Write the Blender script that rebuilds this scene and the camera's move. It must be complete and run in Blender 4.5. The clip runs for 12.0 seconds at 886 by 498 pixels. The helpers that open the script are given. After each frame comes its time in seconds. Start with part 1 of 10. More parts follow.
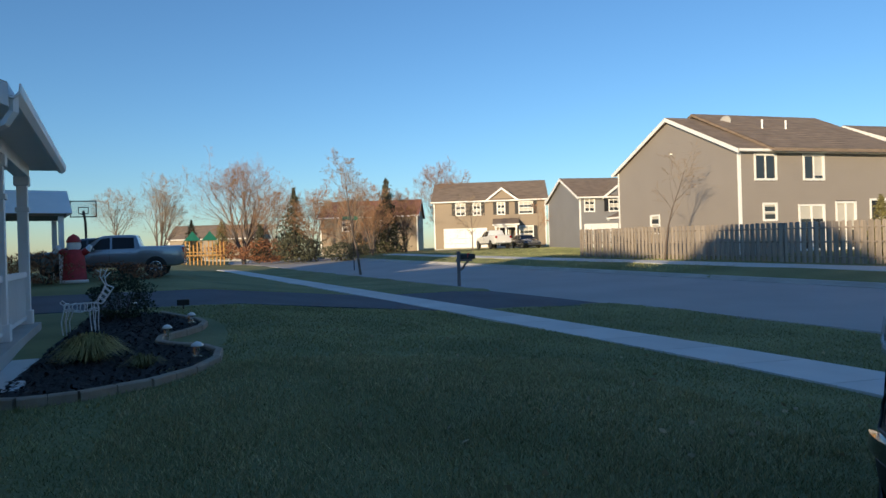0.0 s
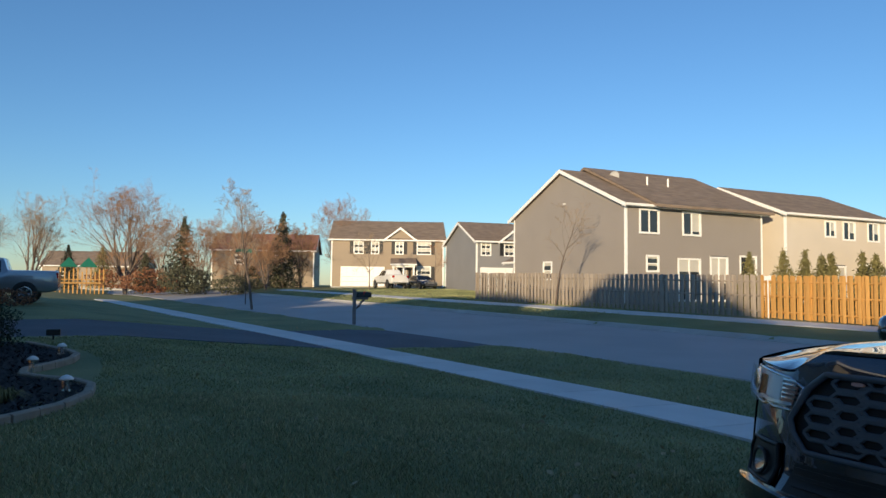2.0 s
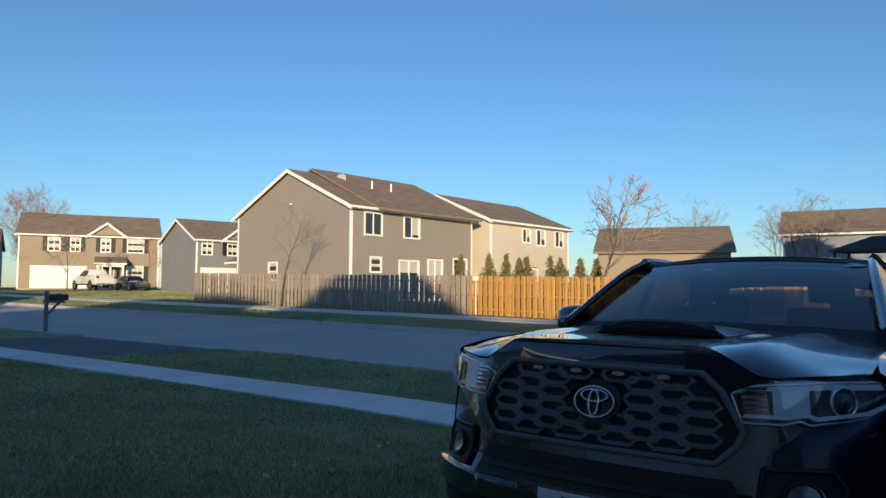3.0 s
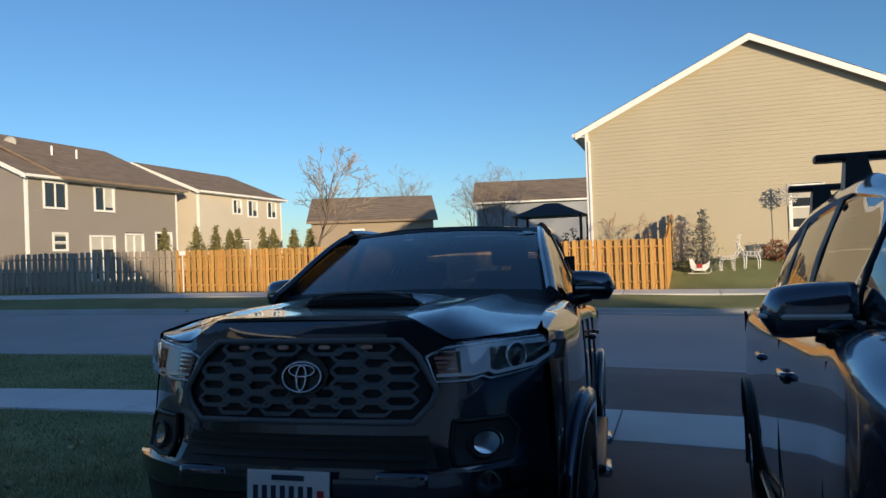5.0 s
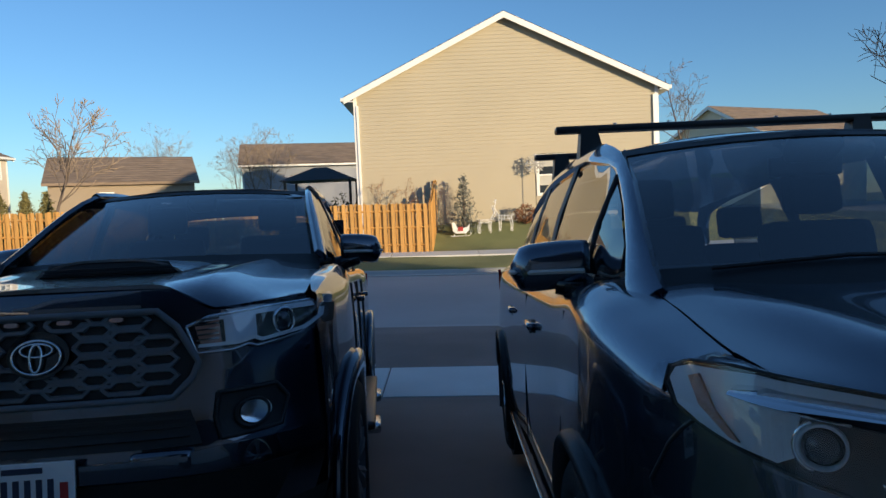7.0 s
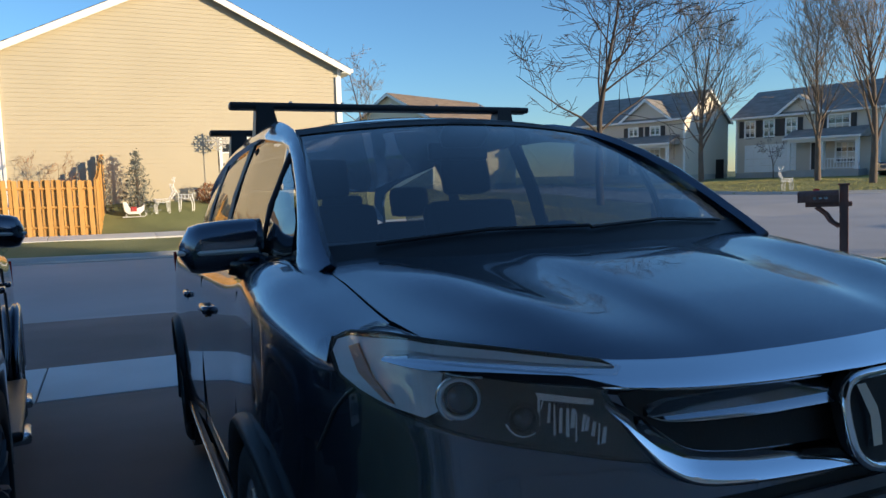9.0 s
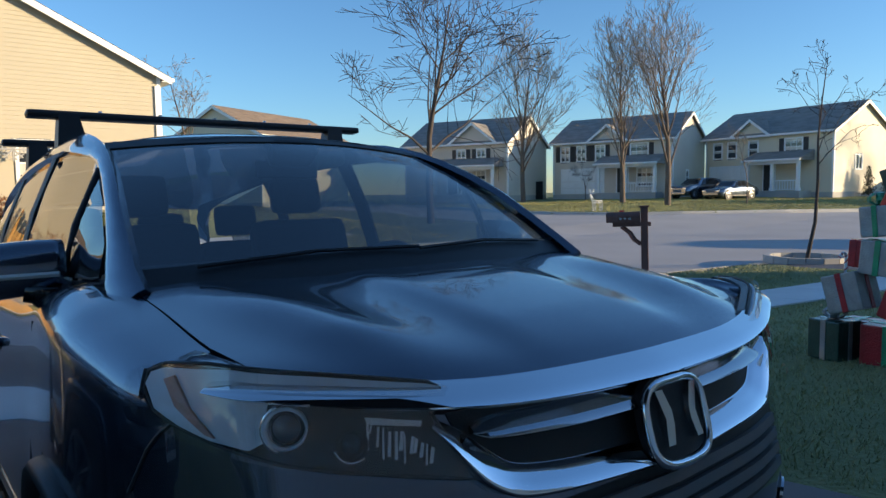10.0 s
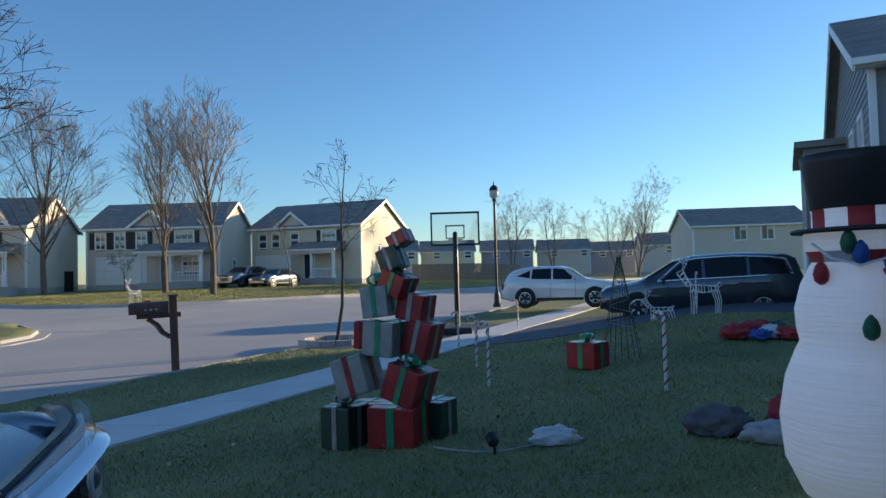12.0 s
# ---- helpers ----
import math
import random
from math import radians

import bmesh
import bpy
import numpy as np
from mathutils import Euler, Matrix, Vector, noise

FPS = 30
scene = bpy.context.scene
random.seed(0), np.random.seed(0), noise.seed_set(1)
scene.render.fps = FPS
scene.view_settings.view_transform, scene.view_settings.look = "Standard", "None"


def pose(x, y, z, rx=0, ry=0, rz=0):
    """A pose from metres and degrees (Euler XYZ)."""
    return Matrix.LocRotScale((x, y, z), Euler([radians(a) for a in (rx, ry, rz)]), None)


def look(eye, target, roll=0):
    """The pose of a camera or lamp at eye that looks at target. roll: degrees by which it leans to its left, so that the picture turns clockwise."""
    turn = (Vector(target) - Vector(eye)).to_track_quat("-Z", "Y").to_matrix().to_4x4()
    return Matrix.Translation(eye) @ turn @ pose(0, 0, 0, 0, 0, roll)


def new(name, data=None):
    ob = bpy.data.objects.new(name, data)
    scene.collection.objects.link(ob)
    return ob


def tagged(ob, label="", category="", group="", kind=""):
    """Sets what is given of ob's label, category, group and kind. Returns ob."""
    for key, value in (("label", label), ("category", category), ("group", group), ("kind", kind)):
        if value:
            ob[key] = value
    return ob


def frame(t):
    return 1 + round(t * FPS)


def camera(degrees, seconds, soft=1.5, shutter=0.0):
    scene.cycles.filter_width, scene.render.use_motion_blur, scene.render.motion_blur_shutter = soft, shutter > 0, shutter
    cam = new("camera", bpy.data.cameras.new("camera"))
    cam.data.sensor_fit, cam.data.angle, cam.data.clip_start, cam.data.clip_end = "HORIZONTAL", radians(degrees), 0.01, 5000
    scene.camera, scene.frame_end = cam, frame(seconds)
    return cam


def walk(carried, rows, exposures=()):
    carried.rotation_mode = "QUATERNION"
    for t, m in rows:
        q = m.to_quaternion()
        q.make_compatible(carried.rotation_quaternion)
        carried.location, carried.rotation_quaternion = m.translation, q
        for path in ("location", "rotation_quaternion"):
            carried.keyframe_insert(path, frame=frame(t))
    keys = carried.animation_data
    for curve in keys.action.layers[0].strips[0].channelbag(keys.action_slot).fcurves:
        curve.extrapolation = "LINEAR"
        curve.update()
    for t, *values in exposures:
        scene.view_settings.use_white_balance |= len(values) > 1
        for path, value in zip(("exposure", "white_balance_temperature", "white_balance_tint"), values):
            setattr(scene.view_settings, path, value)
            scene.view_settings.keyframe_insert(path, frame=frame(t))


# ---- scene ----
cam = camera(65.5, 12.0)
PATH = [
    (0, (-0.053, 0.014, 1.411), (-1.966, 0.598, 1.407), -1.7),
    (0.5, (-0.05, 0.009, 1.411), (-1.98, 0.534, 1.43), -1.4),
    (1, (-0.105, -0.002, 1.425), (-2.046, 0.478, 1.472), -0.9),
    (1.5, (-0.102, -0.011, 1.427), (-2.03, 0.514, 1.511), 0.1),
    (2, (-0.068, 0.007, 1.397), (-1.871, 0.868, 1.505), 0.6),
    (2.5, (-0.139, 0.1, 1.399), (-1.713, 1.328, 1.514), 0.7),
    (3, (-0.082, 0.077, 1.372), (-1.418, 1.56, 1.489), 0.3),
    (3.5, (-0.068, 0.037, 1.397), (-1.198, 1.684, 1.504), -0.5),
    (3.7, (-0.036, 0.06, 1.396), (-1.095, 1.754, 1.495), -0.8),
    (5.5, (-0.051, 0.091, 1.397), (-0.534, 2.032, 1.385), -2.3),
    (6, (-0.049, 0.089, 1.397), (-0.375, 2.061, 1.355), -2.3),
    (6.5, (-0.046, 0.093, 1.395), (-0.211, 2.085, 1.32), -2.3),
    (7, (-0.04, 0.101, 1.39), (-0.033, 2.098, 1.278), -2.4),
    (7.2, (-0.043, 0.1, 1.395), (0.042, 2.095, 1.269), -2.1),
    (8.8, (-0.046, 0.079, 1.383), (0.735, 1.91, 1.183), -1.8),
    (9, (0.006, 0.097, 1.383), (0.868, 1.89, 1.182), -1.6),
    (9.5, (0.013, 0.101, 1.385), (1.08, 1.782, 1.194), -1.2),
    (10, (0.016, 0.097, 1.392), (1.287, 1.633, 1.233), -0.7),
    (10.5, (0.071, 0.094, 1.385), (1.551, 1.435, 1.281), 0.0),
    (11, (0.122, 0.013, 1.421), (1.798, 1.104, 1.389), 0.5),
    (11.5, (0.51, 0.053, 1.393), (2.341, 0.858, 1.432), 0.1),
    (12, (1.078, 0.223, 1.331), (3.014, 0.72, 1.405), -1.6),
]
walk(cam, [(t, look(eye, target, roll)) for t, eye, target, roll in PATH], [(0, 0.34, 6200, 10), (3.5, 0.22, 6200, 10), (5.5, 0.2, 6200, 10), (7.0, 0.3, 6200, 10), (9.0, 0.65, 6200, 10), (10.5, 0.78, 6200, 10), (12.0, 0.64, 6200, 10)])

# ---- light ----
SUN_EL, SUN_AZ = 8.6, 136.0        # degrees: height over the horizon, and turn clockwise from +y
world = bpy.data.worlds.new("sky")
scene.world = world
world.use_nodes = True
wn = world.node_tree
sky = wn.nodes.new("ShaderNodeTexSky")
sky.sky_type = "NISHITA"
sky.sun_disc = False
sky.sun_elevation = radians(SUN_EL)
sky.sun_rotation = radians(SUN_AZ)
sky.air_density, sky.dust_density, sky.ozone_density = 1.0, 0.15, 4.0
wn.nodes["Background"].inputs["Strength"].default_value = 0.15
wn.links.new(sky.outputs["Color"], wn.nodes["Background"].inputs["Color"])
sun = new("sun", bpy.data.lights.new("sun", "SUN"))
sun.data.energy, sun.data.angle, sun.data.color = 4.6, radians(0.8), (1.0, 0.76, 0.45)
sun_from = Vector((math.sin(radians(SUN_AZ)) * math.cos(radians(SUN_EL)), math.cos(radians(SUN_AZ)) * math.cos(radians(SUN_EL)), math.sin(radians(SUN_EL))))
sun.matrix_world = look(sun_from * 100, (0, 0, 0))


# ---- materials ----
def material(name, col, rough=0.6, metal=0.0, var=0.2, scale=3.0, fine=60.0, bump=0.15, coat=0.0, col2=None, stretch=(1, 1, 1), island=0.0, rand=0.0, depth=0.02, spec=0.5):
    """A surface with stains at a large scale and grain at a small one."""
    m = bpy.data.materials.new(name)
    m.use_nodes = True
    nt = m.node_tree
    b = nt.nodes["Principled BSDF"]
    tc, mp = nt.nodes.new("ShaderNodeTexCoord"), nt.nodes.new("ShaderNodeMapping")
    mp.inputs["Scale"].default_value = stretch
    nt.links.new(tc.outputs["Object"], mp.inputs["Vector"])
    n1, n2 = nt.nodes.new("ShaderNodeTexNoise"), nt.nodes.new("ShaderNodeTexNoise")
    n1.inputs["Scale"].default_value, n2.inputs["Scale"].default_value = scale, fine
    n1.inputs["Detail"].default_value, n2.inputs["Detail"].default_value = 5, 3
    for n in (n1, n2):
        nt.links.new(mp.outputs["Vector"], n.inputs["Vector"])
    dark = tuple(c * (1 - var) for c in col) if col2 is None else col2
    lite = tuple(min(1, c * (1 + var)) for c in col)
    mix = nt.nodes.new("ShaderNodeMix")
    mix.data_type = "RGBA"
    mix.inputs[6].default_value, mix.inputs[7].default_value = (*dark, 1), (*lite, 1)
    add = nt.nodes.new("ShaderNodeMath")
    add.operation = "MULTIPLY_ADD"
    add.inputs[1].default_value = 0.45
    nt.links.new(n2.outputs["Fac"], add.inputs[0])
    half = nt.nodes.new("ShaderNodeMapRange")
    half.inputs["From Min"].default_value, half.inputs["From Max"].default_value = 0.3, 0.7
    half.inputs["To Max"].default_value = 0.75
    nt.links.new(n1.outputs["Fac"], half.inputs["Value"])
    nt.links.new(half.outputs["Result"], add.inputs[2])
    nt.links.new(add.outputs["Value"], mix.inputs["Factor"])
    out = mix.outputs[2]
    if island or rand:
        src = nt.nodes.new("ShaderNodeNewGeometry").outputs["Random Per Island"] if island else nt.nodes.new("ShaderNodeObjectInfo").outputs["Random"]
        hsv = nt.nodes.new("ShaderNodeHueSaturation")
        k = nt.nodes.new("ShaderNodeMapRange")
        a = island or rand
        k.inputs["To Min"].default_value, k.inputs["To Max"].default_value = 1 - a, 1 + a
        nt.links.new(src, k.inputs["Value"])
        nt.links.new(k.outputs["Result"], hsv.inputs["Value"])
        nt.links.new(out, hsv.inputs["Color"])
        out = hsv.outputs["Color"]
    nt.links.new(out, b.inputs["Base Color"])
    b.inputs["Roughness"].default_value, b.inputs["Metallic"].default_value = rough, metal
    b.inputs["Coat Weight"].default_value, b.inputs["Coat Roughness"].default_value = coat, 0.03
    b.inputs["Specular IOR Level"].default_value = spec
    if bump:
        bp = nt.nodes.new("ShaderNodeBump")
        bp.inputs["Strength"].default_value, bp.inputs["Distance"].default_value = bump, depth
        nt.links.new(n2.outputs["Fac"], bp.inputs["Height"])
        nt.links.new(bp.outputs["Normal"], b.inputs["Normal"])
    return m


def clear(name, col=(1, 1, 1), rough=0.0, thin=0.85, gloss=0.16):
    """Thin glass: mostly let through, with a real gloss."""
    m = bpy.data.materials.new(name)
    m.use_nodes = True
    nt = m.node_tree
    nt.nodes.remove(nt.nodes["Principled BSDF"])
    tr, gl, mx, lw, pw, fr = (nt.nodes.new("ShaderNode" + k) for k in ("BsdfTransparent", "BsdfGlossy", "MixShader", "LayerWeight", "Math", "Math"))
    tr.inputs["Color"].default_value = (*[c * thin for c in col], 1)
    gl.inputs["Roughness"].default_value = rough
    pw.operation, fr.operation = "POWER", "MULTIPLY_ADD"
    pw.inputs[1].default_value = 5.0
    fr.inputs[1].default_value, fr.inputs[2].default_value = 0.84, gloss
    nt.links.new(lw.outputs["Facing"], pw.inputs[0])
    nt.links.new(pw.outputs["Value"], fr.inputs[0])
    nt.links.new(fr.outputs["Value"], mx.inputs["Fac"])
    nt.links.new(tr.outputs["BSDF"], mx.inputs[1])
    nt.links.new(gl.outputs["BSDF"], mx.inputs[2])
    nt.links.new(mx.outputs["Shader"], nt.nodes["Material Output"].inputs["Surface"])
    return m


M = {}
M["grass"] = material("lawn_grass", (0.205, 0.212, 0.092), 0.9, var=0.3, scale=0.4, fine=22, bump=0.6, col2=(0.112, 0.138, 0.054), depth=0.05)
M["blade"] = material("grass_blade", (0.290, 0.290, 0.135), 0.75, var=0.3, scale=0.4, fine=3, bump=0, island=0.4, col2=(0.150, 0.188, 0.072))
M["dry_blade"] = material("dry_grass_blade", (0.42, 0.37, 0.20), 0.8, var=0.3, scale=0.5, fine=3, bump=0, island=0.35, col2=(0.24, 0.24, 0.11))
# Yellower, brighter copy of the grass blade; low sunlight is put into its colour.
M["sun_tinted_blade"] = material("sun_tinted_yellow_green_blade", (0.36, 0.33, 0.12), 0.75, var=0.3, scale=0.4, fine=3, bump=0, island=0.35, col2=(0.20, 0.20, 0.07))
M["dry_leaf"] = material("dry_leaf", (0.42, 0.34, 0.20), 0.8, var=0.3, bump=0, island=0.4)
M["road"] = material("street_paving", (0.40, 0.39, 0.385), 0.85, var=0.10, scale=0.35, fine=40, bump=0.2, depth=0.01)
M["walk"] = material("sidewalk_concrete", (0.64, 0.635, 0.62), 0.85, var=0.10, scale=0.9, fine=70, bump=0.15, rand=0.06, depth=0.006)
M["curb"] = material("curb_concrete", (0.42, 0.41, 0.39), 0.85, var=0.15, scale=0.8, fine=60, bump=0.15)
M["asphalt"] = material("driveway_asphalt", (0.175, 0.150, 0.140), 0.8, var=0.3, scale=0.6, fine=110, bump=0.4, depth=0.01)
M["asphalt_dark"] = material("neighbour_asphalt", (0.075, 0.085, 0.105), 0.8, var=0.25, scale=0.5, fine=90, bump=0.3)
M["mulch"] = material("black_mulch", (0.018, 0.017, 0.018), 0.9, var=0.6, scale=4, fine=35, bump=0.8, depth=0.04)
M["chip"] = material("mulch_chip", (0.028, 0.026, 0.027), 0.85, var=0.4, scale=8, bump=0.2, island=0.6)
M["edging"] = material("bed_edging_concrete", (0.32, 0.27, 0.21), 0.9, var=0.25, scale=4, bump=0.3)
M["white"] = material("white_trim", (0.88, 0.875, 0.86), 0.5, var=0.04, scale=1.5, bump=0.03)
M["taupe"] = material("taupe_siding", (0.300, 0.270, 0.245), 0.6, var=0.05, scale=0.5, fine=30, bump=0.05)
M["greige"] = material("greige_siding", (0.63, 0.565, 0.475), 0.6, var=0.05, scale=0.5, bump=0.05)
M["beige"] = material("beige_siding", (0.48, 0.425, 0.315), 0.6, var=0.05, scale=0.4, fine=30, bump=0.05)
M["tan"] = material("tan_siding", (0.29, 0.232, 0.170), 0.6, var=0.06, scale=0.5, bump=0.05)
M["slate"] = material("slate_siding", (0.235, 0.235, 0.245), 0.6, var=0.06, scale=0.5, bump=0.05)
M["cream"] = material("cream_siding", (0.72, 0.63, 0.47), 0.6, var=0.05, scale=0.5, bump=0.05)
M["bluegrey"] = material("blue_grey_siding", (0.30, 0.32, 0.37), 0.6, var=0.06, scale=0.5, bump=0.05)
M["brick"] = material("red_brick_wall", (0.26, 0.12, 0.09), 0.85, var=0.3, scale=2, fine=18, bump=0.3)
M["roof"] = material("brown_shingles", (0.225, 0.172, 0.130), 0.9, var=0.3, scale=1.2, fine=9, bump=0.5, stretch=(1, 1, 4), depth=0.03)
M["roof_grey"] = material("grey_shingles", (0.245, 0.225, 0.205), 0.9, var=0.3, scale=1.2, fine=9, bump=0.5, stretch=(1, 1, 4), depth=0.03)
M["pane"] = material("window_pane", (0.030, 0.036, 0.045), 0.04, var=0.3, scale=0.8, bump=0.0, spec=0.8)
M["pane_car"] = material("dark_car_window", (0.012, 0.014, 0.018), 0.05, var=0.3, scale=0.8, bump=0.0, spec=0.3)
M["blind"] = material("window_blind", (0.55, 0.53, 0.48), 0.35, var=0.08, scale=2, bump=0.1, coat=1.0)
M["shutter"] = material("black_shutter", (0.02, 0.02, 0.022), 0.5, var=0.2, bump=0.05)
M["wood_grey"] = material("weathered_fence_wood", (0.30, 0.255, 0.21), 0.85, var=0.25, scale=3, fine=30, bump=0.3, stretch=(6, 6, 0.7), rand=0.18)
M["wood_cedar"] = material("stained_cedar_fence", (0.54, 0.295, 0.085), 0.7, var=0.22, scale=3, fine=30, bump=0.25, stretch=(6, 6, 0.7), rand=0.14)
M["bark"] = material("tree_bark", (0.135, 0.105, 0.085), 0.9, var=0.35, scale=6, fine=40, bump=0.5, stretch=(1, 1, 0.3))
M["bark_dark"] = material("dark_bark", (0.060, 0.048, 0.042), 0.9, var=0.35, scale=6, fine=40, bump=0.5, stretch=(1, 1, 0.3))
M["twig"] = material("reddish_twigs", (0.30, 0.17, 0.095), 0.85, var=0.3, scale=1.5, bump=0)
M["twig_pale"] = material("pale_twigs", (0.30, 0.23, 0.165), 0.85, var=0.3, scale=1.5, bump=0)
M["needle"] = material("spruce_needles", (0.066, 0.068, 0.040), 0.85, var=0.5, scale=1.2, bump=0, island=0.35)
M["needle_blue"] = material("blue_spruce_needles", (0.15, 0.165, 0.15), 0.85, var=0.4, scale=1.2, bump=0, island=0.35)
M["arbor"] = material("arborvitae_leaves", (0.175, 0.160, 0.062), 0.85, var=0.45, scale=2, bump=0, island=0.35)
M["shrub"] = material("boxwood_leaves", (0.030, 0.045, 0.022), 0.8, var=0.4, scale=4, bump=0, island=0.4)
M["russet"] = material("russet_leaves", (0.22, 0.095, 0.045), 0.85, var=0.4, scale=3, bump=0, island=0.4)
M["straw"] = material("dry_ornamental_grass", (0.30, 0.26, 0.10), 0.85, var=0.35, scale=3, bump=0, island=0.35)
M["black_metal"] = material("black_painted_metal", (0.012, 0.012, 0.013), 0.4, var=0.2, bump=0.05)
M["rubber"] = material("tyre_rubber", (0.014, 0.014, 0.015), 0.8, var=0.2, scale=10, bump=0.2)
M["plastic"] = material("black_plastic", (0.012, 0.012, 0.013), 0.5, var=0.2, fine=200, bump=0.08)
M["chrome"] = material("chrome", (0.80, 0.81, 0.83), 0.06, 1.0, var=0.02, bump=0)
M["smoked_chrome"] = material("smoked_chrome", (0.34, 0.35, 0.37), 0.09, 1.0, var=0.03, bump=0)
M["alloy"] = material("machined_alloy", (0.62, 0.63, 0.65), 0.25, 0.9, var=0.05, bump=0)


# ---- building blocks ----
def part(name, bm, mat, parent=None, label="", smooth=False, kind=""):
    me = bpy.data.meshes.new(name)
    bm.to_mesh(me)
    bm.free()
    return part_mesh(name, me, mat, parent, label, smooth, kind)


def part_mesh(name, me, mat, parent=None, label="", smooth=False, kind=""):
    if mat is not None and not len(me.materials):
        me.materials.append(mat)
    if smooth:
        me.polygons.foreach_set("use_smooth", [True] * len(me.polygons))
    ob = new(name, me)
    ob.parent = parent
    return tagged(ob, label=label, kind=kind)


def data_mesh(name, verts, faces):
    me = bpy.data.meshes.new(name)
    me.from_pydata([tuple(v) for v in verts], [], faces)
    me.update()
    return me


def thing(name, m, label, category, group="", kind=""):
    ob = new(name)
    ob.matrix_world = m
    ob.empty_display_size = 0.2
    return tagged(ob, label, category, group, kind)


def box(bm, x0, x1, y0, y1, z0, z1, m=None, bevel=0.0):
    g = bmesh.ops.create_cube(bm, size=1.0)["verts"]
    t = Matrix.Translation(((x0 + x1) / 2, (y0 + y1) / 2, (z0 + z1) / 2)) @ Matrix.Diagonal((abs(x1 - x0), abs(y1 - y0), abs(z1 - z0), 1))
    bmesh.ops.transform(bm, matrix=(m @ t) if m else t, verts=g)
    if bevel:
        es = list({e for v in g for e in v.link_edges})
        bmesh.ops.bevel(bm, geom=es, offset=bevel, segments=2, affect="EDGES", profile=0.6)
    return bm


def boxes(*rows, bevel=0.0, m=None):
    bm = bmesh.new()
    for r in rows:
        box(bm, *r, m=m, bevel=bevel)
    return bm


def tube(bm, pts, r, sides=8, caps=True, flat=1.0):
    """A round bar along points; r a number or one for each point."""
    pts = [Vector(p) for p in pts]
    rs = r if hasattr(r, "__len__") else [r] * len(pts)
    rings, side = [], None
    for i, p in enumerate(pts):
        d = (pts[min(i + 1, len(pts) - 1)] - pts[max(i - 1, 0)]).normalized()
        ref = side if side is not None else (Vector((0, 0, 1)) if abs(d.z) < 0.9 else Vector((1, 0, 0))).cross(d)
        side = (ref - d * ref.dot(d)).normalized()
        up = d.cross(side)
        rings.append([bm.verts.new(p + rs[i] * (math.cos(a) * side + flat * math.sin(a) * up)) for a in (2 * math.pi * k / sides for k in range(sides))])
    for a, b in zip(rings, rings[1:]):
        for k in range(sides):
            bm.faces.new((a[k], a[(k + 1) % sides], b[(k + 1) % sides], b[k]))
    if caps and sides > 2:
        bm.faces.new(rings[0][::-1])
        bm.faces.new(rings[-1])
    return bm


def lathe(bm, profile, m=None, sides=24, closed=False):
    """A turned shape round z: rows of radius and height."""
    rings = []
    for r, z in profile:
        ring = [Vector((r * math.cos(a), r * math.sin(a), z)) for a in (2 * math.pi * k / sides for k in range(sides))]
        rings.append([bm.verts.new(m @ v if m else v) for v in ring])
    pairs = list(zip(rings, rings[1:])) + ([(rings[-1], rings[0])] if closed else [])
    for a, b in pairs:
        for k in range(sides):
            bm.faces.new((a[k], a[(k + 1) % sides], b[(k + 1) % sides], b[k]))
    if not closed:
        bm.faces.new(rings[0][::-1])
        bm.faces.new(rings[-1])
    return bm


def smooth_step(a, b, v):
    t = np.clip((v - a) / (b - a), 0, 1)
    return t * t * (3 - 2 * t)


# ---- the lie of the land ----
def bend(x):
    """How far the street's lines lie from their place at the bend's top."""
    x = np.clip(x, -90, 75)
    return -0.16 * (np.sqrt((x + 5) ** 2 + 36) - 6) - 0.035 * np.clip(x - 5, 0, 25)


def ground_z(x, y):
    xc = np.clip(x, -75, 75)
    yp = y - bend(xc)
    zn = -0.5 + 0.009 * np.maximum(0, -xc - 4) + 0.010 * np.maximum(0, xc - 8)
    zf = -0.14 + 0.0150 * np.maximum(0, -xc) + 0.015 * np.maximum(0, xc - 5)
    near = zn + 0.5 - 0.5 * np.clip((yp - 1.5) / 5.7, 0, 1) - 0.03 * np.clip((yp - 7.2) / 3, 0, 1)
    near = near + 0.24 * smooth_step(10, 17, xc) * (1 - smooth_step(1.5, 5.8, yp))
    near = near + 0.2 * smooth_step(25, 33, -xc) * (1 - smooth_step(-0.5, 4.5, yp)) * smooth_step(-60, -45, xc)
    far = zf - 0.33 + 0.33 * smooth_step(20.5, 26, yp) + 0.25 * smooth_step(26, 40, yp)
    far = far + 0.95 * smooth_step(25.8, 28.6, yp) * smooth_step(-2.6, -0.4, xc) * (1 - smooth_step(12, 18, xc))
    return near + (far - near) * np.clip((yp - 10.5) / 10.3, 0, 1)


FAR_CURB, WALK_IN, WALK_OUT = 21.5, 7.2, 8.55


def kerb_at(x):
    """The near kerb's distance from the street's own line: the verge narrows to the right."""
    return 12.2 - 0.7 * smooth_step(-3, 10, x)


def walk_shift(x):
    """How far the near sidewalk swings towards the houses on both sides."""
    return -0.35 * (1 - smooth_step(-15, -4, x)) - 0.28 * smooth_step(6, 13, x)


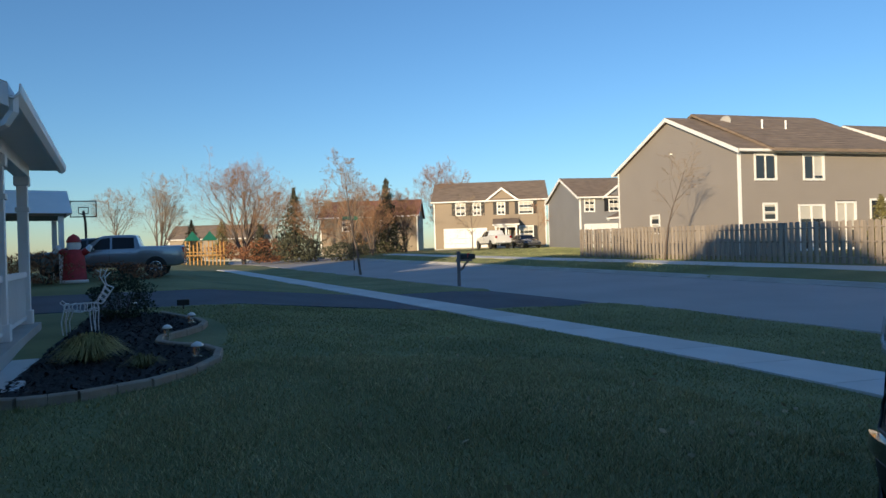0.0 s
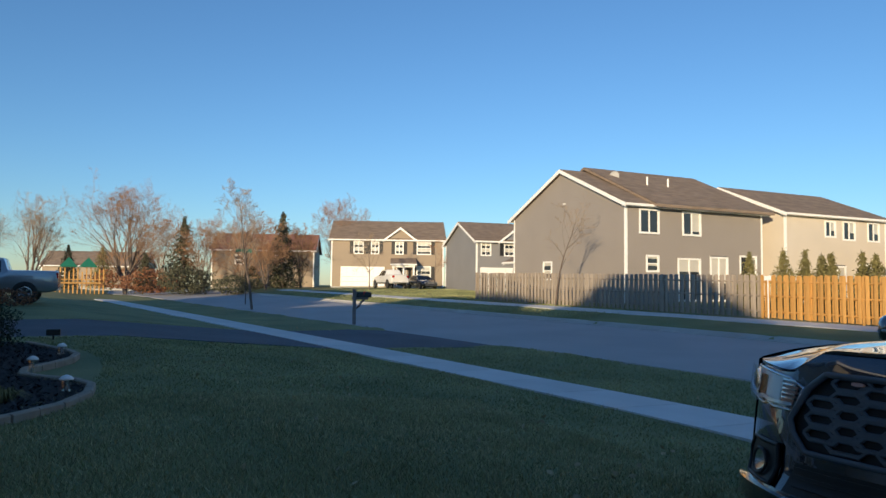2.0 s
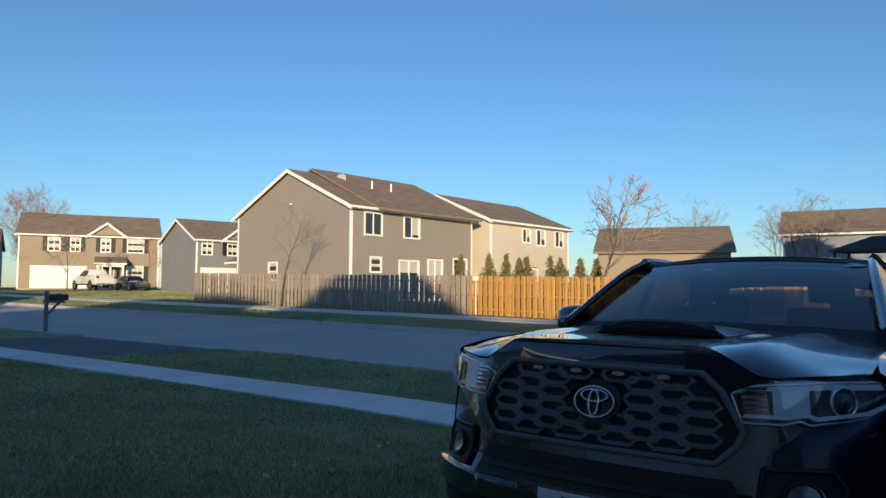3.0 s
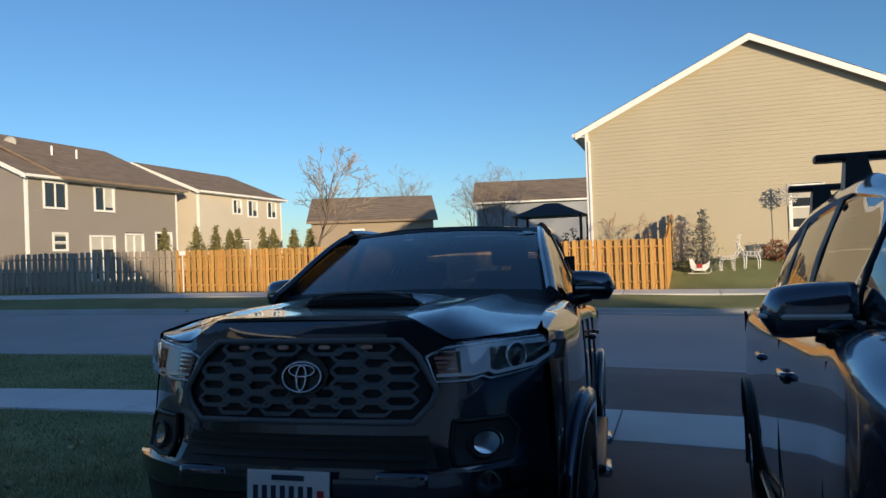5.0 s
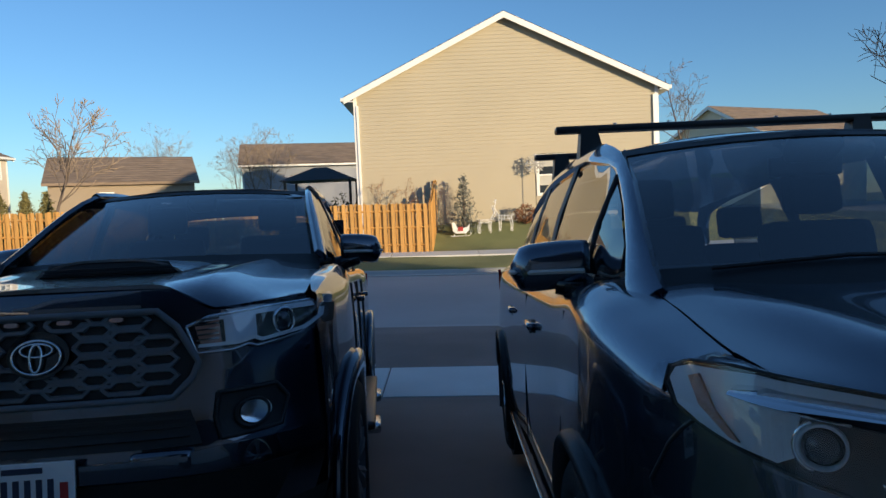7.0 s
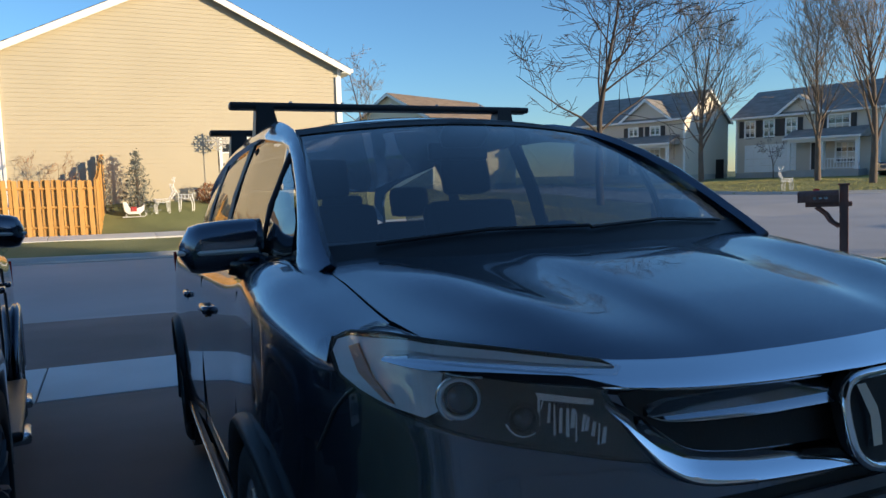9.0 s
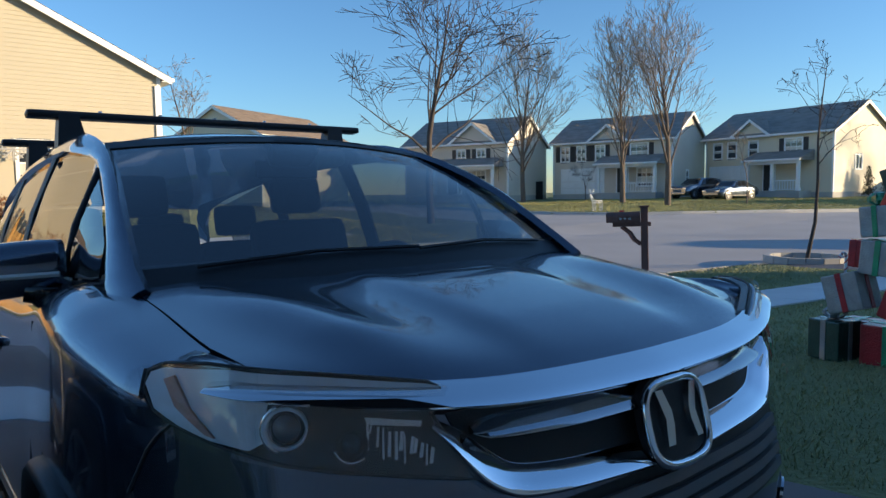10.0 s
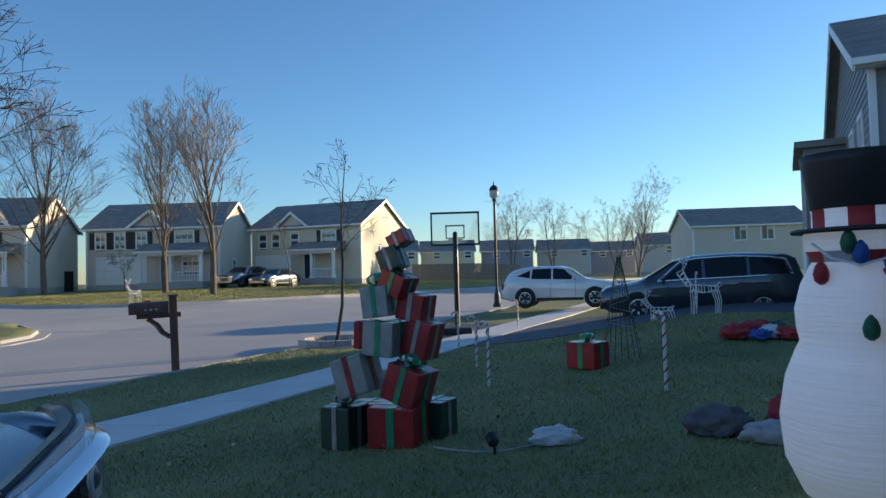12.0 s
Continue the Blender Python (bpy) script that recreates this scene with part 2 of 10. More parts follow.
near_line = [(x, float(kerb_at(x) + bend(x))) for x in np.concatenate([np.arange(-170, -60, 4.0), np.arange(-60, 62, 1.0)])] + [(75, -3.5), (95, -9), (140, -20)]
far_left = [(x, FAR_CURB + float(bend(x))) for x in np.concatenate([np.arange(-170, -60, 4.0), np.arange(-60, 16.1, 1.0)])]
corner_left = [(17.6, 18.05), (18.9, 18.3), (19.9, 19.0), (20.5, 20.1), (21.0, 22.0), (22.3, 29.0), (25.0, 45.0), (36.0, 95.0)]
corner_right = [(46.0, 93.0), (34.0, 46.0), (29.4, 33.0), (29.0, 28.5), (29.6, 25.5), (31.2, 22.8), (33.8, 20.6), (39.0, 17.4), (45.0, 14.8), (56.0, 9.4), (75.0, 2.6), (95.0, -2.5), (140.0, -12.0)]
far_line = far_left + corner_left
street_outline = near_line + corner_right[::-1] + far_line[::-1]


def inside(poly, px, py):
    """Which of the points lie in a polygon."""
    hit = np.zeros(px.shape, bool)
    for (x0, y0), (x1, y1) in zip(poly, poly[1:] + poly[:1]):
        if y0 == y1:
            continue
        cross = ((y0 > py) != (y1 > py)) & (px < (x1 - x0) * (py - y0) / (y1 - y0) + x0)
        hit ^= cross
    return hit


def sheet(name, xs, ys, zf, mat, keep=None):
    gx, gy = np.meshgrid(xs, ys)
    gz = zf(gx, gy)
    nx, ny = len(xs), len(ys)
    verts = np.stack([gx.ravel(), gy.ravel(), gz.ravel()], 1).tolist()
    faces = [(j * nx + i, j * nx + i + 1, (j + 1) * nx + i + 1, (j + 1) * nx + i) for j in range(ny - 1) for i in range(nx - 1) if keep is None or keep[j, i]]
    return part_mesh(name, data_mesh(name, verts, faces), mat, smooth=True)


def spread(lo, a, b, hi, step, grow):
    """Even steps from a to b, and growing ones beyond."""
    mid, left, right, s = list(np.arange(a, b, step)), [], [], step
    v = a
    while v > lo:
        s *= grow
        v -= s
        left.append(v)
    s, v = step, mid[-1]
    while v < hi:
        s *= grow
        v += s
        right.append(v)
    return np.array(left[::-1] + mid + right)


def land(x, y):
    z = ground_z(x, y) + 0.02 * np.sin(x * 0.9) * np.sin(y * 0.7 + x * 0.2)
    z = np.where(inside(street_outline, x, y), z - 0.55, z)
    for x0, x1 in ((-2.62, 3.5), (-25.6, -18.4), (17.0, 23.6)):
        drive = (x > x0 + 0.3) & (x < x1 - 0.3) & (y < bend(x) + kerb_at(x)) & (y > -8)
        z = np.where(drive, z - 0.12, z)
    return z


ground = sheet("ground", spread(-1500, -62, 72, 1500, 0.5, 1.22), spread(-1200, -12, 42, 1500, 0.4, 1.22), land, M["grass"])
tagged(ground, "mown winter lawns, green and partly dry", "lawn", kind="structure")


def street_z(x, y):
    return ground_z(x, y) - 0.13


def filled(name, outline, zf, mat, step=2.0):
    """A paved area: a grid cut to an outline by its crossing cells, edge points kept."""
    bm = bmesh.new()
    vs = [bm.verts.new((x, y, 0)) for x, y in outline]
    bm.faces.new(vs)
    xs = [p[0] for p in outline]
    ys = [p[1] for p in outline]
    for lo, hi, ax in ((min(xs), max(xs), 0), (min(ys), max(ys), 1)):
        v = lo + step
        while v < hi:
            no = Vector((1, 0, 0)) if ax == 0 else Vector((0, 1, 0))
            bmesh.ops.bisect_plane(bm, geom=bm.verts[:] + bm.edges[:] + bm.faces[:], plane_co=no * v, plane_no=no)
            v += step
    for v in bm.verts:
        v.co.z = float(zf(v.co.x, v.co.y))
    bmesh.ops.recalc_face_normals(bm, faces=bm.faces)
    if bm.faces[:] and sum(f.normal.z for f in bm.faces) < 0:
        bmesh.ops.reverse_faces(bm, faces=bm.faces[:])
    return part(name, bm, mat)


road = filled("road", street_outline, street_z, M["road"], 2.5)
tagged(road, "light grey residential street, mostly in shade", "street", kind="structure")


def strip(name, line, prof, zf, mat, side=1):
    """A profile of (out, up) swept along a line on the ground; out is to the line's left for side 1."""
    pts = [Vector((x, y, 0)) for x, y in line]
    verts, faces, n = [], [], len(prof)
    for i, p in enumerate(pts):
        d = (pts[min(i + 1, len(pts) - 1)] - pts[max(i - 1, 0)]).normalized()
        out = Vector((-d.y, d.x, 0)) * side
        for o, u in prof:
            q = p + out * o
            verts.append((q.x, q.y, float(zf(p.x, p.y)) + u))
    for i in range(len(pts) - 1):
        for k in range(n):
            faces.append((i * n + k, i * n + (k + 1) % n, (i + 1) * n + (k + 1) % n, (i + 1) * n + k))
    faces += [tuple(range(n)), tuple(range((len(pts) - 1) * n, len(pts) * n))[::-1]]
    bm = bmesh.new()
    me = data_mesh(name, verts, faces)
    bm.from_mesh(me)
    bpy.data.meshes.remove(me)
    bmesh.ops.recalc_face_normals(bm, faces=bm.faces)
    return part(name, bm, mat)


# kerb: gutter pan on the street side, rounded step up to the lawn
KERB = [(-0.02, -0.3), (0.40, -0.3), (0.40, -0.112), (0.04, -0.10), (0.0, -0.005), (-0.13, 0.012), (-0.15, -0.02), (-0.15, -0.3)]
cut = lambda line, a, b: [p for p in line if a <= p[0] <= b]
for a, b in ((-170, -26.2), (-18.0, -3.3), (4.0, 16.6), (24.2, 140)):
    tagged(strip("kerb", cut(near_line, a, b), KERB, ground_z, M["curb"]), "pale concrete kerb with gutter", "kerb", kind="structure")
LOW = [(-0.02, -0.3), (0.40, -0.3), (0.40, -0.112), (0.04, -0.108), (-0.13, -0.075), (-0.15, -0.3)]
for a, b in ((-26.2, -18.0), (-3.3, 4.0), (16.6, 24.2)):
    tagged(strip("kerb", cut(near_line, a, b), LOW, ground_z, M["curb"]), "lowered kerb at a driveway", "kerb", kind="structure")
tagged(strip("kerb", far_line, KERB, ground_z, M["curb"], -1), "pale concrete kerb with gutter", "kerb", kind="structure")
tagged(strip("kerb", corner_right, KERB, ground_z, M["curb"], -1), "pale concrete kerb with gutter", "kerb", kind="structure")


def drive(name, x0, x1, y0, mat, label, flare=0.5, lift=0.012):
    n = 26
    left, right = [], []
    for i in range(n):
        k = i / (n - 1)
        yp1 = float(kerb_at((x0 + x1) / 2)) - 0.02
        f = flare * max(0, (k * (yp1 - y0) + y0 - WALK_OUT) / (yp1 - WALK_OUT))
        for x, lst in ((x0 - f, left), (x1 + f, right)):
            y = y0 + k * (float(kerb_at(x) + bend(x)) - 0.02 - y0)
            lst.append((x, y, float(ground_z(x, y)) + lift - 0.07 * max(0, (y - bend(x) - kerb_at(x) + 1.05))))
    verts, faces = [], []
    for a, b in zip(left, right):
        verts += [a, ((a[0] + b[0]) / 2, (a[1] + b[1]) / 2, (a[2] + b[2]) / 2 + 0.01), b]
    base = len(verts)
    verts += [(x, y, z - 0.15) for x, y, z in verts]
    for i in range(n - 1):
        for k in range(2):
            a = i * 3 + k
            faces.append((a, a + 1, a + 4, a + 3))
        faces += [(i * 3 + 3, i * 3 + 3 + base, i * 3 + base, i * 3), (i * 3 + 2, i * 3 + 2 + base, i * 3 + 5 + base, i * 3 + 5)]
    return tagged(part_mesh(name, data_mesh(name, verts, faces), mat), label, "driveway", kind="structure")


drive("driveway", -2.6, 3.45, -1.0, M["asphalt"], "worn brown-black asphalt driveway sloping to the street")
drive("driveway", -25.6, -18.4, -7.0, M["asphalt_dark"], "blue-black asphalt driveway of the next house")
drive("driveway", 17.0, 23.6, -4.4, M["asphalt_dark"], "dark asphalt driveway under a parked minivan")


def slabs(name, xs, y_in, y_out, label, lift=0.028):
    """Sidewalk panels with open joints, each a piece."""
    root = thing(name, pose(0, 0, 0), label, "sidewalk", kind="structure")
    for a, b in zip(xs, xs[1:]):
        q = [(x, y + float(bend(x)) + (float(walk_shift(x)) if y < 12 else 0.0), 0) for x, y in ((a + 0.008, y_in), (b - 0.008, y_in), (b - 0.008, y_out), (a + 0.008, y_out))]
        c = Vector((sum(p[0] for p in q) / 4, sum(p[1] for p in q) / 4, 0))
        c.z = float(ground_z(c.x, c.y)) + lift
        top = [Vector((p[0], p[1], float(ground_z(p[0], p[1])) + lift)) - c for p in q]
        mid = [v * 0.995 for v in top]
        for v in mid:
            v.z += 0.006
        me = data_mesh("slab", [*mid, *[v + Vector((0, 0, -0.004)) for v in top], *[v + Vector((0, 0, -0.16)) for v in top]],
                       [(0, 1, 2, 3)] + [(i + 4, (i + 1) % 4 + 4, (i + 1) % 4, i) for i in range(4)] + [(i + 8, (i + 1) % 4 + 8, (i + 1) % 4 + 4, i + 4) for i in range(4)])
        ob = part_mesh("slab", me, M["walk"], root)
        ob.location = c
    return root


# ---- houses ----
def face(w, d, side):
    """Corner, run and outward direction of one side of a plan w by d round its middle."""
    return {"F": (Vector((-w / 2, -d / 2, 0)), Vector((1, 0, 0)), Vector((0, -1, 0)), w),
            "R": (Vector((w / 2, -d / 2, 0)), Vector((0, 1, 0)), Vector((1, 0, 0)), d),
            "B": (Vector((w / 2, d / 2, 0)), Vector((-1, 0, 0)), Vector((0, 1, 0)), w),
            "L": (Vector((-w / 2, d / 2, 0)), Vector((0, -1, 0)), Vector((-1, 0, 0)), d)}[side]


def siding(bm, o, u, n, width, z0, z1, peak=0.0, openings=(), lap=0.19):
    """Lapped boards; with a peak the wall goes on as a gable. Openings (u0, u1, z0, z1) stay free."""
    top = z1 + peak
    k = int(math.ceil((top - z0) / lap))
    for i in range(k):
        a, b = z0 + i * lap, min(z0 + (i + 1) * lap, top)

        def lim(z):
            s = max(0.0, (z - z1) / peak * width / 2) if peak and z > z1 else 0.0
            return s, width - s
        free = [lim(a)]
        for p0, p1, q0, q1 in openings:
            if q0 < b - 0.02 and q1 > a + 0.02:
                free = [r for s, e in free for r in ((s, min(e, p0)), (max(s, p1), e)) if r[1] - r[0] > 0.01]
        t0, t1 = lim(b)
        for s, e in free:
            s2, e2 = max(s, min(t0, e)), min(e, max(t1, s))
            v = [o + u * s + n * 0.022, o + u * e + n * 0.022, o + u * e2 + n * 0.004, o + u * s2 + n * 0.004, o + u * s + n * (0.004 if i else 0), o + u * e + n * (0.004 if i else 0)]
            zz = (a, a, b, b, a, a)
            v = [bm.verts.new((p.x, p.y, z)) for p, z in zip(v, zz)]
            bm.faces.new(v[:4])
            bm.faces.new((v[4], v[5], v[1], v[0]))
    bmesh.ops.remove_doubles(bm, verts=bm.verts, dist=0.0004)


def window(parent, o, u, n, u0, u1, z0, z1, style="slider", blind=0.0, trim=0.09, shutters=False):
    """A window set into the wall: frame, bars, panes; style slider, hung, grid, door or single."""
    m = Matrix((( u.x, n.x, 0, o.x), (u.y, n.y, 0, o.y), (0, 0, 1, 0), (0, 0, 0, 1)))
    bars = [("jamb", (u0 - trim, u0 + 0.03, -0.05, 0.05, z0 - trim, z1 + trim)), ("jamb", (u1 - 0.03, u1 + trim, -0.05, 0.05, z0 - trim, z1 + trim)), ("head", (u0, u1, -0.05, 0.05, z1 - 0.03, z1 + trim))]
    mid, zm = (u0 + u1) / 2, (z0 + z1) / 2
    if style in ("slider", "door"):
        bars.append(("mullion", (mid - 0.035, mid + 0.035, -0.05, 0.035, z0, z1)))
        cells = [(u0, mid, z0, z1), (mid, u1, z0, z1)]
    elif style == "single":
        cells = [(u0, u1, z0, z1)]
    else:
        bars.append(("meeting_rail", (u0, u1, -0.05, 0.035, zm - 0.03, zm + 0.03)))
        cells = [(u0, u1, z0, zm), (u0, u1, zm, z1)]
        if style == "grid":
            k = max(2, round((u1 - u0) / 0.45))
            for i in range(1, k):
                c = u0 + (u1 - u0) * i / k
                wid = 0.045 if (k % 2 == 0 and i == k // 2) else 0.016
                bars.append(("glazing_bar", (c - wid, c + wid, -0.05, 0.02, z0, z1)))
            for c in (z0 + (z1 - z0) * 0.25, z0 + (z1 - z0) * 0.75):
                bars.append(("glazing_bar", (u0, u1, -0.05, 0.018, c - 0.014, c + 0.014)))
    w = part("window", boxes((u0, u1, -0.05, 0.055, z0 - trim, z0 + 0.03), m=m), M["white"], parent)
    for nm, r in bars:
        part(nm, boxes(r, m=m), M["white"], w)
    for i, c in enumerate(cells):
        bm = bmesh.new()
        split = c[3] - (c[3] - c[2]) * blind if (blind and (style == "slider" and i or style != "slider")) else c[3]
        if split > c[2] + 0.02:
            box(bm, c[0], c[1], -0.03, -0.02, c[2], split, m=m)
            part("pane", bm, M["pane"], w)
        else:
            bm.free()
        if split < c[3] - 0.02:
            part("pane", boxes((c[0], c[1], -0.03, -0.021, split, c[3]), m=m), M["blind"], w, "glass over a pale blind")
    if shutters:
        for a, b in ((u0 - trim - 0.42, u0 - trim - 0.02), (u1 + trim + 0.02, u1 + trim + 0.42)):
            bm = boxes((a, b, 0.0, 0.05, z0 - 0.05, z1 + 0.05), m=m)
            sh = part("shutter", bm, M["shutter"], parent)
            for z in np.arange(z0 + 0.03, z1 - 0.05, 0.15):
                part("slat", boxes((a + 0.05, b - 0.05, 0.05, 0.062, z, z + 0.09), m=m), M["shutter"], sh)
    return w


def gable_roof(parent, w, d, eave, rise, axis, mat, over=0.38, rake=0.32, thick=0.15, name="roof", trim=True, cx=0.0, cy=0.0, gutters=(1, -1)):
    """Two slopes over a plan round (cx, cy); the ridge runs along the axis."""
    half, run = (d / 2, w / 2) if axis == "x" else (w / 2, d / 2)
    k = rise / half
    rot = Matrix.Identity(4) if axis == "x" else Matrix.Rotation(radians(90), 4, "Z")
    base = Matrix.Translation((cx, cy, 0)) @ rot
    bm = bmesh.new()
    e = half + over
    L = run + rake
    pro = [(-e, eave - k * over), (0, eave + rise), (e, eave - k * over), (e, eave - k * over + thick), (0, eave + rise + thick * 1.1), (-e, eave - k * over + thick)]
    ends = [[bm.verts.new(base @ Vector((x, y, z))) for y, z in pro] for x in (-L, L)]
    for i in range(6):
        bm.faces.new((ends[0][i], ends[0][(i + 1) % 6], ends[1][(i + 1) % 6], ends[1][i]))
    bm.faces.new((ends[0][0], ends[0][5], ends[0][4], ends[0][1]))
    bm.faces.new((ends[0][1], ends[0][4], ends[0][3], ends[0][2]))
    bm.faces.new((ends[1][0], ends[1][1], ends[1][4], ends[1][5]))
    bm.faces.new((ends[1][1], ends[1][2], ends[1][3], ends[1][4]))
    # courses of shingles as low steps
    sl = math.hypot(e, k * e)
    rows = int(sl / 0.42)
    for s in (1, -1):
        for i in range(rows):
            y0, y1 = s * e * (1 - i / rows), s * e * (1 - (i + 1) / rows)
            z0, z1 = (eave + rise - k * abs(y) + thick * 1.05 for y in (y0, y1))
            low = z0 + 0.012 if i else z0 - 0.05 * thick
            q = [(-L, y0, z0 + 0.028), (L, y0, z0 + 0.028), (L, y1, z1 + 0.012), (-L, y1, z1 + 0.012), (-L, y0, low), (L, y0, low)]
            v = [bm.verts.new(base @ Vector(c)) for c in q]
            bm.faces.new(v[:4])
            bm.faces.new((v[4], v[5], v[1], v[0]))
    bmesh.ops.remove_doubles(bm, verts=bm.verts, dist=0.0004)
    bmesh.ops.recalc_face_normals(bm, faces=bm.faces)
    r = part(name, bm, mat, parent)
    if trim:
        for sx in (-1, 1):
            bm = bmesh.new()
            for s in (1, -1):
                a = [(s * e, eave - k * over - 0.10), (0, eave + rise - 0.10), (0, eave + rise + thick), (s * e, eave - k * over + thick)]
                v = [[bm.verts.new(base @ Vector((sx * (L - 0.03 + t), y, z))) for y, z in a] for t in (0, 0.05)]
                for i in range(4):
                    bm.faces.new((v[0][i], v[0][(i + 1) % 4], v[1][(i + 1) % 4], v[1][i]))
                bm.faces.new(v[0])
                bm.faces.new(v[1][::-1])
            bmesh.ops.recalc_face_normals(bm, faces=bm.faces)
            part("rake_board", bm, M["white"], r)
        for s in gutters:
            z = eave - k * over
            part("gutter", boxes((-L, L, s * e - 0.02, s * e + s * 0.12, z + 0.0, z + 0.14), (-L, L, s * (half + 0.02), s * e, z - 0.02, z + 0.01), m=base), M["white"], r)
    return r


def house(m, label, w, d, base, eave, rise, axis, wall, roof, openings, lap=0.19, trim=True, gutters=(1, -1), over=0.38, category="house", group=""):
    """A sided house on a plan w by d. openings: rows (side, u0, u1, z0, z1, style, blind, shutters)."""
    root = thing("house", m, label, category, group)
    core = boxes((-w / 2 + 0.06, w / 2 - 0.06, -d / 2 + 0.06, d / 2 - 0.06, base - 0.6, eave))
    part("core_wall", core, M["shutter"], root)
    for side in "FRBL":
        o, u, n, width = face(w, d, side)
        gable = rise if (side in "LR") == (axis == "x") else 0.0
        ops = [r for r in openings if r[0] == side]
        bm = bmesh.new()
        siding(bm, o, u, n, width, base, eave, gable, [r[1:5] for r in ops], lap)
        # inner face so that the wall is thick and light-tight above the eave
        if gable:
            v = [bm.verts.new(p) for p in (o - n * 0.02 + Vector((0, 0, eave - 0.05)), o + u * width - n * 0.02 + Vector((0, 0, eave - 0.05)), o + u * (width / 2) - n * 0.02 + Vector((0, 0, eave + gable)))]
            bm.faces.new(v)
        m2 = Matrix(((u.x, n.x, 0, o.x), (u.y, n.y, 0, o.y), (0, 0, 1, 0), (0, 0, 0, 1)))
        wl = part("wall", bm, wall, root)
        if trim:
            part("corner_trim", boxes((-0.03, 0.10, 0.0, 0.045, base, eave), m=m2), M["white"], wl)
            part("corner_trim", boxes((width - 0.10, width + 0.03, 0.0, 0.04, base, eave), m=m2), M["white"], wl)
        part("foundation", boxes((-0.02, width + 0.02, -0.2, 0.0, base - 0.7, base), m=m2), M["curb"], wl)
        for r in ops:
            style, blind, shut = (list(r[5:]) + ["slider", 0.0, False][len(r) - 5:])[:3]
            window(root, o, u, n, *r[1:5], style=style, blind=blind, shutters=shut)
    gable_roof(root, w, d, eave, rise, axis, roof, over=over, trim=trim, gutters=gutters)
    return root


def downspout(parent, x, y, z0, z1, mat=None):
    part("downspout", boxes((x - 0.045, x + 0.045, y - 0.035, y + 0.035, z0, z1), bevel=0.01), mat or M["white"], parent)


def vent_pipe(parent, x, y, z):
    bm = bmesh.new()
    tube(bm, [(x, y, z - 0.3), (x, y, z + 0.42)], 0.06, 10)
    part("vent_pipe", bm, M["white"], parent)


# the taupe house behind the weathered fence: gable to the street
H1 = house(pose(-38.2, 32.85, 0), "taupe two-storey house with lapped siding and brown roof", 12.5, 11.4, 0.45, 6.42, 2.75, "y", M["taupe"], M["roof"],
      [("R", 1.09, 2.49, 4.75, 6.1, "slider", 0.0), ("R", 4.5, 5.9, 4.75, 6.1, "slider", 0.85), ("R", 1.6, 2.45, 2.45, 3.32, "hung", 0.3),
       ("R", 4.1, 5.85, 0.7, 3.2, "door", 0.3), ("R", 6.8, 8.2, 0.7, 3.35, "door", 0.6), ("R", 9.4, 10.8, 2.2, 3.5, "slider", 0.9), ("F", 3.95, 4.9, 2.0, 3.1, "hung", 0.4)])
for y in (-3.4, -1.6):
    vent_pipe(H1, 3.1, y + 2.2, 8.35)
downspout(H1, 6.2, -5.55, 0.6, 6.2)
# lamp and vent on the gable wall
part("wall_light", boxes((0.1, 0.26, -5.85, -5.68, 6.9, 7.02), bevel=0.02), M["white"], H1)
# satellite dish on the roof
bm = bmesh.new()
tube(bm, [(1.6, -2.6, 8.0), (1.6, -2.6, 8.75)], 0.03, 8)
part("dish_mast", bm, M["alloy"], H1)
bm = bmesh.new()
lathe(bm, [(0.02, 0.0), (0.18, 0.03), (0.33, 0.10), (0.33, 0.115), (0.18, 0.045), (0.02, 0.02)], pose(1.65, -2.7, 8.85, 70, 0, 40) @ Matrix.Diagonal((1.0, 1.2, 1, 1)), 20)
part("dish", bm, M["curb"], H1, smooth=True)
# low entry wing at its far side
part("entry_wing", boxes((-9.2, -6.2, -3.9, 1.0, 0.4, 3.4)), M["taupe"], H1)
gable_roof(H1, 3.6, 5.6, 3.4, 1.2, "x", M["roof"], cx=-7.7, cy=-1.4, name="entry_roof")
gable_roof(H1, 13.3, 9.4, 6.42, 3.05, "y", M["roof"], cx=0.0, cy=1.0, trim=False, name="rear_roof")

house(pose(-36.6, 45.3, 0), "pale greige two-storey house behind arborvitae", 10.6, 10.6, 0.5, 6.5, 2.2, "y", M["greige"], M["roof"],
      [("R", 4.0, 5.0, 5.1, 6.1, "slider", 0.6), ("R", 5.9, 7.1, 4.95, 6.15, "slider", 0.6), ("R", 8.6, 9.8, 4.95, 6.2, "slider", 0.6), ("R", 4.4, 6.0, 0.7, 3.0, "door", 0.5), ("R", 7.6, 8.8, 1.8, 3.2, "slider", 0.5)])

# the big beige gable across the street
H0 = house(pose(2.83, 33.6, 0), "beige two-storey house with a broad blank gable", 12.2, 11.0, -0.05, 6.05, 2.95, "y", M["beige"], M["roof"],
      [("F", 7.32, 8.35, 1.9, 3.4, "hung", 0.55)], lap=0.155)
downspout(H0, 5.95, -5.56, -0.05, 5.7)
downspout(H0, -5.98, -5.56, -0.05, 5.7)

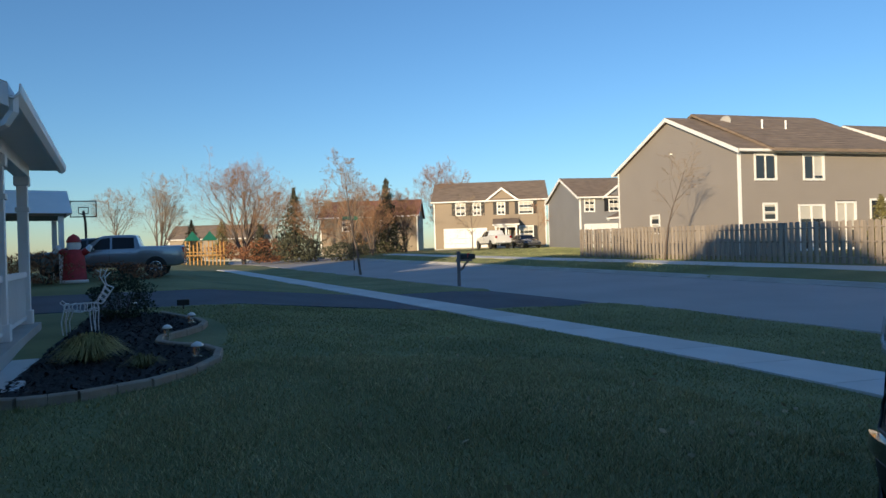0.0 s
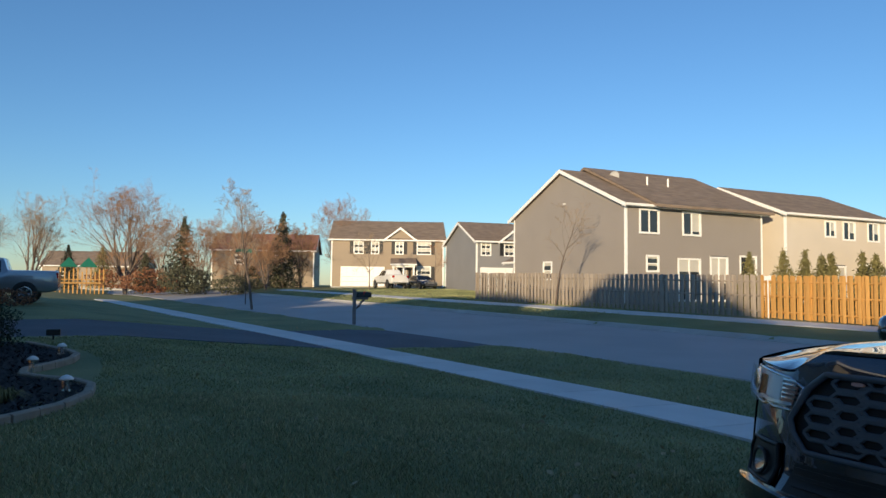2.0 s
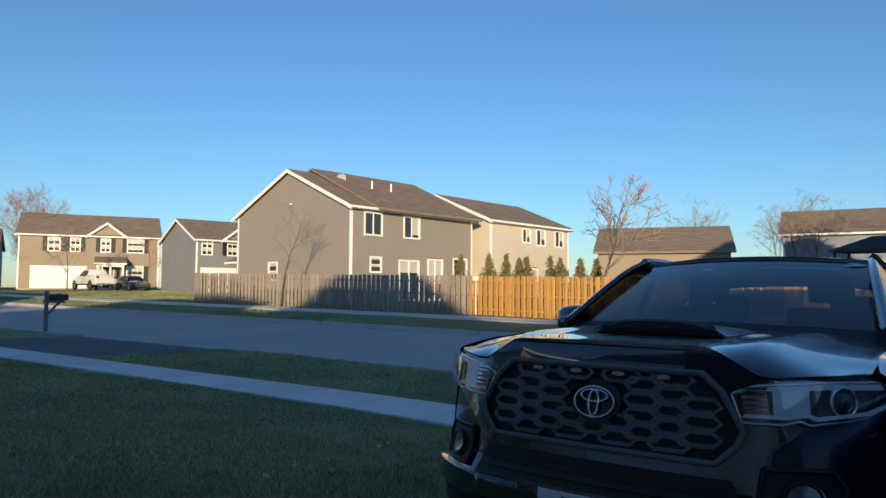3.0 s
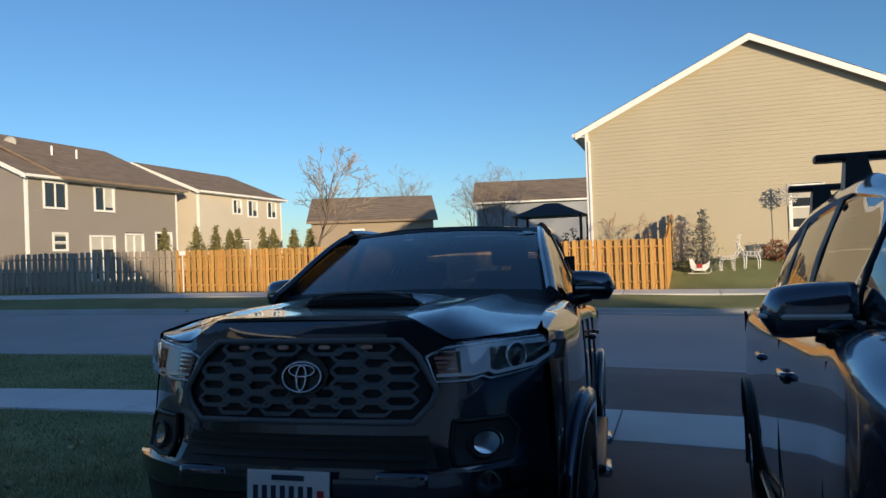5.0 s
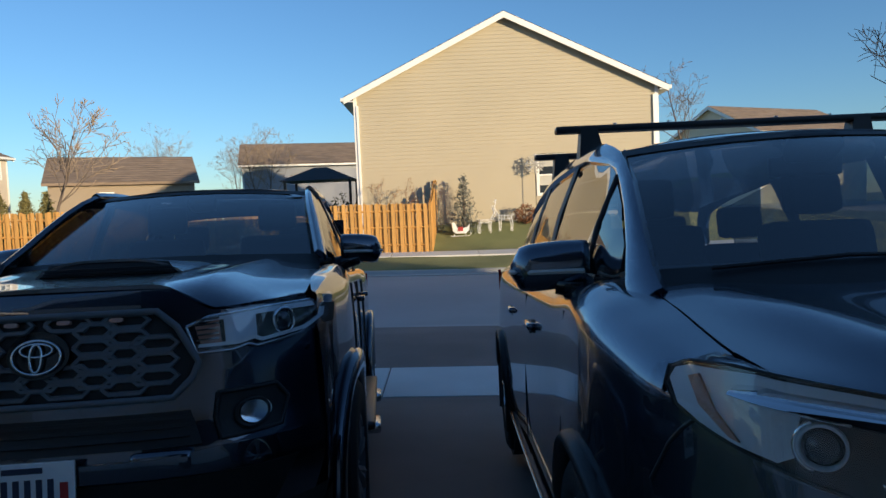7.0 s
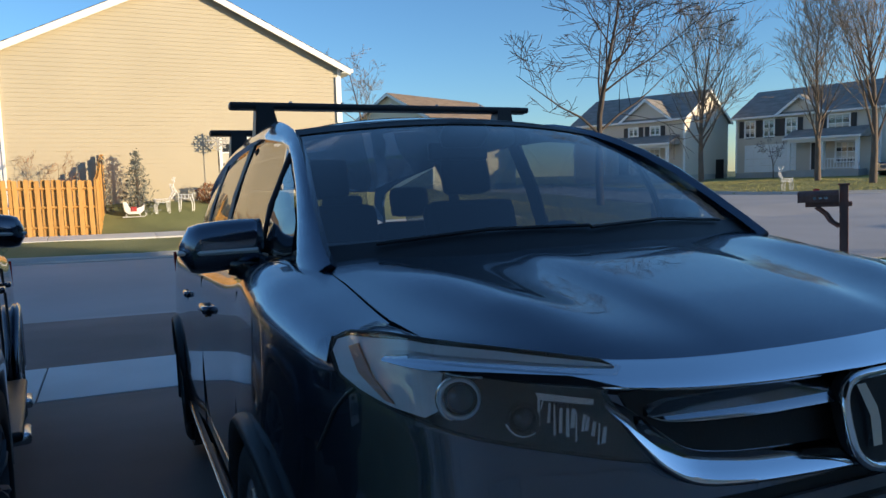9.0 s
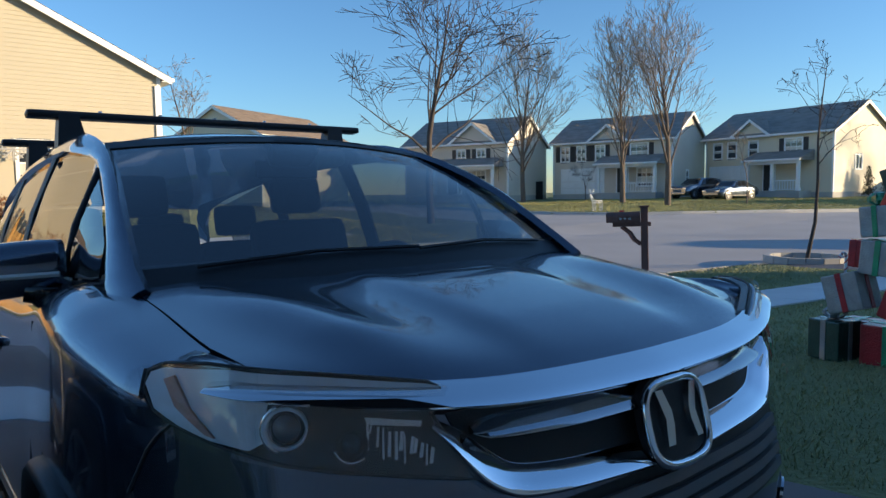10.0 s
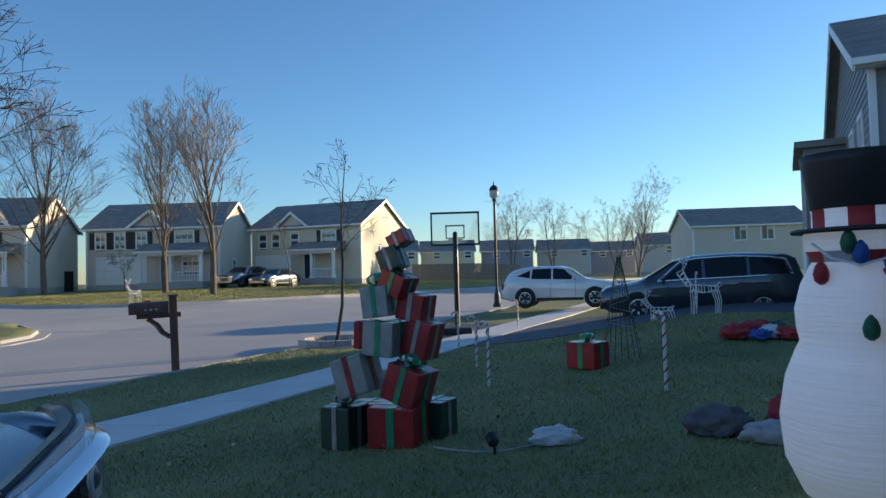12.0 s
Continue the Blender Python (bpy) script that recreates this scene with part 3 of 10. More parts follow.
# houses behind the fences
house(pose(-11.5, 62.0, 0, 0, 0, 13), "blue-grey and cream two-storey house with brown roof", 11.0, 9.0, 0.6, 5.7, 2.0, "x", M["bluegrey"], M["roof"], [("L", 4.0, 4.9, 4.4, 5.4, "hung", 0.6)])
house(pose(-22.6, 50.0, 0, 0, 0, 24), "low brown-roofed house behind the cedar fence", 8.8, 9.0, 0.4, 4.1, 1.9, "x", M["tan"], M["roof"], [("F", 3.0, 3.7, 2.3, 3.4, "hung", 0.3)], trim=False)
house(pose(27.0, 57.0, 0, 0, 0, 25), "cream two-storey house with sunlit brown roof", 12.0, 9.0, 0.9, 6.2, 2.3, "x", M["cream"], M["roof"], [("F", 3, 4.2, 4.3, 5.6, "hung", 0.5)])


def garage_door(parent, o, u, n, u0, u1, z0, z1, mat):
    m = Matrix(((u.x, n.x, 0, o.x), (u.y, n.y, 0, o.y), (0, 0, 1, 0), (0, 0, 0, 1)))
    g = part("garage_door", boxes((u0, u1, -0.05, 0.02, z0, z1), m=m), mat, parent)
    rows, cols = 4, max(4, round((u1 - u0) / 0.62))
    for i in range(rows):
        for j in range(cols):
            a, b = u0 + (u1 - u0) * j / cols, u0 + (u1 - u0) * (j + 1) / cols
            c, d = z0 + (z1 - z0) * i / rows, z0 + (z1 - z0) * (i + 1) / rows
            part("panel", boxes((a + 0.05, b - 0.05, 0.02, 0.035, c + 0.05, d - 0.05), m=m), mat, g)
    part("door_frame", boxes((u0 - 0.12, u0, -0.02, 0.05, z0, z1 + 0.12), (u1, u1 + 0.12, -0.02, 0.05, z0, z1 + 0.12), (u0, u1, -0.02, 0.05, z1, z1 + 0.12), m=m), M["white"], g)


def railing(parent, p, q, z, h=0.85, step=0.13, posts=True, width=0.045):
    """White porch railing from p to q, both on the porch floor at z."""
    p, q = Vector((*p, 0)), Vector((*q, 0))
    d = q - p
    m = Matrix.Translation((p.x, p.y, z)) @ Matrix.Rotation(math.atan2(d.y, d.x), 4, "Z")
    L = d.length
    r = part("railing", boxes((0, L, -0.045, 0.045, h - 0.09, h), (0, L, -0.03, 0.03, 0.09, 0.15), m=m), M["white"], parent)
    for x in np.arange(step, L - 0.02, step):
        part("baluster", boxes((x - width / 2, x + width / 2, -0.02, 0.02, 0.15, h - 0.09), m=m), M["white"], r)
    return r


def street_house(m, label, w, d, base, eave, rise, wall, roof, garage=(0.6, 5.2), porch=(5.6, 11.2), cross=(6.0, 10.5), wins=(), side_wins=(), door_u=6.6):
    """A two-storey house with its garage door, porch and cross gable to the front."""
    ops = [("F", *r) for r in wins] + list(side_wins)
    root = house(m, label, w, d, base, eave, rise, "x", wall, roof, ops)
    o, u, n, _ = face(w, d, "F")
    if garage:
        garage_door(root, o, u, n, garage[0], garage[1], base + 0.05, base + 2.2, M["white"])
    m2 = Matrix(((u.x, n.x, 0, o.x), (u.y, n.y, 0, o.y), (0, 0, 1, 0), (0, 0, 0, 1)))
    # front door
    part("front_door", boxes((door_u, door_u + 0.95, 0.0, 0.05, base + 0.15, base + 2.25), m=m2, bevel=0.01), M["shutter"], root)
    part("door_frame", boxes((door_u - 0.1, door_u, 0.0, 0.06, base + 0.1, base + 2.35), (door_u + 0.95, door_u + 1.05, 0.0, 0.06, base + 0.1, base + 2.35), (door_u, door_u + 0.95, 0.0, 0.06, base + 2.25, base + 2.35), m=m2), M["white"], root)
    if cross:
        c = (cross[0] + cross[1]) / 2 - w / 2
        half = (cross[1] - cross[0]) / 2
        k = rise / (d / 2)
        cr = half * 0.75
        bm = bmesh.new()
        siding(bm, o + u * cross[0] + n * 0.05, u, n, cross[1] - cross[0], eave - 0.25, eave, cr)
        part("gable_wall", bm, wall, root)
        gable_roof(root, cross[1] - cross[0], d * 0.55, eave, cr, "y", roof, cx=c, cy=-d / 2 + d * 0.27 - 0.0, name="cross_roof", over=0.3, gutters=())
    if porch:
        p0, p1, dep = porch[0], porch[1], 1.7
        part("porch_floor", boxes((p0, p1, 0.0, dep, base - 0.6, base + 0.12), m=m2), M["curb"], root)
        bm = bmesh.new()
        z0, z1 = base + 2.62, base + 3.35
        v = [bm.verts.new(m2 @ Vector(c)) for c in ((p0 - 0.2, dep + 0.3, z0), (p1 + 0.2, dep + 0.3, z0), (p1 + 0.2, 0.0, z1), (p0 - 0.2, 0.0, z1), (p0 - 0.2, dep + 0.3, z0 - 0.12), (p1 + 0.2, dep + 0.3, z0 - 0.12), (p1 + 0.2, 0, z0 - 0.12), (p0 - 0.2, 0, z0 - 0.12))]
        for f in ((0, 1, 2, 3), (4, 5, 1, 0), (7, 6, 5, 4), (5, 6, 2, 1), (7, 4, 0, 3)):
            bm.faces.new([v[i] for i in f])
        part("porch_roof", bm, roof, root)
        part("porch_beam", boxes((p0, p1, dep - 0.15, dep + 0.05, z0 - 0.37, z0 - 0.12), (p0 - 0.22, p1 + 0.22, dep + 0.3, dep + 0.36, z0 - 0.14, z0 + 0.02), m=m2), M["white"], root)
        for k in range(3):
            x = p0 + 0.15 + (p1 - p0 - 0.3) * k / 2
            part("porch_column", boxes((x - 0.11, x + 0.11, dep - 0.2, dep + 0.02, base + 0.12, z0 - 0.3), (x - 0.15, x + 0.15, dep - 0.24, dep + 0.06, base + 0.12, base + 0.35), m=m2), M["white"], root)
        a, b = m2 @ Vector((p0 + (p1 - p0) * 0.5, dep - 0.09, 0)), m2 @ Vector((p1 - 0.2, dep - 0.09, 0))
        railing(root, (a.x, a.y), (b.x, b.y), base + 0.12, step=0.22)
    return root


def facing(p, q, depth):
    """The pose of a house whose front runs from p to q, seen from outside left to right, and its width."""
    p, q = Vector((*p, 0)), Vector((*q, 0))
    d = q - p
    a = math.atan2(d.y, d.x)
    c = (p + q) / 2 + Vector((-math.sin(a), math.cos(a), 0)) * (depth / 2)
    return pose(c.x, c.y, 0, 0, 0, math.degrees(a)), d.length


g = 1.2
mt, w = facing((49.1, 43.0), (51.75, 32.3), 8.5)
street_house(mt, "taupe and beige two-storey house with white garage door and porch", w, 9.0, g, 5.9, 2.3, M["greige"], M["roof_grey"], garage=(0.9, 4.9), porch=(5.0, 10.2), cross=(3.6, 7.0),
             wins=[(0.8, 1.6, 4.2, 5.5, "grid", 0.4, True), (2.4, 3.2, 4.2, 5.5, "grid", 0.4, True), (4.2, 5.0, 4.2, 5.5, "grid", 0.4, True), (7.4, 8.9, 4.2, 5.5, "grid", 0.4, True), (8.0, 9.6, g + 0.7, g + 2.2, "grid", 0.6)],
             side_wins=[("R", 3.5, 4.2, g + 0.9, g + 2.0, "hung", 0.2)], door_u=6.2)
mt, w = facing((58.4, 33.0), (57.1, 21.8), 8.5)
street_house(mt, "greige two-storey house with dark shingled porch roof, gable end in sun", w, 9.0, g, 6.0, 2.3, M["cream"], M["roof_grey"], garage=(0.5, 4.0), porch=(5.0, 9.6), cross=(2.8, 6.0),
             wins=[(0.8, 1.6, 4.2, 5.5, "hung", 0.3), (2.2, 3.0, 4.2, 5.5, "hung", 0.3), (4.2, 5.0, 4.2, 5.5, "hung", 0.3), (7.4, 8.8, 4.2, 5.5, "grid", 0.4, True)],
             side_wins=[("R", 3.2, 4.2, 3.0, 4.1, "slider", 0.2)], door_u=5.6)
mt, w = facing((39.4, 52.9), (43.1, 43.0), 8.5)
street_house(mt, "pale grey two-storey house with porch across the side street", w, 9.0, g, 5.9, 2.4, M["greige"], M["roof_grey"], garage=None, porch=(4.0, 10.0), cross=(5.0, 9.4),
             wins=[(5.6, 6.4, 4.0, 5.3, "grid", 0.3, True), (7.6, 8.4, 4.0, 5.3, "grid", 0.3, True), (6.6, 8.4, g + 0.7, g + 2.2, "grid", 0.6)], door_u=4.6)
g = 1.25
mt, w = facing((-77.2, 22.6), (-72.4, 34.6), 10.0)
street_house(mt, "tan two-storey house with dark shutters and white garage door", w, 10.0, g, 6.75, 2.4, M["tan"], M["roof"], garage=(1.2, 6.0), porch=(7.0, 9.6), cross=(6.2, 9.6),
             wins=[(2.6, 3.6, 5.1, 6.45, "grid", 0.5, True), (4.6, 5.4, 5.1, 6.45, "grid", 0.5, True), (7.4, 8.2, 5.1, 6.45, "grid", 0.5, True), (9.9, 11.4, 5.1, 6.45, "grid", 0.6, True), (9.9, 11.4, 1.9, 3.6, "grid", 0.6, True)], door_u=7.6)
mt, w = facing((-57.4, 30.9), (-56.4, 38.9), 9.0)
street_house(mt, "slate-grey two-storey house with white trimmed gables", w, 9.0, 0.9, 5.75, 2.0, M["slate"], M["roof"], garage=(0.5, 3.6), porch=None, cross=(2.4, 6.4),
             wins=[(0.5, 1.4, 4.4, 5.6, "grid", 0.5), (2.9, 4.2, 4.4, 5.7, "grid", 0.5, True)], door_u=4.6)
# far houses on both sides
house(pose(-95, 19, 0, 0, 0, 70), "brick-and-tan house half hidden by bare trees", 13, 9, 1.0, 5.9, 2.2, "x", M["tan"], M["brick"], [("F", 3, 4, 4, 5.2, "hung", 0.4), ("F", 8, 9, 4, 5.2, "hung", 0.4)])
house(pose(-135, -2, 0, 0, 0, 75), "low brown-roofed house beyond the playground", 16, 9, 0.8, 4.3, 2.4, "x", M["tan"], M["roof"], [("F", 3, 4, 2, 3.2, "hung", 0.4)])
house(pose(77.5, -11.5, 0, 0, 0, -82), "pale two-storey house beyond the parked cars", 11, 9.5, 0.6, 5.35, 1.9, "x", M["greige"], M["roof_grey"],
      [("F", 3.9, 5.0, 3.9, 5.2, "slider", 0.3), ("F", 6.4, 7.5, 3.9, 5.2, "slider", 0.3)])
for x, y, rz, wl in ((112, 28, -75, "cream"), (118, 19, -80, "bluegrey"), (124, 10, -80, "greige"), (140, 2, -85, "bluegrey"), (150, -6, -88, "tan"), (106, 36, -70, "cream")):
    house(pose(x, y, 0, 0, 0, rz), "distant pale two-storey house on a far street", 8.5, 8, 0.8, 5.0, 1.8, "x", M[wl], M["roof_grey"], [("F", 2, 3, 3.9, 5.1, "hung", 0.4), ("F", 7, 8, 3.9, 5.1, "hung", 0.4), ("L", 3, 4, 3.9, 5.1, "hung", 0.2)], group="houses far off")
house(pose(128, -9, 0, 0, 0, -85), "distant grey house behind bare trees", 12, 9, 0.8, 5.4, 2.1, "x", M["greige"], M["roof_grey"], [("F", 4, 5, 4, 5.2, "hung", 0.4)])


# ---- own house behind the camera, neighbours ----

# Main block is unseen; its plan and ridge are shaped for the fence shadow.
own = house(pose(6.2, -10.4, 0), "pale sided two-storey house with a garage wing", 11.6, 4.4, 0.05, 6.2, 3.5, "y", M["greige"], M["roof_grey"], [("B", 6.0, 7.2, 3.9, 5.2, "slider", 0.4), ("B", 2.6, 4.2, 3.9, 5.2, "slider", 0.4)])
part("garage_wing", boxes((-9.45, -3.1, 2.24, 9.2, -0.2, 3.3)), M["greige"], own)
gable_roof(own, 6.35, 6.9, 3.3, 1.6, "y", M["roof_grey"], over=0.05, rake=0.05, cx=-6.28, cy=5.75, name="garage_roof")
garage_door(own, Vector((-9.45, 9.2, 0)), Vector((1, 0, 0)), Vector((0, 1, 0)), 0.7, 5.6, 0.0, 2.2, M["white"])
# Unseen wings and roofs added to keep low sun off driveway, lawn and road.
part("side_wing", boxes((5.84, 7.8, -4.0, 4.2, -0.2, 3.4)), M["greige"], own)
gable_roof(own, 2.4, 8.4, 3.4, 3.6, "x", M["roof_grey"], cx=6.95, cy=0.1, name="wing_roof")
part("rear_wing", boxes((-14.4, -5.84, -4.0, 2.2, -0.2, 3.6)), M["greige"], own)
gable_roof(own, 8.4, 6.6, 3.6, 3.0, "x", M["roof_grey"], cx=-10.1, cy=-0.7, name="wing_roof")
right = house(pose(21.45, -11.28, 0, 0, 0, -12), "grey two-storey house with pale trim next door", 11.5, 10.6, 0.2, 5.5, 2.5, "y", M["slate"], M["roof_grey"],
              [("L", 8.0, 8.9, 2.9, 4.4, "hung", 0.2), ("B", 9.0, 9.9, 3.3, 4.7, "hung", 0.3), ("B", 6.6, 7.6, 3.3, 4.7, "hung", 0.3)])
part("garage_wing", boxes((0.6, 5.7, 5.3, 6.4, -0.2, 4.75)), M["slate"], right)
part("garage_roof", boxes((0.4, 5.9, 5.3, 6.65, 4.752, 4.95), bevel=0.02), M["roof_grey"], right)
garage_door(right, Vector((0.6, 6.4, 0)), Vector((1, 0, 0)), Vector((0, 1, 0)), 0.5, 4.6, 0.1, 2.3, M["white"])


# ---- vehicles: tools ----
def paint(name, col, flake=0.0, rough=0.28):
    m = material(name, col, rough, flake, var=0.06, scale=1.2, fine=900, bump=0.0, coat=1.0)
    m.node_tree.nodes["Principled BSDF"].inputs["Coat IOR"].default_value = 1.9
    return m


M["paint_black"] = paint("black_car_paint", (0.060, 0.082, 0.122), 0.85, 0.24)
M["paint_navy"] = paint("midnight_car_paint", (0.030, 0.042, 0.068), 0.85, 0.24)
M["paint_silver"] = paint("silver_car_paint", (0.24, 0.26, 0.29), 0.6)
M["paint_white"] = paint("white_car_paint", (0.78, 0.78, 0.77))
M["paint_blue"] = paint("deep_blue_car_paint", (0.012, 0.017, 0.034), 0.3)
M["glass_car"] = clear("windscreen_glass", (0.86, 0.94, 0.96), thin=0.74, gloss=0.21)
M["glass_tint"] = clear("tinted_side_glass", (0.72, 0.80, 0.82), thin=0.62)
M["lens"] = clear("headlamp_lens", (1, 1, 1), thin=0.95, gloss=0.10)
M["seat"] = material("dark_seat_cloth", (0.012, 0.012, 0.014), 0.8, var=0.25, scale=6, fine=120, bump=0.2)
M["lamp_in"] = material("lamp_reflector", (0.55, 0.57, 0.60), 0.12, 1.0, var=0.1, bump=0)
M["lamp_grey"] = material("lamp_bezel", (0.74, 0.79, 0.86), 0.35, 0.0, var=0.15, fine=160, bump=0.03)
M["led"] = material("white_light_strip", (0.88, 0.90, 0.92), 0.2, var=0.03, bump=0, coat=1.0)
M["gloss_black"] = material("gloss_black_plastic", (0.010, 0.010, 0.012), 0.06, var=0.1, bump=0)
M["glass_privacy"] = clear("privacy_side_glass", (0.72, 0.80, 0.82), thin=0.09)
M["glass_dark"] = clear("dark_side_glass", (0.72, 0.80, 0.82), thin=0.42)
M["lamp_dark"] = material("lamp_housing", (0.020, 0.021, 0.024), 0.22, 0.0, var=0.06, fine=90, bump=0.0)
M["amber"] = material("amber_reflector", (0.62, 0.33, 0.25), 0.25, var=0.15, fine=120, bump=0.3)
M["grille"] = material("charcoal_grille", (0.135, 0.14, 0.15), 0.5, var=0.15, fine=200, bump=0.1)
M["red_lamp"] = material("red_tail_lamp", (0.35, 0.012, 0.010), 0.15, var=0.2, bump=0, coat=1.0)
M["plate"] = material("plate_white", (0.84, 0.85, 0.86), 0.4, var=0.05, bump=0.02)
M["ink"] = material("plate_dark_ink", (0.03, 0.035, 0.07), 0.5, var=0.1, bump=0)
M["ink_red"] = material("plate_red_ink", (0.45, 0.03, 0.03), 0.5, var=0.1, bump=0)


def curve(*pts):
    """A smooth function through the given (place, value) pairs."""
    x = np.array([p[0] for p in pts], float)
    y = np.array([p[1] for p in pts], float)
    sl = np.diff(y) / np.diff(x)
    tan = np.concatenate([[sl[0]], np.where(sl[1:] * sl[:-1] > 0, 2 * sl[1:] * sl[:-1] / (sl[1:] + sl[:-1] + 1e-12), 0), [sl[-1]]])

    def f(v):
        v = np.clip(v, x[0], x[-1])
        i = np.clip(np.searchsorted(x, v) - 1, 0, len(sl) - 1)
        h = x[i + 1] - x[i]
        t = (v - x[i]) / h
        return (2 * t**3 - 3 * t**2 + 1) * y[i] + (t**3 - 2 * t**2 + t) * h * tan[i] + (3 * t**2 - 2 * t**3) * y[i + 1] + (t**3 - t**2) * h * tan[i + 1]
    return f


def panel(name, poly, f, mat, parent, step=0.05, thick=0.0, lift=0.0, out=(0, -1, 0), label="", smooth=True):
    """A plate cut to a flat outline (a, b) and laid on the surface f(a, b)."""
    bm = bmesh.new()
    bm.faces.new([bm.verts.new((a, b, 0)) for a, b in poly])
    for ax in (0, 1):
        lo, hi = min(p[ax] for p in poly), max(p[ax] for p in poly)
        no = Vector((1, 0, 0)) if ax == 0 else Vector((0, 1, 0))
        k = math.floor(lo / step) + 1
        while k * step < hi - 1e-6:
            if k * step > lo + 1e-6:
                bmesh.ops.bisect_plane(bm, geom=bm.verts[:] + bm.edges[:] + bm.faces[:], plane_co=no * (k * step), plane_no=no)
            k += 1
    bmesh.ops.remove_doubles(bm, verts=bm.verts, dist=1e-5)
    bm.verts.index_update()
    out = Vector(out)
    e = 1e-3
    top, low = [], []
    for v in bm.verts:
        a, b = v.co.x, v.co.y
        p = Vector(f(a, b))
        n = (Vector(f(a + e, b)) - Vector(f(a - e, b))).cross(Vector(f(a, b + e)) - Vector(f(a, b - e)))
        n = n.normalized() if n.length > 1e-12 else out.copy()
        if n.dot(out) < 0:
            n = -n
        top.append(p + n * lift)
        low.append(p + n * (lift - thick))
    faces = [[v.index for v in fc.verts] for fc in bm.faces]
    rim = [(ed.verts[0].index, ed.verts[1].index) for ed in bm.edges if ed.is_boundary] if thick else []
    bm.free()
    n = len(top)
    all_faces = list(faces)
    verts = list(top)
    if thick:
        verts += low
        all_faces += [[i + n for i in fc[::-1]] for fc in faces] + [[a, b, b + n, a + n] for a, b in rim]
    bm = bmesh.new()
    vs = [bm.verts.new(v) for v in verts]
    for fc in all_faces:
        try:
            bm.faces.new([vs[i] for i in fc])
        except ValueError:
            pass
    if thick:
        bmesh.ops.recalc_face_normals(bm, faces=bm.faces)
    else:
        bm.normal_update()
        if sum(fc.normal.dot(out) for fc in bm.faces) < 0:
            bmesh.ops.reverse_faces(bm, faces=bm.faces[:])
    ob = part(name, bm, mat, parent, label)
    if smooth:
        me = ob.data
        me.polygons.foreach_set("use_smooth", [True] * len(me.polygons))
        if thick:
            me.set_sharp_from_angle(angle=radians(40))
    return ob


def sheet_grid(name, pts, mat, parent, cutter=None, label="", smooth=True):
    """A surface through a grid of points; faces for which cutter(middle) holds are left out."""
    ny, nx = len(pts), len(pts[0])
    verts = [p for row in pts for p in row]
    faces = []
    for j in range(ny - 1):
        for i in range(nx - 1):
            q = (j * nx + i, j * nx + i + 1, (j + 1) * nx + i + 1, (j + 1) * nx + i)
            if cutter is None or not cutter(sum((Vector(verts[k]) for k in q), Vector()) / 4):
                faces.append(q)
    return part_mesh(name, data_mesh(name, verts, faces), mat, parent, label, smooth)


def wheel(parent, x, y, z, r, width, side, rim_r, spokes=6, rim_mat=None, name="wheel"):
    """A tyre and an alloy rim; side 1 shows its face to +x."""
    m = Matrix.Translation((x, y, z)) @ Matrix.Rotation(radians(90 * side), 4, "Y")
    w = width / 2
    bm = bmesh.new()
    lathe(bm, [(rim_r, -w * 0.9), (rim_r + 0.02, -w), (r - 0.04, -w), (r - 0.01, -w * 0.85), (r, -w * 0.6), (r, w * 0.6), (r - 0.01, w * 0.85), (r - 0.04, w), (rim_r + 0.02, w), (rim_r, w * 0.9)], m, 40, closed=True)
    t = part(name, bm, M["rubber"], parent, "black tyre", smooth=True)
    t.data.set_sharp_from_angle(angle=radians(35))
    bm = bmesh.new()
    lathe(bm, [(rim_r - 0.012, -w * 0.8), (rim_r, w * 0.75), (rim_r + 0.004, w * 0.9), (rim_r - 0.025, w * 0.92), (rim_r - 0.03, w * 0.7), (rim_r - 0.05, -w * 0.8)], m, 40, closed=True)
    for k in range(spokes):
        a = 2 * math.pi * k / spokes
        for d in (-0.16, 0.16):
            p0 = m @ Vector((0.055 * math.cos(a), 0.055 * math.sin(a), w * 0.62))
            p1 = m @ Vector(((rim_r - 0.02) * math.cos(a + d), (rim_r - 0.02) * math.sin(a + d), w * 0.78))
            tube(bm, [p0, (p0 + p1) / 2 + (m.to_3x3() @ Vector((0, 0, 0.012))), p1], [0.026, 0.022, 0.024], 6)
    lathe(bm, [(0.02, w * 0.55), (0.075, w * 0.55), (0.07, w * 0.72), (0.03, w * 0.76)], m, 20)
    part("rim", bm, rim_mat or M["alloy"], t, smooth=False)
    bm = bmesh.new()
    lathe(bm, [(0.03, -w * 0.3), (rim_r - 0.06, -w * 0.3), (rim_r - 0.06, -w * 0.15), (0.03, -w * 0.1)], m, 28)
    part("brake_disc", bm, M["grille"], t)
    return t


def fillet_box(parent, name, size, centre, mat, bevel, rot=(0, 0, 0), label=""):
    bm = bmesh.new()
    box(bm, -size[0] / 2, size[0] / 2, -size[1] / 2, size[1] / 2, -size[2] / 2, size[2] / 2, bevel=bevel)
    bmesh.ops.transform(bm, matrix=pose(*centre, *rot), verts=bm.verts)
    return part(name, bm, mat, parent, label, smooth=True)


def seats(parent, rows, floor_z):
    for x, y, h in rows:
        s = fillet_box(parent, "seat", (0.50, 0.50, 0.16), (x, y, floor_z + 0.28), M["seat"], 0.06)
        fillet_box(s, "seat_back", (0.50, 0.14, h), (x, y + 0.30, floor_z + 0.33 + h / 2), M["seat"], 0.06, (-12, 0, 0))
        fillet_box(s, "headrest", (0.26, 0.10, 0.19), (x, y + 0.37, floor_z + 0.45 + h), M["seat"], 0.045, (-8, 0, 0))


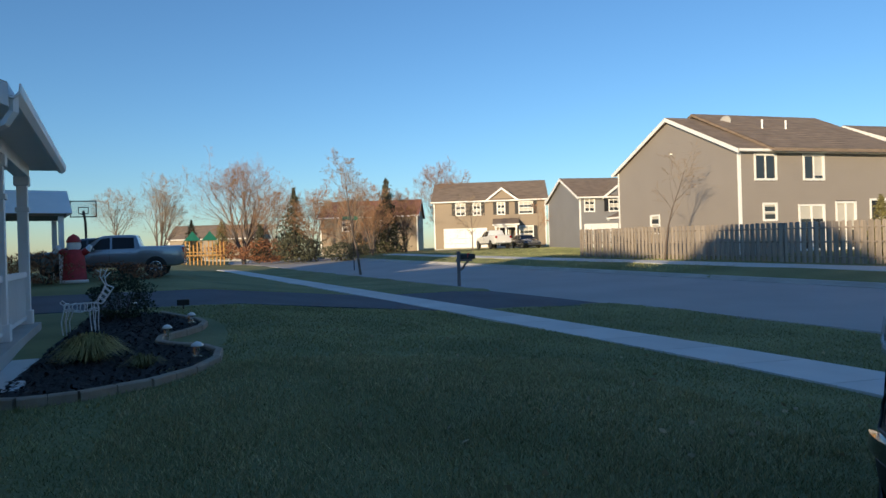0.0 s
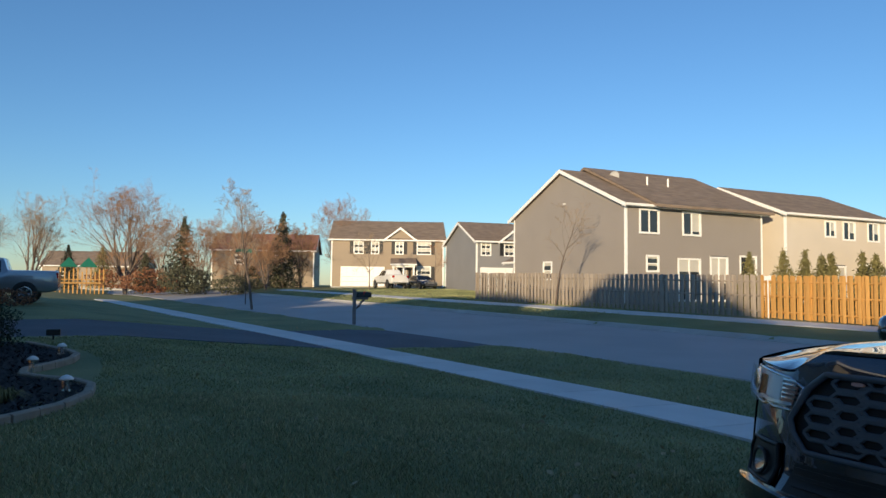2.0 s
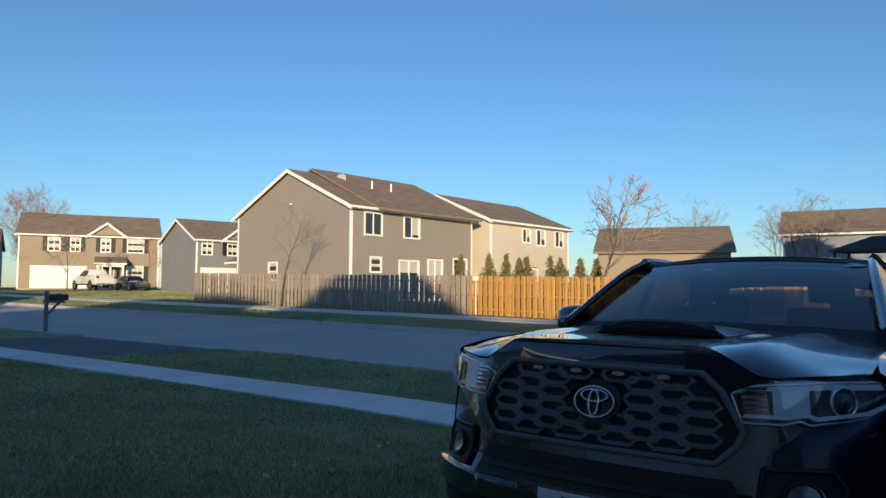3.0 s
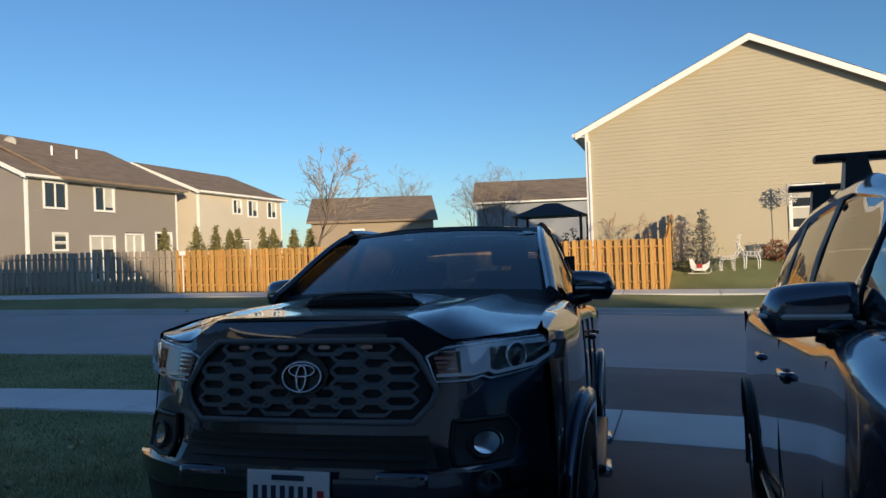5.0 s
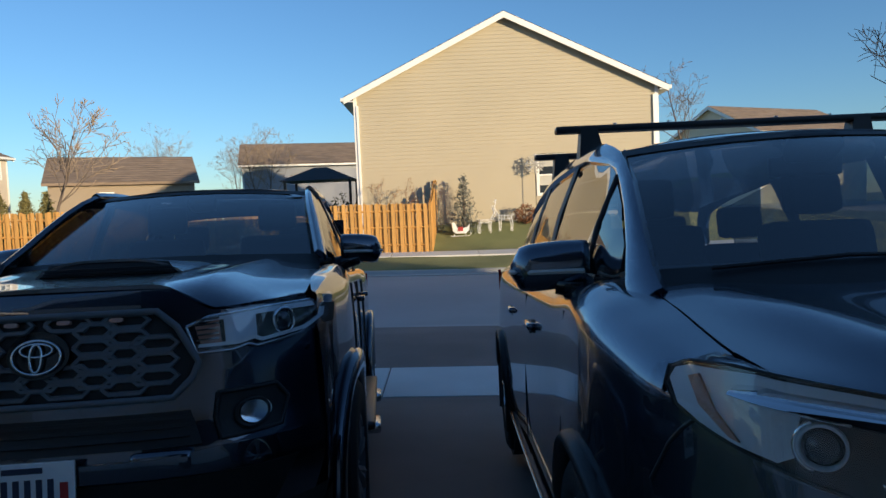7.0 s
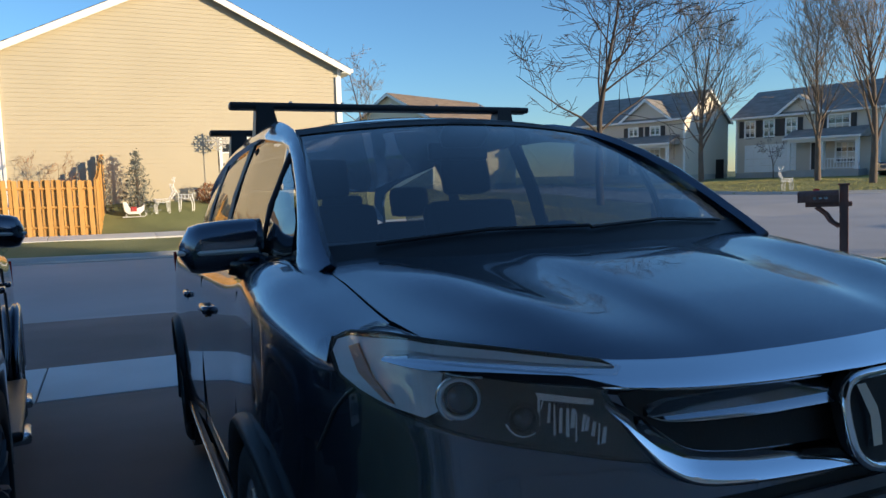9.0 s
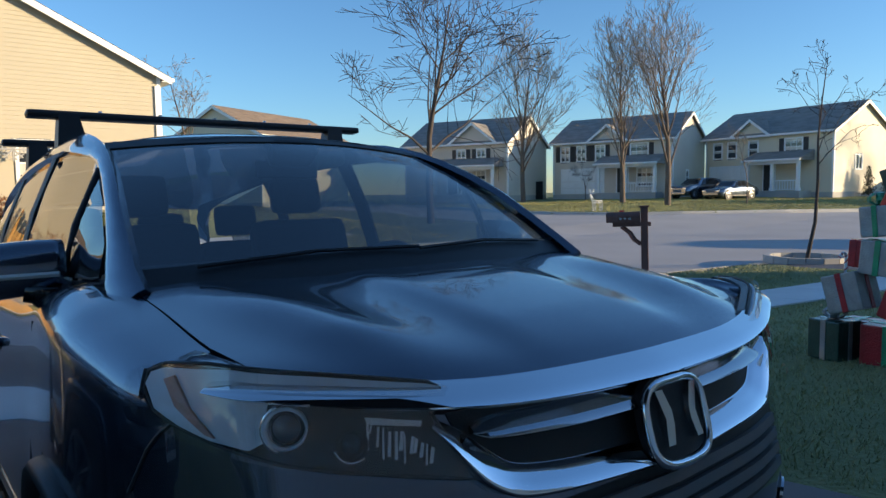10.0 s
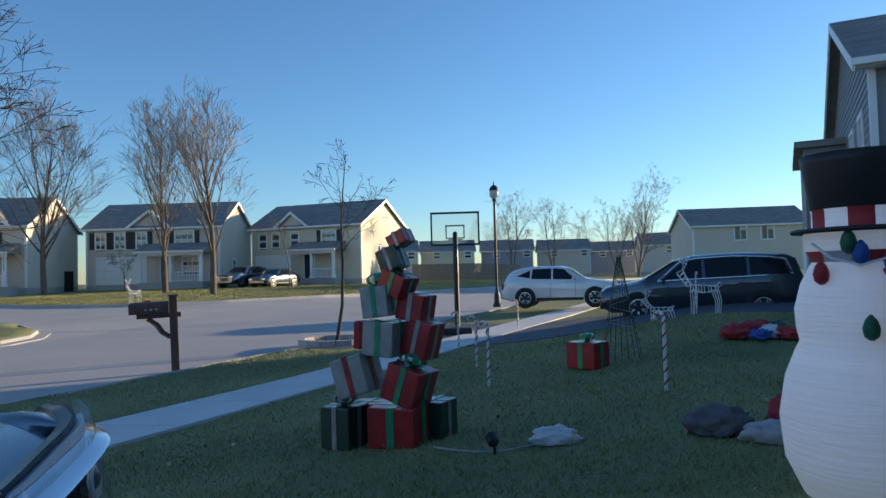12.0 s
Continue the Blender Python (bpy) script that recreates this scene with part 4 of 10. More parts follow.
def ribbon(name, pts, half, mat, parent, thick=0.02, up=(0, 0, 1), label=""):
    """A flat bar along points, its width across the given direction."""
    pts = [Vector(p) for p in pts]
    bm = bmesh.new()
    rows = []
    hs = half if hasattr(half, "__len__") else [half] * len(pts)
    for i, p in enumerate(pts):
        d = (pts[min(i + 1, len(pts) - 1)] - pts[max(i - 1, 0)]).normalized()
        s = d.cross(Vector(up if not hasattr(up[0], "__len__") else up[i])).normalized()
        n = s.cross(d)
        rows.append([bm.verts.new(p + s * a * hs[i] + n * b * thick) for a, b in ((-1, -0.5), (1, -0.5), (1, 0.3), (0.6, 0.5), (-0.6, 0.5), (-1, 0.3))])
    for a, b in zip(rows, rows[1:]):
        for k in range(6):
            bm.faces.new((a[k], a[(k + 1) % 6], b[(k + 1) % 6], b[k]))
    bm.faces.new(rows[0][::-1])
    bm.faces.new(rows[-1])
    bmesh.ops.recalc_face_normals(bm, faces=bm.faces)
    ob = part(name, bm, mat, parent, label, smooth=True)
    ob.data.set_sharp_from_angle(angle=radians(50))
    return ob


class Nose:
    """The front of a vehicle: a plan curve y(x), followed by its own length, with a lean over z."""

    def __init__(self, plan, lean):
        self.plan, self.lean = plan, lean
        xs = np.linspace(0, plan.end, 600)
        ys = plan(xs)
        self.xs = xs
        self.len = np.concatenate([[0], np.cumsum(np.hypot(np.diff(xs), np.diff(ys)))])

    def a(self, x):
        return math.copysign(float(np.interp(abs(x), self.xs, self.len)), x)

    def __call__(self, a, z):
        x = float(np.interp(abs(a), self.len, self.xs))
        return Vector((math.copysign(x, a), float(self.plan(x)) + float(self.lean(z)), z))

    def poly(self, pts):
        """An outline of (x, z) as one of (length, z), finely enough."""
        return [(self.a(x), z) for x, z in pts]


def bezel(name, outline, f, r, mat, parent, lift=0.0, out=(0, -1, 0), sides=6, label=""):
    """A round bead along a closed outline on a surface."""
    pts = []
    n = len(outline)
    for i in range(n):
        (a0, b0), (a1, b1) = outline[i], outline[(i + 1) % n]
        k = max(1, int(math.hypot(a1 - a0, b1 - b0) / 0.03))
        pts += [Vector(f(a0 + (a1 - a0) * j / k, b0 + (b1 - b0) * j / k)) + Vector(out) * lift for j in range(k)]
    bm = bmesh.new()
    tube(bm, pts + pts[:1], r, sides, caps=False)
    return part(name, bm, mat, parent, label, smooth=True)


def moulding(name, f, pts, halfs, depth, mat, parent, lift=0.0, label="", n=9, slant=0):
    """A bar laid on the surface f along points (a, b), narrowing as halfs says: rounded, or with a flat face that leans up (slant 1 or -1, by the run)."""
    k = len(pts)
    u = np.linspace(0, k - 1, max(4 * k, 24))
    A_, B_, H_ = (np.interp(u, range(k), v) for v in ([p[0] for p in pts], [p[1] for p in pts], halfs))
    if k > 3:
        for _ in range(3):
            A_[1:-1], B_[1:-1] = (A_[:-2] + 2 * A_[1:-1] + A_[2:]) / 4, (B_[:-2] + 2 * B_[1:-1] + B_[2:]) / 4
    P = [Vector(f(a, b)) for a, b in zip(A_, B_)]
    bm = bmesh.new()
    rows = []
    e = 1e-3
    for i, (a, b) in enumerate(zip(A_, B_)):
        nn = (Vector(f(a + e, b)) - Vector(f(a - e, b))).cross(Vector(f(a, b + e)) - Vector(f(a, b - e))).normalized()
        if nn.y > 0:
            nn = -nn
        d = (P[min(i + 1, len(P) - 1)] - P[max(i - 1, 0)]).normalized()
        s = d.cross(nn).normalized()
        dep = depth * min(1.0, H_[i] / max(halfs) + 0.35)
        if slant:
            face_ = ((-1.0, -0.012), (-0.97, 0.0), (-0.86, 0.10), (-0.45, 0.36), (0.0, 0.64), (0.50, 0.92), (0.78, 1.0), (0.95, 0.86), (1.0, -0.3))
            rows.append([bm.verts.new(P[i] + nn * (lift + dep * h) + s * H_[i] * q * slant) for q, h in face_])
            continue
        rows.append([bm.verts.new(P[i] + nn * (lift - 0.012 + (0.012 + dep) * max(0.0, math.cos(t)) ** 0.7) + s * H_[i] * math.sin(t)) for t in np.linspace(-math.pi / 2, math.pi / 2, n)])
    for p, q in zip(rows, rows[1:]):
        for j in range(n):
            bm.faces.new((p[j], p[(j + 1) % n], q[(j + 1) % n], q[j]))
    bm.faces.new(rows[0][::-1])
    bm.faces.new(rows[-1])
    bmesh.ops.recalc_face_normals(bm, faces=bm.faces)
    ob = part(name, bm, mat, parent, label, smooth=True)
    ob.data.set_sharp_from_angle(angle=radians(60))
    return ob


def oval(cx, cz, rx, rz, n=28, power=2.0):
    out = []
    for k in range(n):
        c, s = math.cos(2 * math.pi * k / n), math.sin(2 * math.pi * k / n)
        out.append((cx + rx * math.copysign(abs(c) ** (2 / power), c), cz + rz * math.copysign(abs(s) ** (2 / power), s)))
    return out


def side_mirror(parent, s, x0, x1, y, z, h, mat, band=None):
    """A door mirror on its arm; s the side, x0 to x1 how far out."""
    bm = bmesh.new()
    rows = []
    for k in range(9):
        t = k / 8
        x = x0 + (x1 - x0) * t
        sc = (0.72 + 0.28 * math.sin(math.pi * min(1, 0.2 + t * 0.55))) * (1 if t < 0.8 else math.sqrt(max(0.0, 1 - ((t - 0.8) / 0.2) ** 2)) * 0.75 + 0.25)
        yy = y + 0.07 * t
        ring = []
        for j in range(16):
            a = 2 * math.pi * j / 16
            c, sn = math.cos(a), math.sin(a)
            dy = (0.085 if c < 0 else 0.05) * math.copysign(abs(c) ** 0.8, c) * sc
            ring.append(bm.verts.new((s * x, yy + dy, z + h / 2 * math.copysign(abs(sn) ** 0.75, sn) * sc - 0.02 * t)))
        rows.append(ring)
    for a, b in zip(rows, rows[1:]):
        for j in range(16):
            bm.faces.new((a[j], a[(j + 1) % 16], b[(j + 1) % 16], b[j]))
    bm.faces.new(rows[0])
    bm.faces.new(rows[-1])
    bmesh.ops.recalc_face_normals(bm, faces=bm.faces)
    mir = part("door_mirror", bm, mat, parent, smooth=True)
    part("mirror_glass", boxes((min(s * (x0 + 0.03), s * (x1 - 0.03)), max(s * (x0 + 0.03), s * (x1 - 0.03)), y + 0.088, y + 0.093, z - h * 0.36, z + h * 0.34)), M["chrome"], mir)
    bm = bmesh.new()
    tube(bm, [(s * (x0 - 0.16), y + 0.03, z - h * 0.52), (s * (x0 - 0.04), y + 0.02, z - h * 0.48), (s * (x0 + 0.08), y + 0.01, z - h * 0.36)], [0.05, 0.04, 0.05], 8, flat=0.6)
    part("mirror_arm", bm, M["plastic"], mir, smooth=True)
    bm = bmesh.new()
    tube(bm, [(s * (x0 + 0.10), y + 0.0, z - h * 0.42), (s * (x0 + 0.02), y - 0.005, z - h * 0.50), (s * (x0 - 0.03), y - 0.015, z - h * 0.72), (s * (x0 - 0.035), y - 0.02, z - h * 1.0)], [0.045, 0.055, 0.058, 0.03], 10, flat=0.8)
    part("mirror_foot", bm, M["gloss_black"], mir, smooth=True)
    if band:
        bm = bmesh.new()
        tube(bm, [(s * (x0 + 0.02), y - 0.083, z - h * 0.17), (s * (x1 - 0.06), y - 0.025, z - h * 0.18), (s * (x1 + 0.001), y + 0.05, z - h * 0.16)], 0.009, 6)
        part("turn_signal", bm, band, mir)
    return mir


# ---- the dark SUV ----
def black_suv(m):
    car = thing("suv", m, "black family SUV with chrome grille and roof bars, on the driveway", "car")
    body = M["paint_black"]
    plan = curve((0, 0.03), (0.3, 0.048), (0.5, 0.088), (0.65, 0.145), (0.75, 0.192), (0.83, 0.275), (0.89, 0.395), (0.93, 0.54), (0.955, 0.70))
    plan.end = 0.955
    lean = curve((0.15, 0.11), (0.26, 0.03), (0.42, -0.02), (0.60, -0.045), (0.74, -0.03), (0.82, -0.010), (0.98, 0.02), (1.1, 0.05))
    N = Nose(plan, lean)
    A = N.a
    top = curve((0, 0.955), (0.45, 0.955), (0.60, 0.975), (0.80, 1.01), (0.955, 0.985))
    # bumper and front skin, in pieces round the openings
    seam = 0.62
    skin = [(A(x), float(top(abs(x))) - 0.012) for x in np.linspace(seam + 0.3, -seam - 0.3, 40)]
    panel("bumper_skin", [(A(-0.92), 0.20), (A(0.92), 0.20)] + skin, N, body, car, 0.04, label="glossy black front bumper")
    # grille: dark field, U-shaped chrome, wing bar, slats
    field = [(-0.50, 0.95), (-0.46, 0.845), (-0.38, 0.80), (0.38, 0.80), (0.46, 0.845), (0.50, 0.95)]
    grille = panel("grille", N.poly(field), N, M["plastic"], car, 0.05, 0.01, 0.006, label="black upper grille with chrome surround")
    half_wing = [(0.822, 1.029, 0.011), (0.790, 1.025, 0.018), (0.66, 1.000, 0.0235), (0.45, 0.972, 0.026), (0.2, 0.962, 0.029)]
    wing = [(-x, z) for x, z, _ in half_wing] + [(0.0, 0.961)] + [(x, z) for x, z, _ in half_wing[::-1]]
    tall = [h for _, _, h in half_wing]
    moulding("chrome_wing", N, N.poly(wing), tall + [0.030] + tall[::-1], 0.050, M["chrome"], grille, 0.004, "broad chrome wing bar", slant=1)
    moulding("grille_bar", N, N.poly([(-0.465, 0.917), (-0.43, 0.915), (-0.2, 0.908), (0.0, 0.907), (0.2, 0.908), (0.43, 0.915), (0.465, 0.917)]), [0.008, 0.022, 0.025, 0.025, 0.025, 0.022, 0.008], 0.030, M["smoked_chrome"], grille, 0.008, slant=1)
    for s in (1, -1):
        u = [(s * 0.53, 0.938), (s * 0.495, 0.905), (s * 0.450, 0.850), (s * 0.405, 0.818), (s * 0.30, 0.806), (s * 0.10, 0.796)]
        moulding("chrome_frame", N, N.poly(u), [0.009, 0.020, 0.028, 0.028, 0.026, 0.025], 0.036, M["chrome"], grille, 0.008, slant=-s)
    for z in (0.735, 0.70, 0.665, 0.63):
        panel("slat", N.poly([(-0.52, z - 0.011), (0.52, z - 0.011), (0.52, z + 0.011), (-0.52, z + 0.011)]), N, M["grille"], grille, 0.06, 0.02, 0.016)
    panel("lower_grille", N.poly([(-0.56, 0.765), (0.56, 0.765), (0.60, 0.60), (-0.60, 0.60)]), N, M["plastic"], car, 0.06, 0.01, 0.003)
    panel("lower_intake", N.poly([(-0.62, 0.44), (0.62, 0.44), (0.55, 0.30), (-0.55, 0.30)]), N, M["plastic"], car, 0.06, 0.01, 0.004)
    panel("skid_trim", N.poly([(-0.60, 0.285), (0.60, 0.285), (0.5, 0.235), (-0.5, 0.235)]), N, M["alloy"], car, 0.06, 0.015, 0.012)
    # badge, as a plain chrome frame with a barred mark
    b = panel("badge", oval(0, 0.855, 0.100, 0.082, 36, 3.4), N, M["plastic"], grille, 0.04, 0.02, 0.045, label="chrome-framed emblem")
    bezel("badge_frame", oval(0, 0.855, 0.098, 0.080, 40, 3.4), N, 0.010, M["chrome"], b, 0.05)
    for s in (1, -1):
        panel("badge_bar", [(s * 0.066, 0.912), (s * 0.044, 0.912), (s * 0.026, 0.868), (s * 0.026, 0.842), (s * 0.036, 0.800), (s * 0.058, 0.800), (s * 0.048, 0.855)][::s], N, M["chrome"], b, 0.05, 0.012, 0.058)
    # headlamps
    for s in (1, -1):
        lamp = [(0.500, 0.992), (0.53, 1.008), (0.61, 1.024), (0.70, 1.041), (0.765, 1.053), (0.83, 1.066), (0.872, 1.066), (0.890, 1.05), (0.896, 1.02), (0.890, 0.985), (0.874, 0.966), (0.848, 0.946), (0.81, 0.926), (0.76, 0.905), (0.68, 0.883), (0.47, 0.838), (0.505, 0.90), (0.530, 0.955)]
        P = N.poly([(s * x, z) for x, z in lamp])
        P = P if s > 0 else P[::-1]
        hl = panel("headlamp", P, N, M["lamp_dark"], car, 0.03, 0.02, 0.006, label="clear headlamp with amber edge and frosted corner")
        panel("lens", P, N, M["lens"], hl, 0.03, 0.0, 0.036)
        bezel("lamp_rim", P, N, 0.0035, M["plastic"], hl, 0.014)
        frost = [(0.866, 1.058), (0.80, 1.054), (0.765, 1.045), (0.755, 1.02), (0.765, 0.985), (0.762, 0.945), (0.79, 0.928), (0.83, 0.943), (0.862, 0.966), (0.882, 0.99), (0.887, 1.03), (0.88, 1.05)]
        panel("side_reflector", N.poly([(s * x, z) for x, z in frost])[::s], N, M["lamp_grey"], hl, 0.02, 0.01, 0.012)
        am = [(0.856, 1.046), (0.866, 1.040), (0.859, 0.996), (0.833, 0.953), (0.824, 0.948), (0.845, 0.992)]
        panel("amber_marker", N.poly([(s * x, z) for x, z in am])[::s], N, M["amber"], hl, 0.03, 0.01, 0.018)
        led = [(0.80, 1.052), (0.765, 1.046), (0.70, 1.034), (0.61, 1.017), (0.53, 1.002), (0.505, 0.994), (0.53, 0.996), (0.61, 1.006), (0.70, 1.020), (0.765, 1.030), (0.79, 1.036)]
        panel("light_strip", N.poly([(s * x, z) for x, z in led])[::s], N, M["lamp_grey"], hl, 0.02, 0.012, 0.022)
        for cx, cz, r, ring_mat in ((0.742, 0.962, 0.034, "lamp_grey"), (0.655, 0.925, 0.026, "lamp_dark")):
            c = N(A(s * cx), cz)
            n = (N(A(s * cx) + 0.01, cz) - N(A(s * cx) - 0.01, cz)).normalized()
            o = Vector((n.y, -n.x, 0))
            mm = Matrix.Translation(c + o * 0.008) @ o.to_track_quat("Z", "Y").to_matrix().to_4x4()
            bm = bmesh.new()
            lathe(bm, [(r, 0.0), (r, 0.016), (r * 0.90, 0.02), (r * 0.84, 0.004)], mm, 28, closed=True)
            part("projector_ring", bm, M[ring_mat], hl, smooth=True)
            bm = bmesh.new()
            lathe(bm, [(r * 0.84, 0.002), (r * 0.62, 0.014), (r * 0.35, 0.021), (0.003, 0.023)], mm, 24)
            part("projector_lens", bm, M["pane"], hl, smooth=True)
            bm = bmesh.new()
            tube(bm, [mm @ Vector((r * 1.12 * math.cos(t), r * 1.12 * math.sin(t), 0.012)) for t in np.linspace(radians(110), radians(250), 12)] if cx > 0.7 else
                 [mm @ Vector((r * 1.1 * math.cos(t), r * 1.1 * math.sin(t), 0.012)) for t in np.linspace(radians(190), radians(310), 12)], 0.0035, 6)
            part("chrome_arc", bm, M["chrome"], hl, smooth=True)
        rnd = random.Random(17)
        for k in range(13):
            x0 = 0.628 - k * 0.0078 + rnd.uniform(-0.002, 0.002)
            z1 = 0.956 - 0.0045 * k + rnd.uniform(-0.004, 0.004)
            z0 = z1 - rnd.uniform(0.014, 0.050)
            wd = rnd.uniform(0.002, 0.006)
            q = [(x0, z1), (x0 - wd, z1 - 0.001), (x0 - wd + 0.006, z0), (x0 + 0.007, z0)]
            panel("reflector_facet", N.poly([(s * x, z) for x, z in q])[::s], N, M["lamp_in"], hl, 0.03, 0.006, 0.010 + 0.006 * rnd.random())
        panel("reflector_roof", N.poly([(s * x, z) for x, z in ((0.632, 0.962), (0.545, 0.945), (0.548, 0.936), (0.628, 0.950))])[::s], N, M["lamp_in"], hl, 0.03, 0.006, 0.018)
        bm = bmesh.new()
        tube(bm, [N(A(s * x), z) + Vector((0, -0.001, 0)) for x, z in ((0.872, 0.966), (0.886, 0.945), (0.899, 0.915), (0.908, 0.88), (0.92, 0.83))], 0.004, 6)
        part("panel_gap", bm, M["plastic"], hl)
        # fog lamp low in the bumper
        fc = [(0.66, 0.50), (0.80, 0.52), (0.82, 0.42), (0.68, 0.40)]
        fl = panel("fog_lamp", N.poly([(s * x, z) for x, z in fc])[::s], N, M["plastic"], car, 0.04, 0.012, 0.006)
        panel("fog_lens", N.poly([(s * x, z) for x, z in oval(0.745, 0.46, 0.045, 0.038, 18)])[::s], N, M["lamp_in"], fl, 0.03, 0.008, 0.014)
    # bonnet
    zc = curve((0.03, 0.972), (0.10, 1.002), (0.22, 1.040), (0.45, 1.094), (0.75, 1.152), (0.95, 1.186), (1.2, 1.20))
    zside = curve((0.10, 0.985), (0.20, 1.014), (0.30, 1.040), (0.45, 1.068), (0.75, 1.124), (0.95, 1.164), (1.1, 1.18))

    def hood(x, y):
        ax = abs(x)
        near = max(0.0, y - float(plan(min(ax, 0.9))))
        z = float(zc(y)) + (float(zside(y)) - float(zc(y))) * (ax / 0.775) ** 2.2
        k = min(1, near / 0.25)
        ridge = 0.50 + 0.20 * (y - 0.15)
        fade = 1 - 0.75 * float(smooth_step(0.55, 0.95, y))
        off = ax - ridge
        z += k * fade * 0.026 * math.exp(-(off / (0.075 if off > 0 else 0.115)) ** 2)
        z += k * fade * 0.012 * float(smooth_step(0.30, 0.20, ax))
        z -= 0.035 * math.exp(-near / 0.03)
        return Vector((x, y, z))
    edge = [(x, float(plan(abs(x))) + 0.025) for x in np.linspace(-0.74, 0.74, 31)]
    rear = [(0.771, 0.45), (0.769, 0.75), (0.781, 0.97)] + [(x, 0.99 - 0.13 * (1 - (x / 0.775) ** 2)) for x in np.linspace(0.75, -0.75, 21)] + [(-0.781, 0.97), (-0.769, 0.75), (-0.771, 0.45)]
    panel("bonnet", edge + rear, hood, body, car, 0.035, 0.012, 0.0, (0, 0, 1), "long sculpted bonnet with raised ridges")
    # flanks
    xt = curve((0.30, 0.80), (0.45, 0.775), (0.75, 0.772), (0.95, 0.785), (1.15, 0.80), (1.6, 0.815), (2.6, 0.82), (4.2, 0.79), (4.75, 0.74))
    zt = curve((0.30, 1.048), (0.45, 1.064), (0.75, 1.122), (0.95, 1.163), (1.15, 1.188), (1.6, 1.165), (2.6, 1.175), (4.2, 1.23), (4.75, 1.22))
    xs_ = curve((0.30, 0.825), (0.42, 0.885), (0.6, 0.925), (0.95, 0.955), (1.4, 0.945), (2.6, 0.95), (3.75, 0.962), (4.5, 0.92), (4.80, 0.80))
    xm = curve((0.30, 0.835), (0.42, 0.888), (0.6, 0.94), (0.95, 0.985), (1.5, 0.965), (2.6, 0.965), (3.75, 0.992), (4.5, 0.95), (4.80, 0.82))
    ys = np.concatenate([np.arange(0.44, 1.62, 0.03), np.arange(1.62, 2.95, 0.08), np.arange(2.95, 4.45, 0.03), np.arange(4.45, 4.82, 0.06)])
    arches = ((0.98, 0.37, 0.435), (3.80, 0.37, 0.435))
    for s in (1, -1):
        rows = []
        for y in ys:
            a, b, c, d = float(xt(y)), float(zt(y)), float(xs_(y)), float(xm(y))
            prof = curve((0, a), (0.10, a + (c - a) * 0.62), (0.22, c), (0.40, (c + d) / 2 + 0.006), (0.55, d), (0.72, d - 0.004), (0.9, d - 0.022), (1.0, d - 0.05))
            zz = curve((0, b), (0.10, b - 0.022), (0.22, b - 0.085), (0.40, b - 0.30), (0.55, b - 0.50), (0.72, b - 0.68), (0.9, 0.33), (1.0, 0.235))
            rows.append([Vector((s * float(prof(t)), y, float(zz(t)))) for t in np.linspace(0, 1, 34)])
        side = sheet_grid("flank", rows, body, car, lambda v: any(math.hypot(v.y - ya, v.z - za) < r - 0.02 for ya, za, r in arches))
        for ya, za, r in arches:
            bm = bmesh.new()
            ring = []
            for k in range(33):
                t = radians(-28 + 236 * k / 32)
                yy, z2 = ya + (r - 0.03) * math.cos(t), za + (r - 0.03) * math.sin(t)
                xx = float(xm(yy)) - (0.02 if z2 > 0.5 else 0.03)
                ring.append(Vector((s * (xx + 0.008), yy, max(z2, 0.2))))
            tube(bm, ring, 0.042, 8, flat=0.5)
            part("arch_trim", bm, M["plastic"], side, smooth=True)
            bm = bmesh.new()
            lathe(bm, [(r - 0.03, -0.28), (r - 0.03, 0.02), (r - 0.05, 0.02), (0.1, -0.25)], Matrix.Translation((s * 0.93, ya, za)) @ Matrix.Rotation(radians(90 * s), 4, "Y"), 32)
            part("wheel_well", bm, M["plastic"], side)
            wheel(car, s * 0.865, ya, za - 0.005, 0.37, 0.24, s, 0.25, 5)
        # door seams, handles and sill
        for y in (1.28, 2.38, 3.32):
            bm = bmesh.new()
            tube(bm, [(s * (float(xs_(y)) * k[0] + float(xm(y)) * (1 - k[0]) + 0.001), y + k[2], k[1]) for k in ((1, 1.09, 0.0), (0.5, 0.85, 0.02), (0, 0.66, 0.04), (0, 0.42, 0.05))], 0.0035, 5)
            part("door_seam", bm, M["plastic"], side)
        for y in (2.12, 3.08):
            fillet_box(side, "door_handle", (0.036, 0.20, 0.032), (s * 0.972, y, 0.97), body, 0.014)
            bm = bmesh.new()
            lathe(bm, [(0.005, 0.0), (0.055, 0.004), (0.06, 0.012), (0.06, 0.014)], Matrix.Translation((s * 0.955, y, 0.965)) @ Matrix.Rotation(radians(90 * s), 4, "Y") @ Matrix.Diagonal((0.5, 1.25, 1, 1)), 16)
            part("handle_cup", bm, M["plastic"], side, smooth=True)
        panel("sill_trim", [(1.35, 0.22), (3.42, 0.22), (3.42, 0.33), (1.35, 0.33)], lambda a, b, s=s: Vector((s * (0.962 - 0.3 * (0.33 - b)), a, b)), M["plastic"], side, 0.2, 0.02, 0.012, (s, 0, 0))
        # Metal strip added to give the thin line of light reflected along the sill.
        ribbon("sill_line", [(s * 0.982, 1.45, 0.345), (s * 0.984, 2.4, 0.345), (s * 0.985, 3.3, 0.36)], 0.005, M["smoked_chrome"], side, 0.012, (1, 0, 0))
        side_mirror(car, s, 0.84, 1.085, 1.47, 1.235, 0.165, body, M["blind"])
        # pillars, roof rails and side windows
        bx = 0.80
        rail = curve((0.98, 1.19), (1.25, 1.40), (1.55, 1.555), (1.75, 1.615), (2.2, 1.685), (3.0, 1.705), (3.9, 1.66), (4.45, 1.56), (4.8, 1.22))
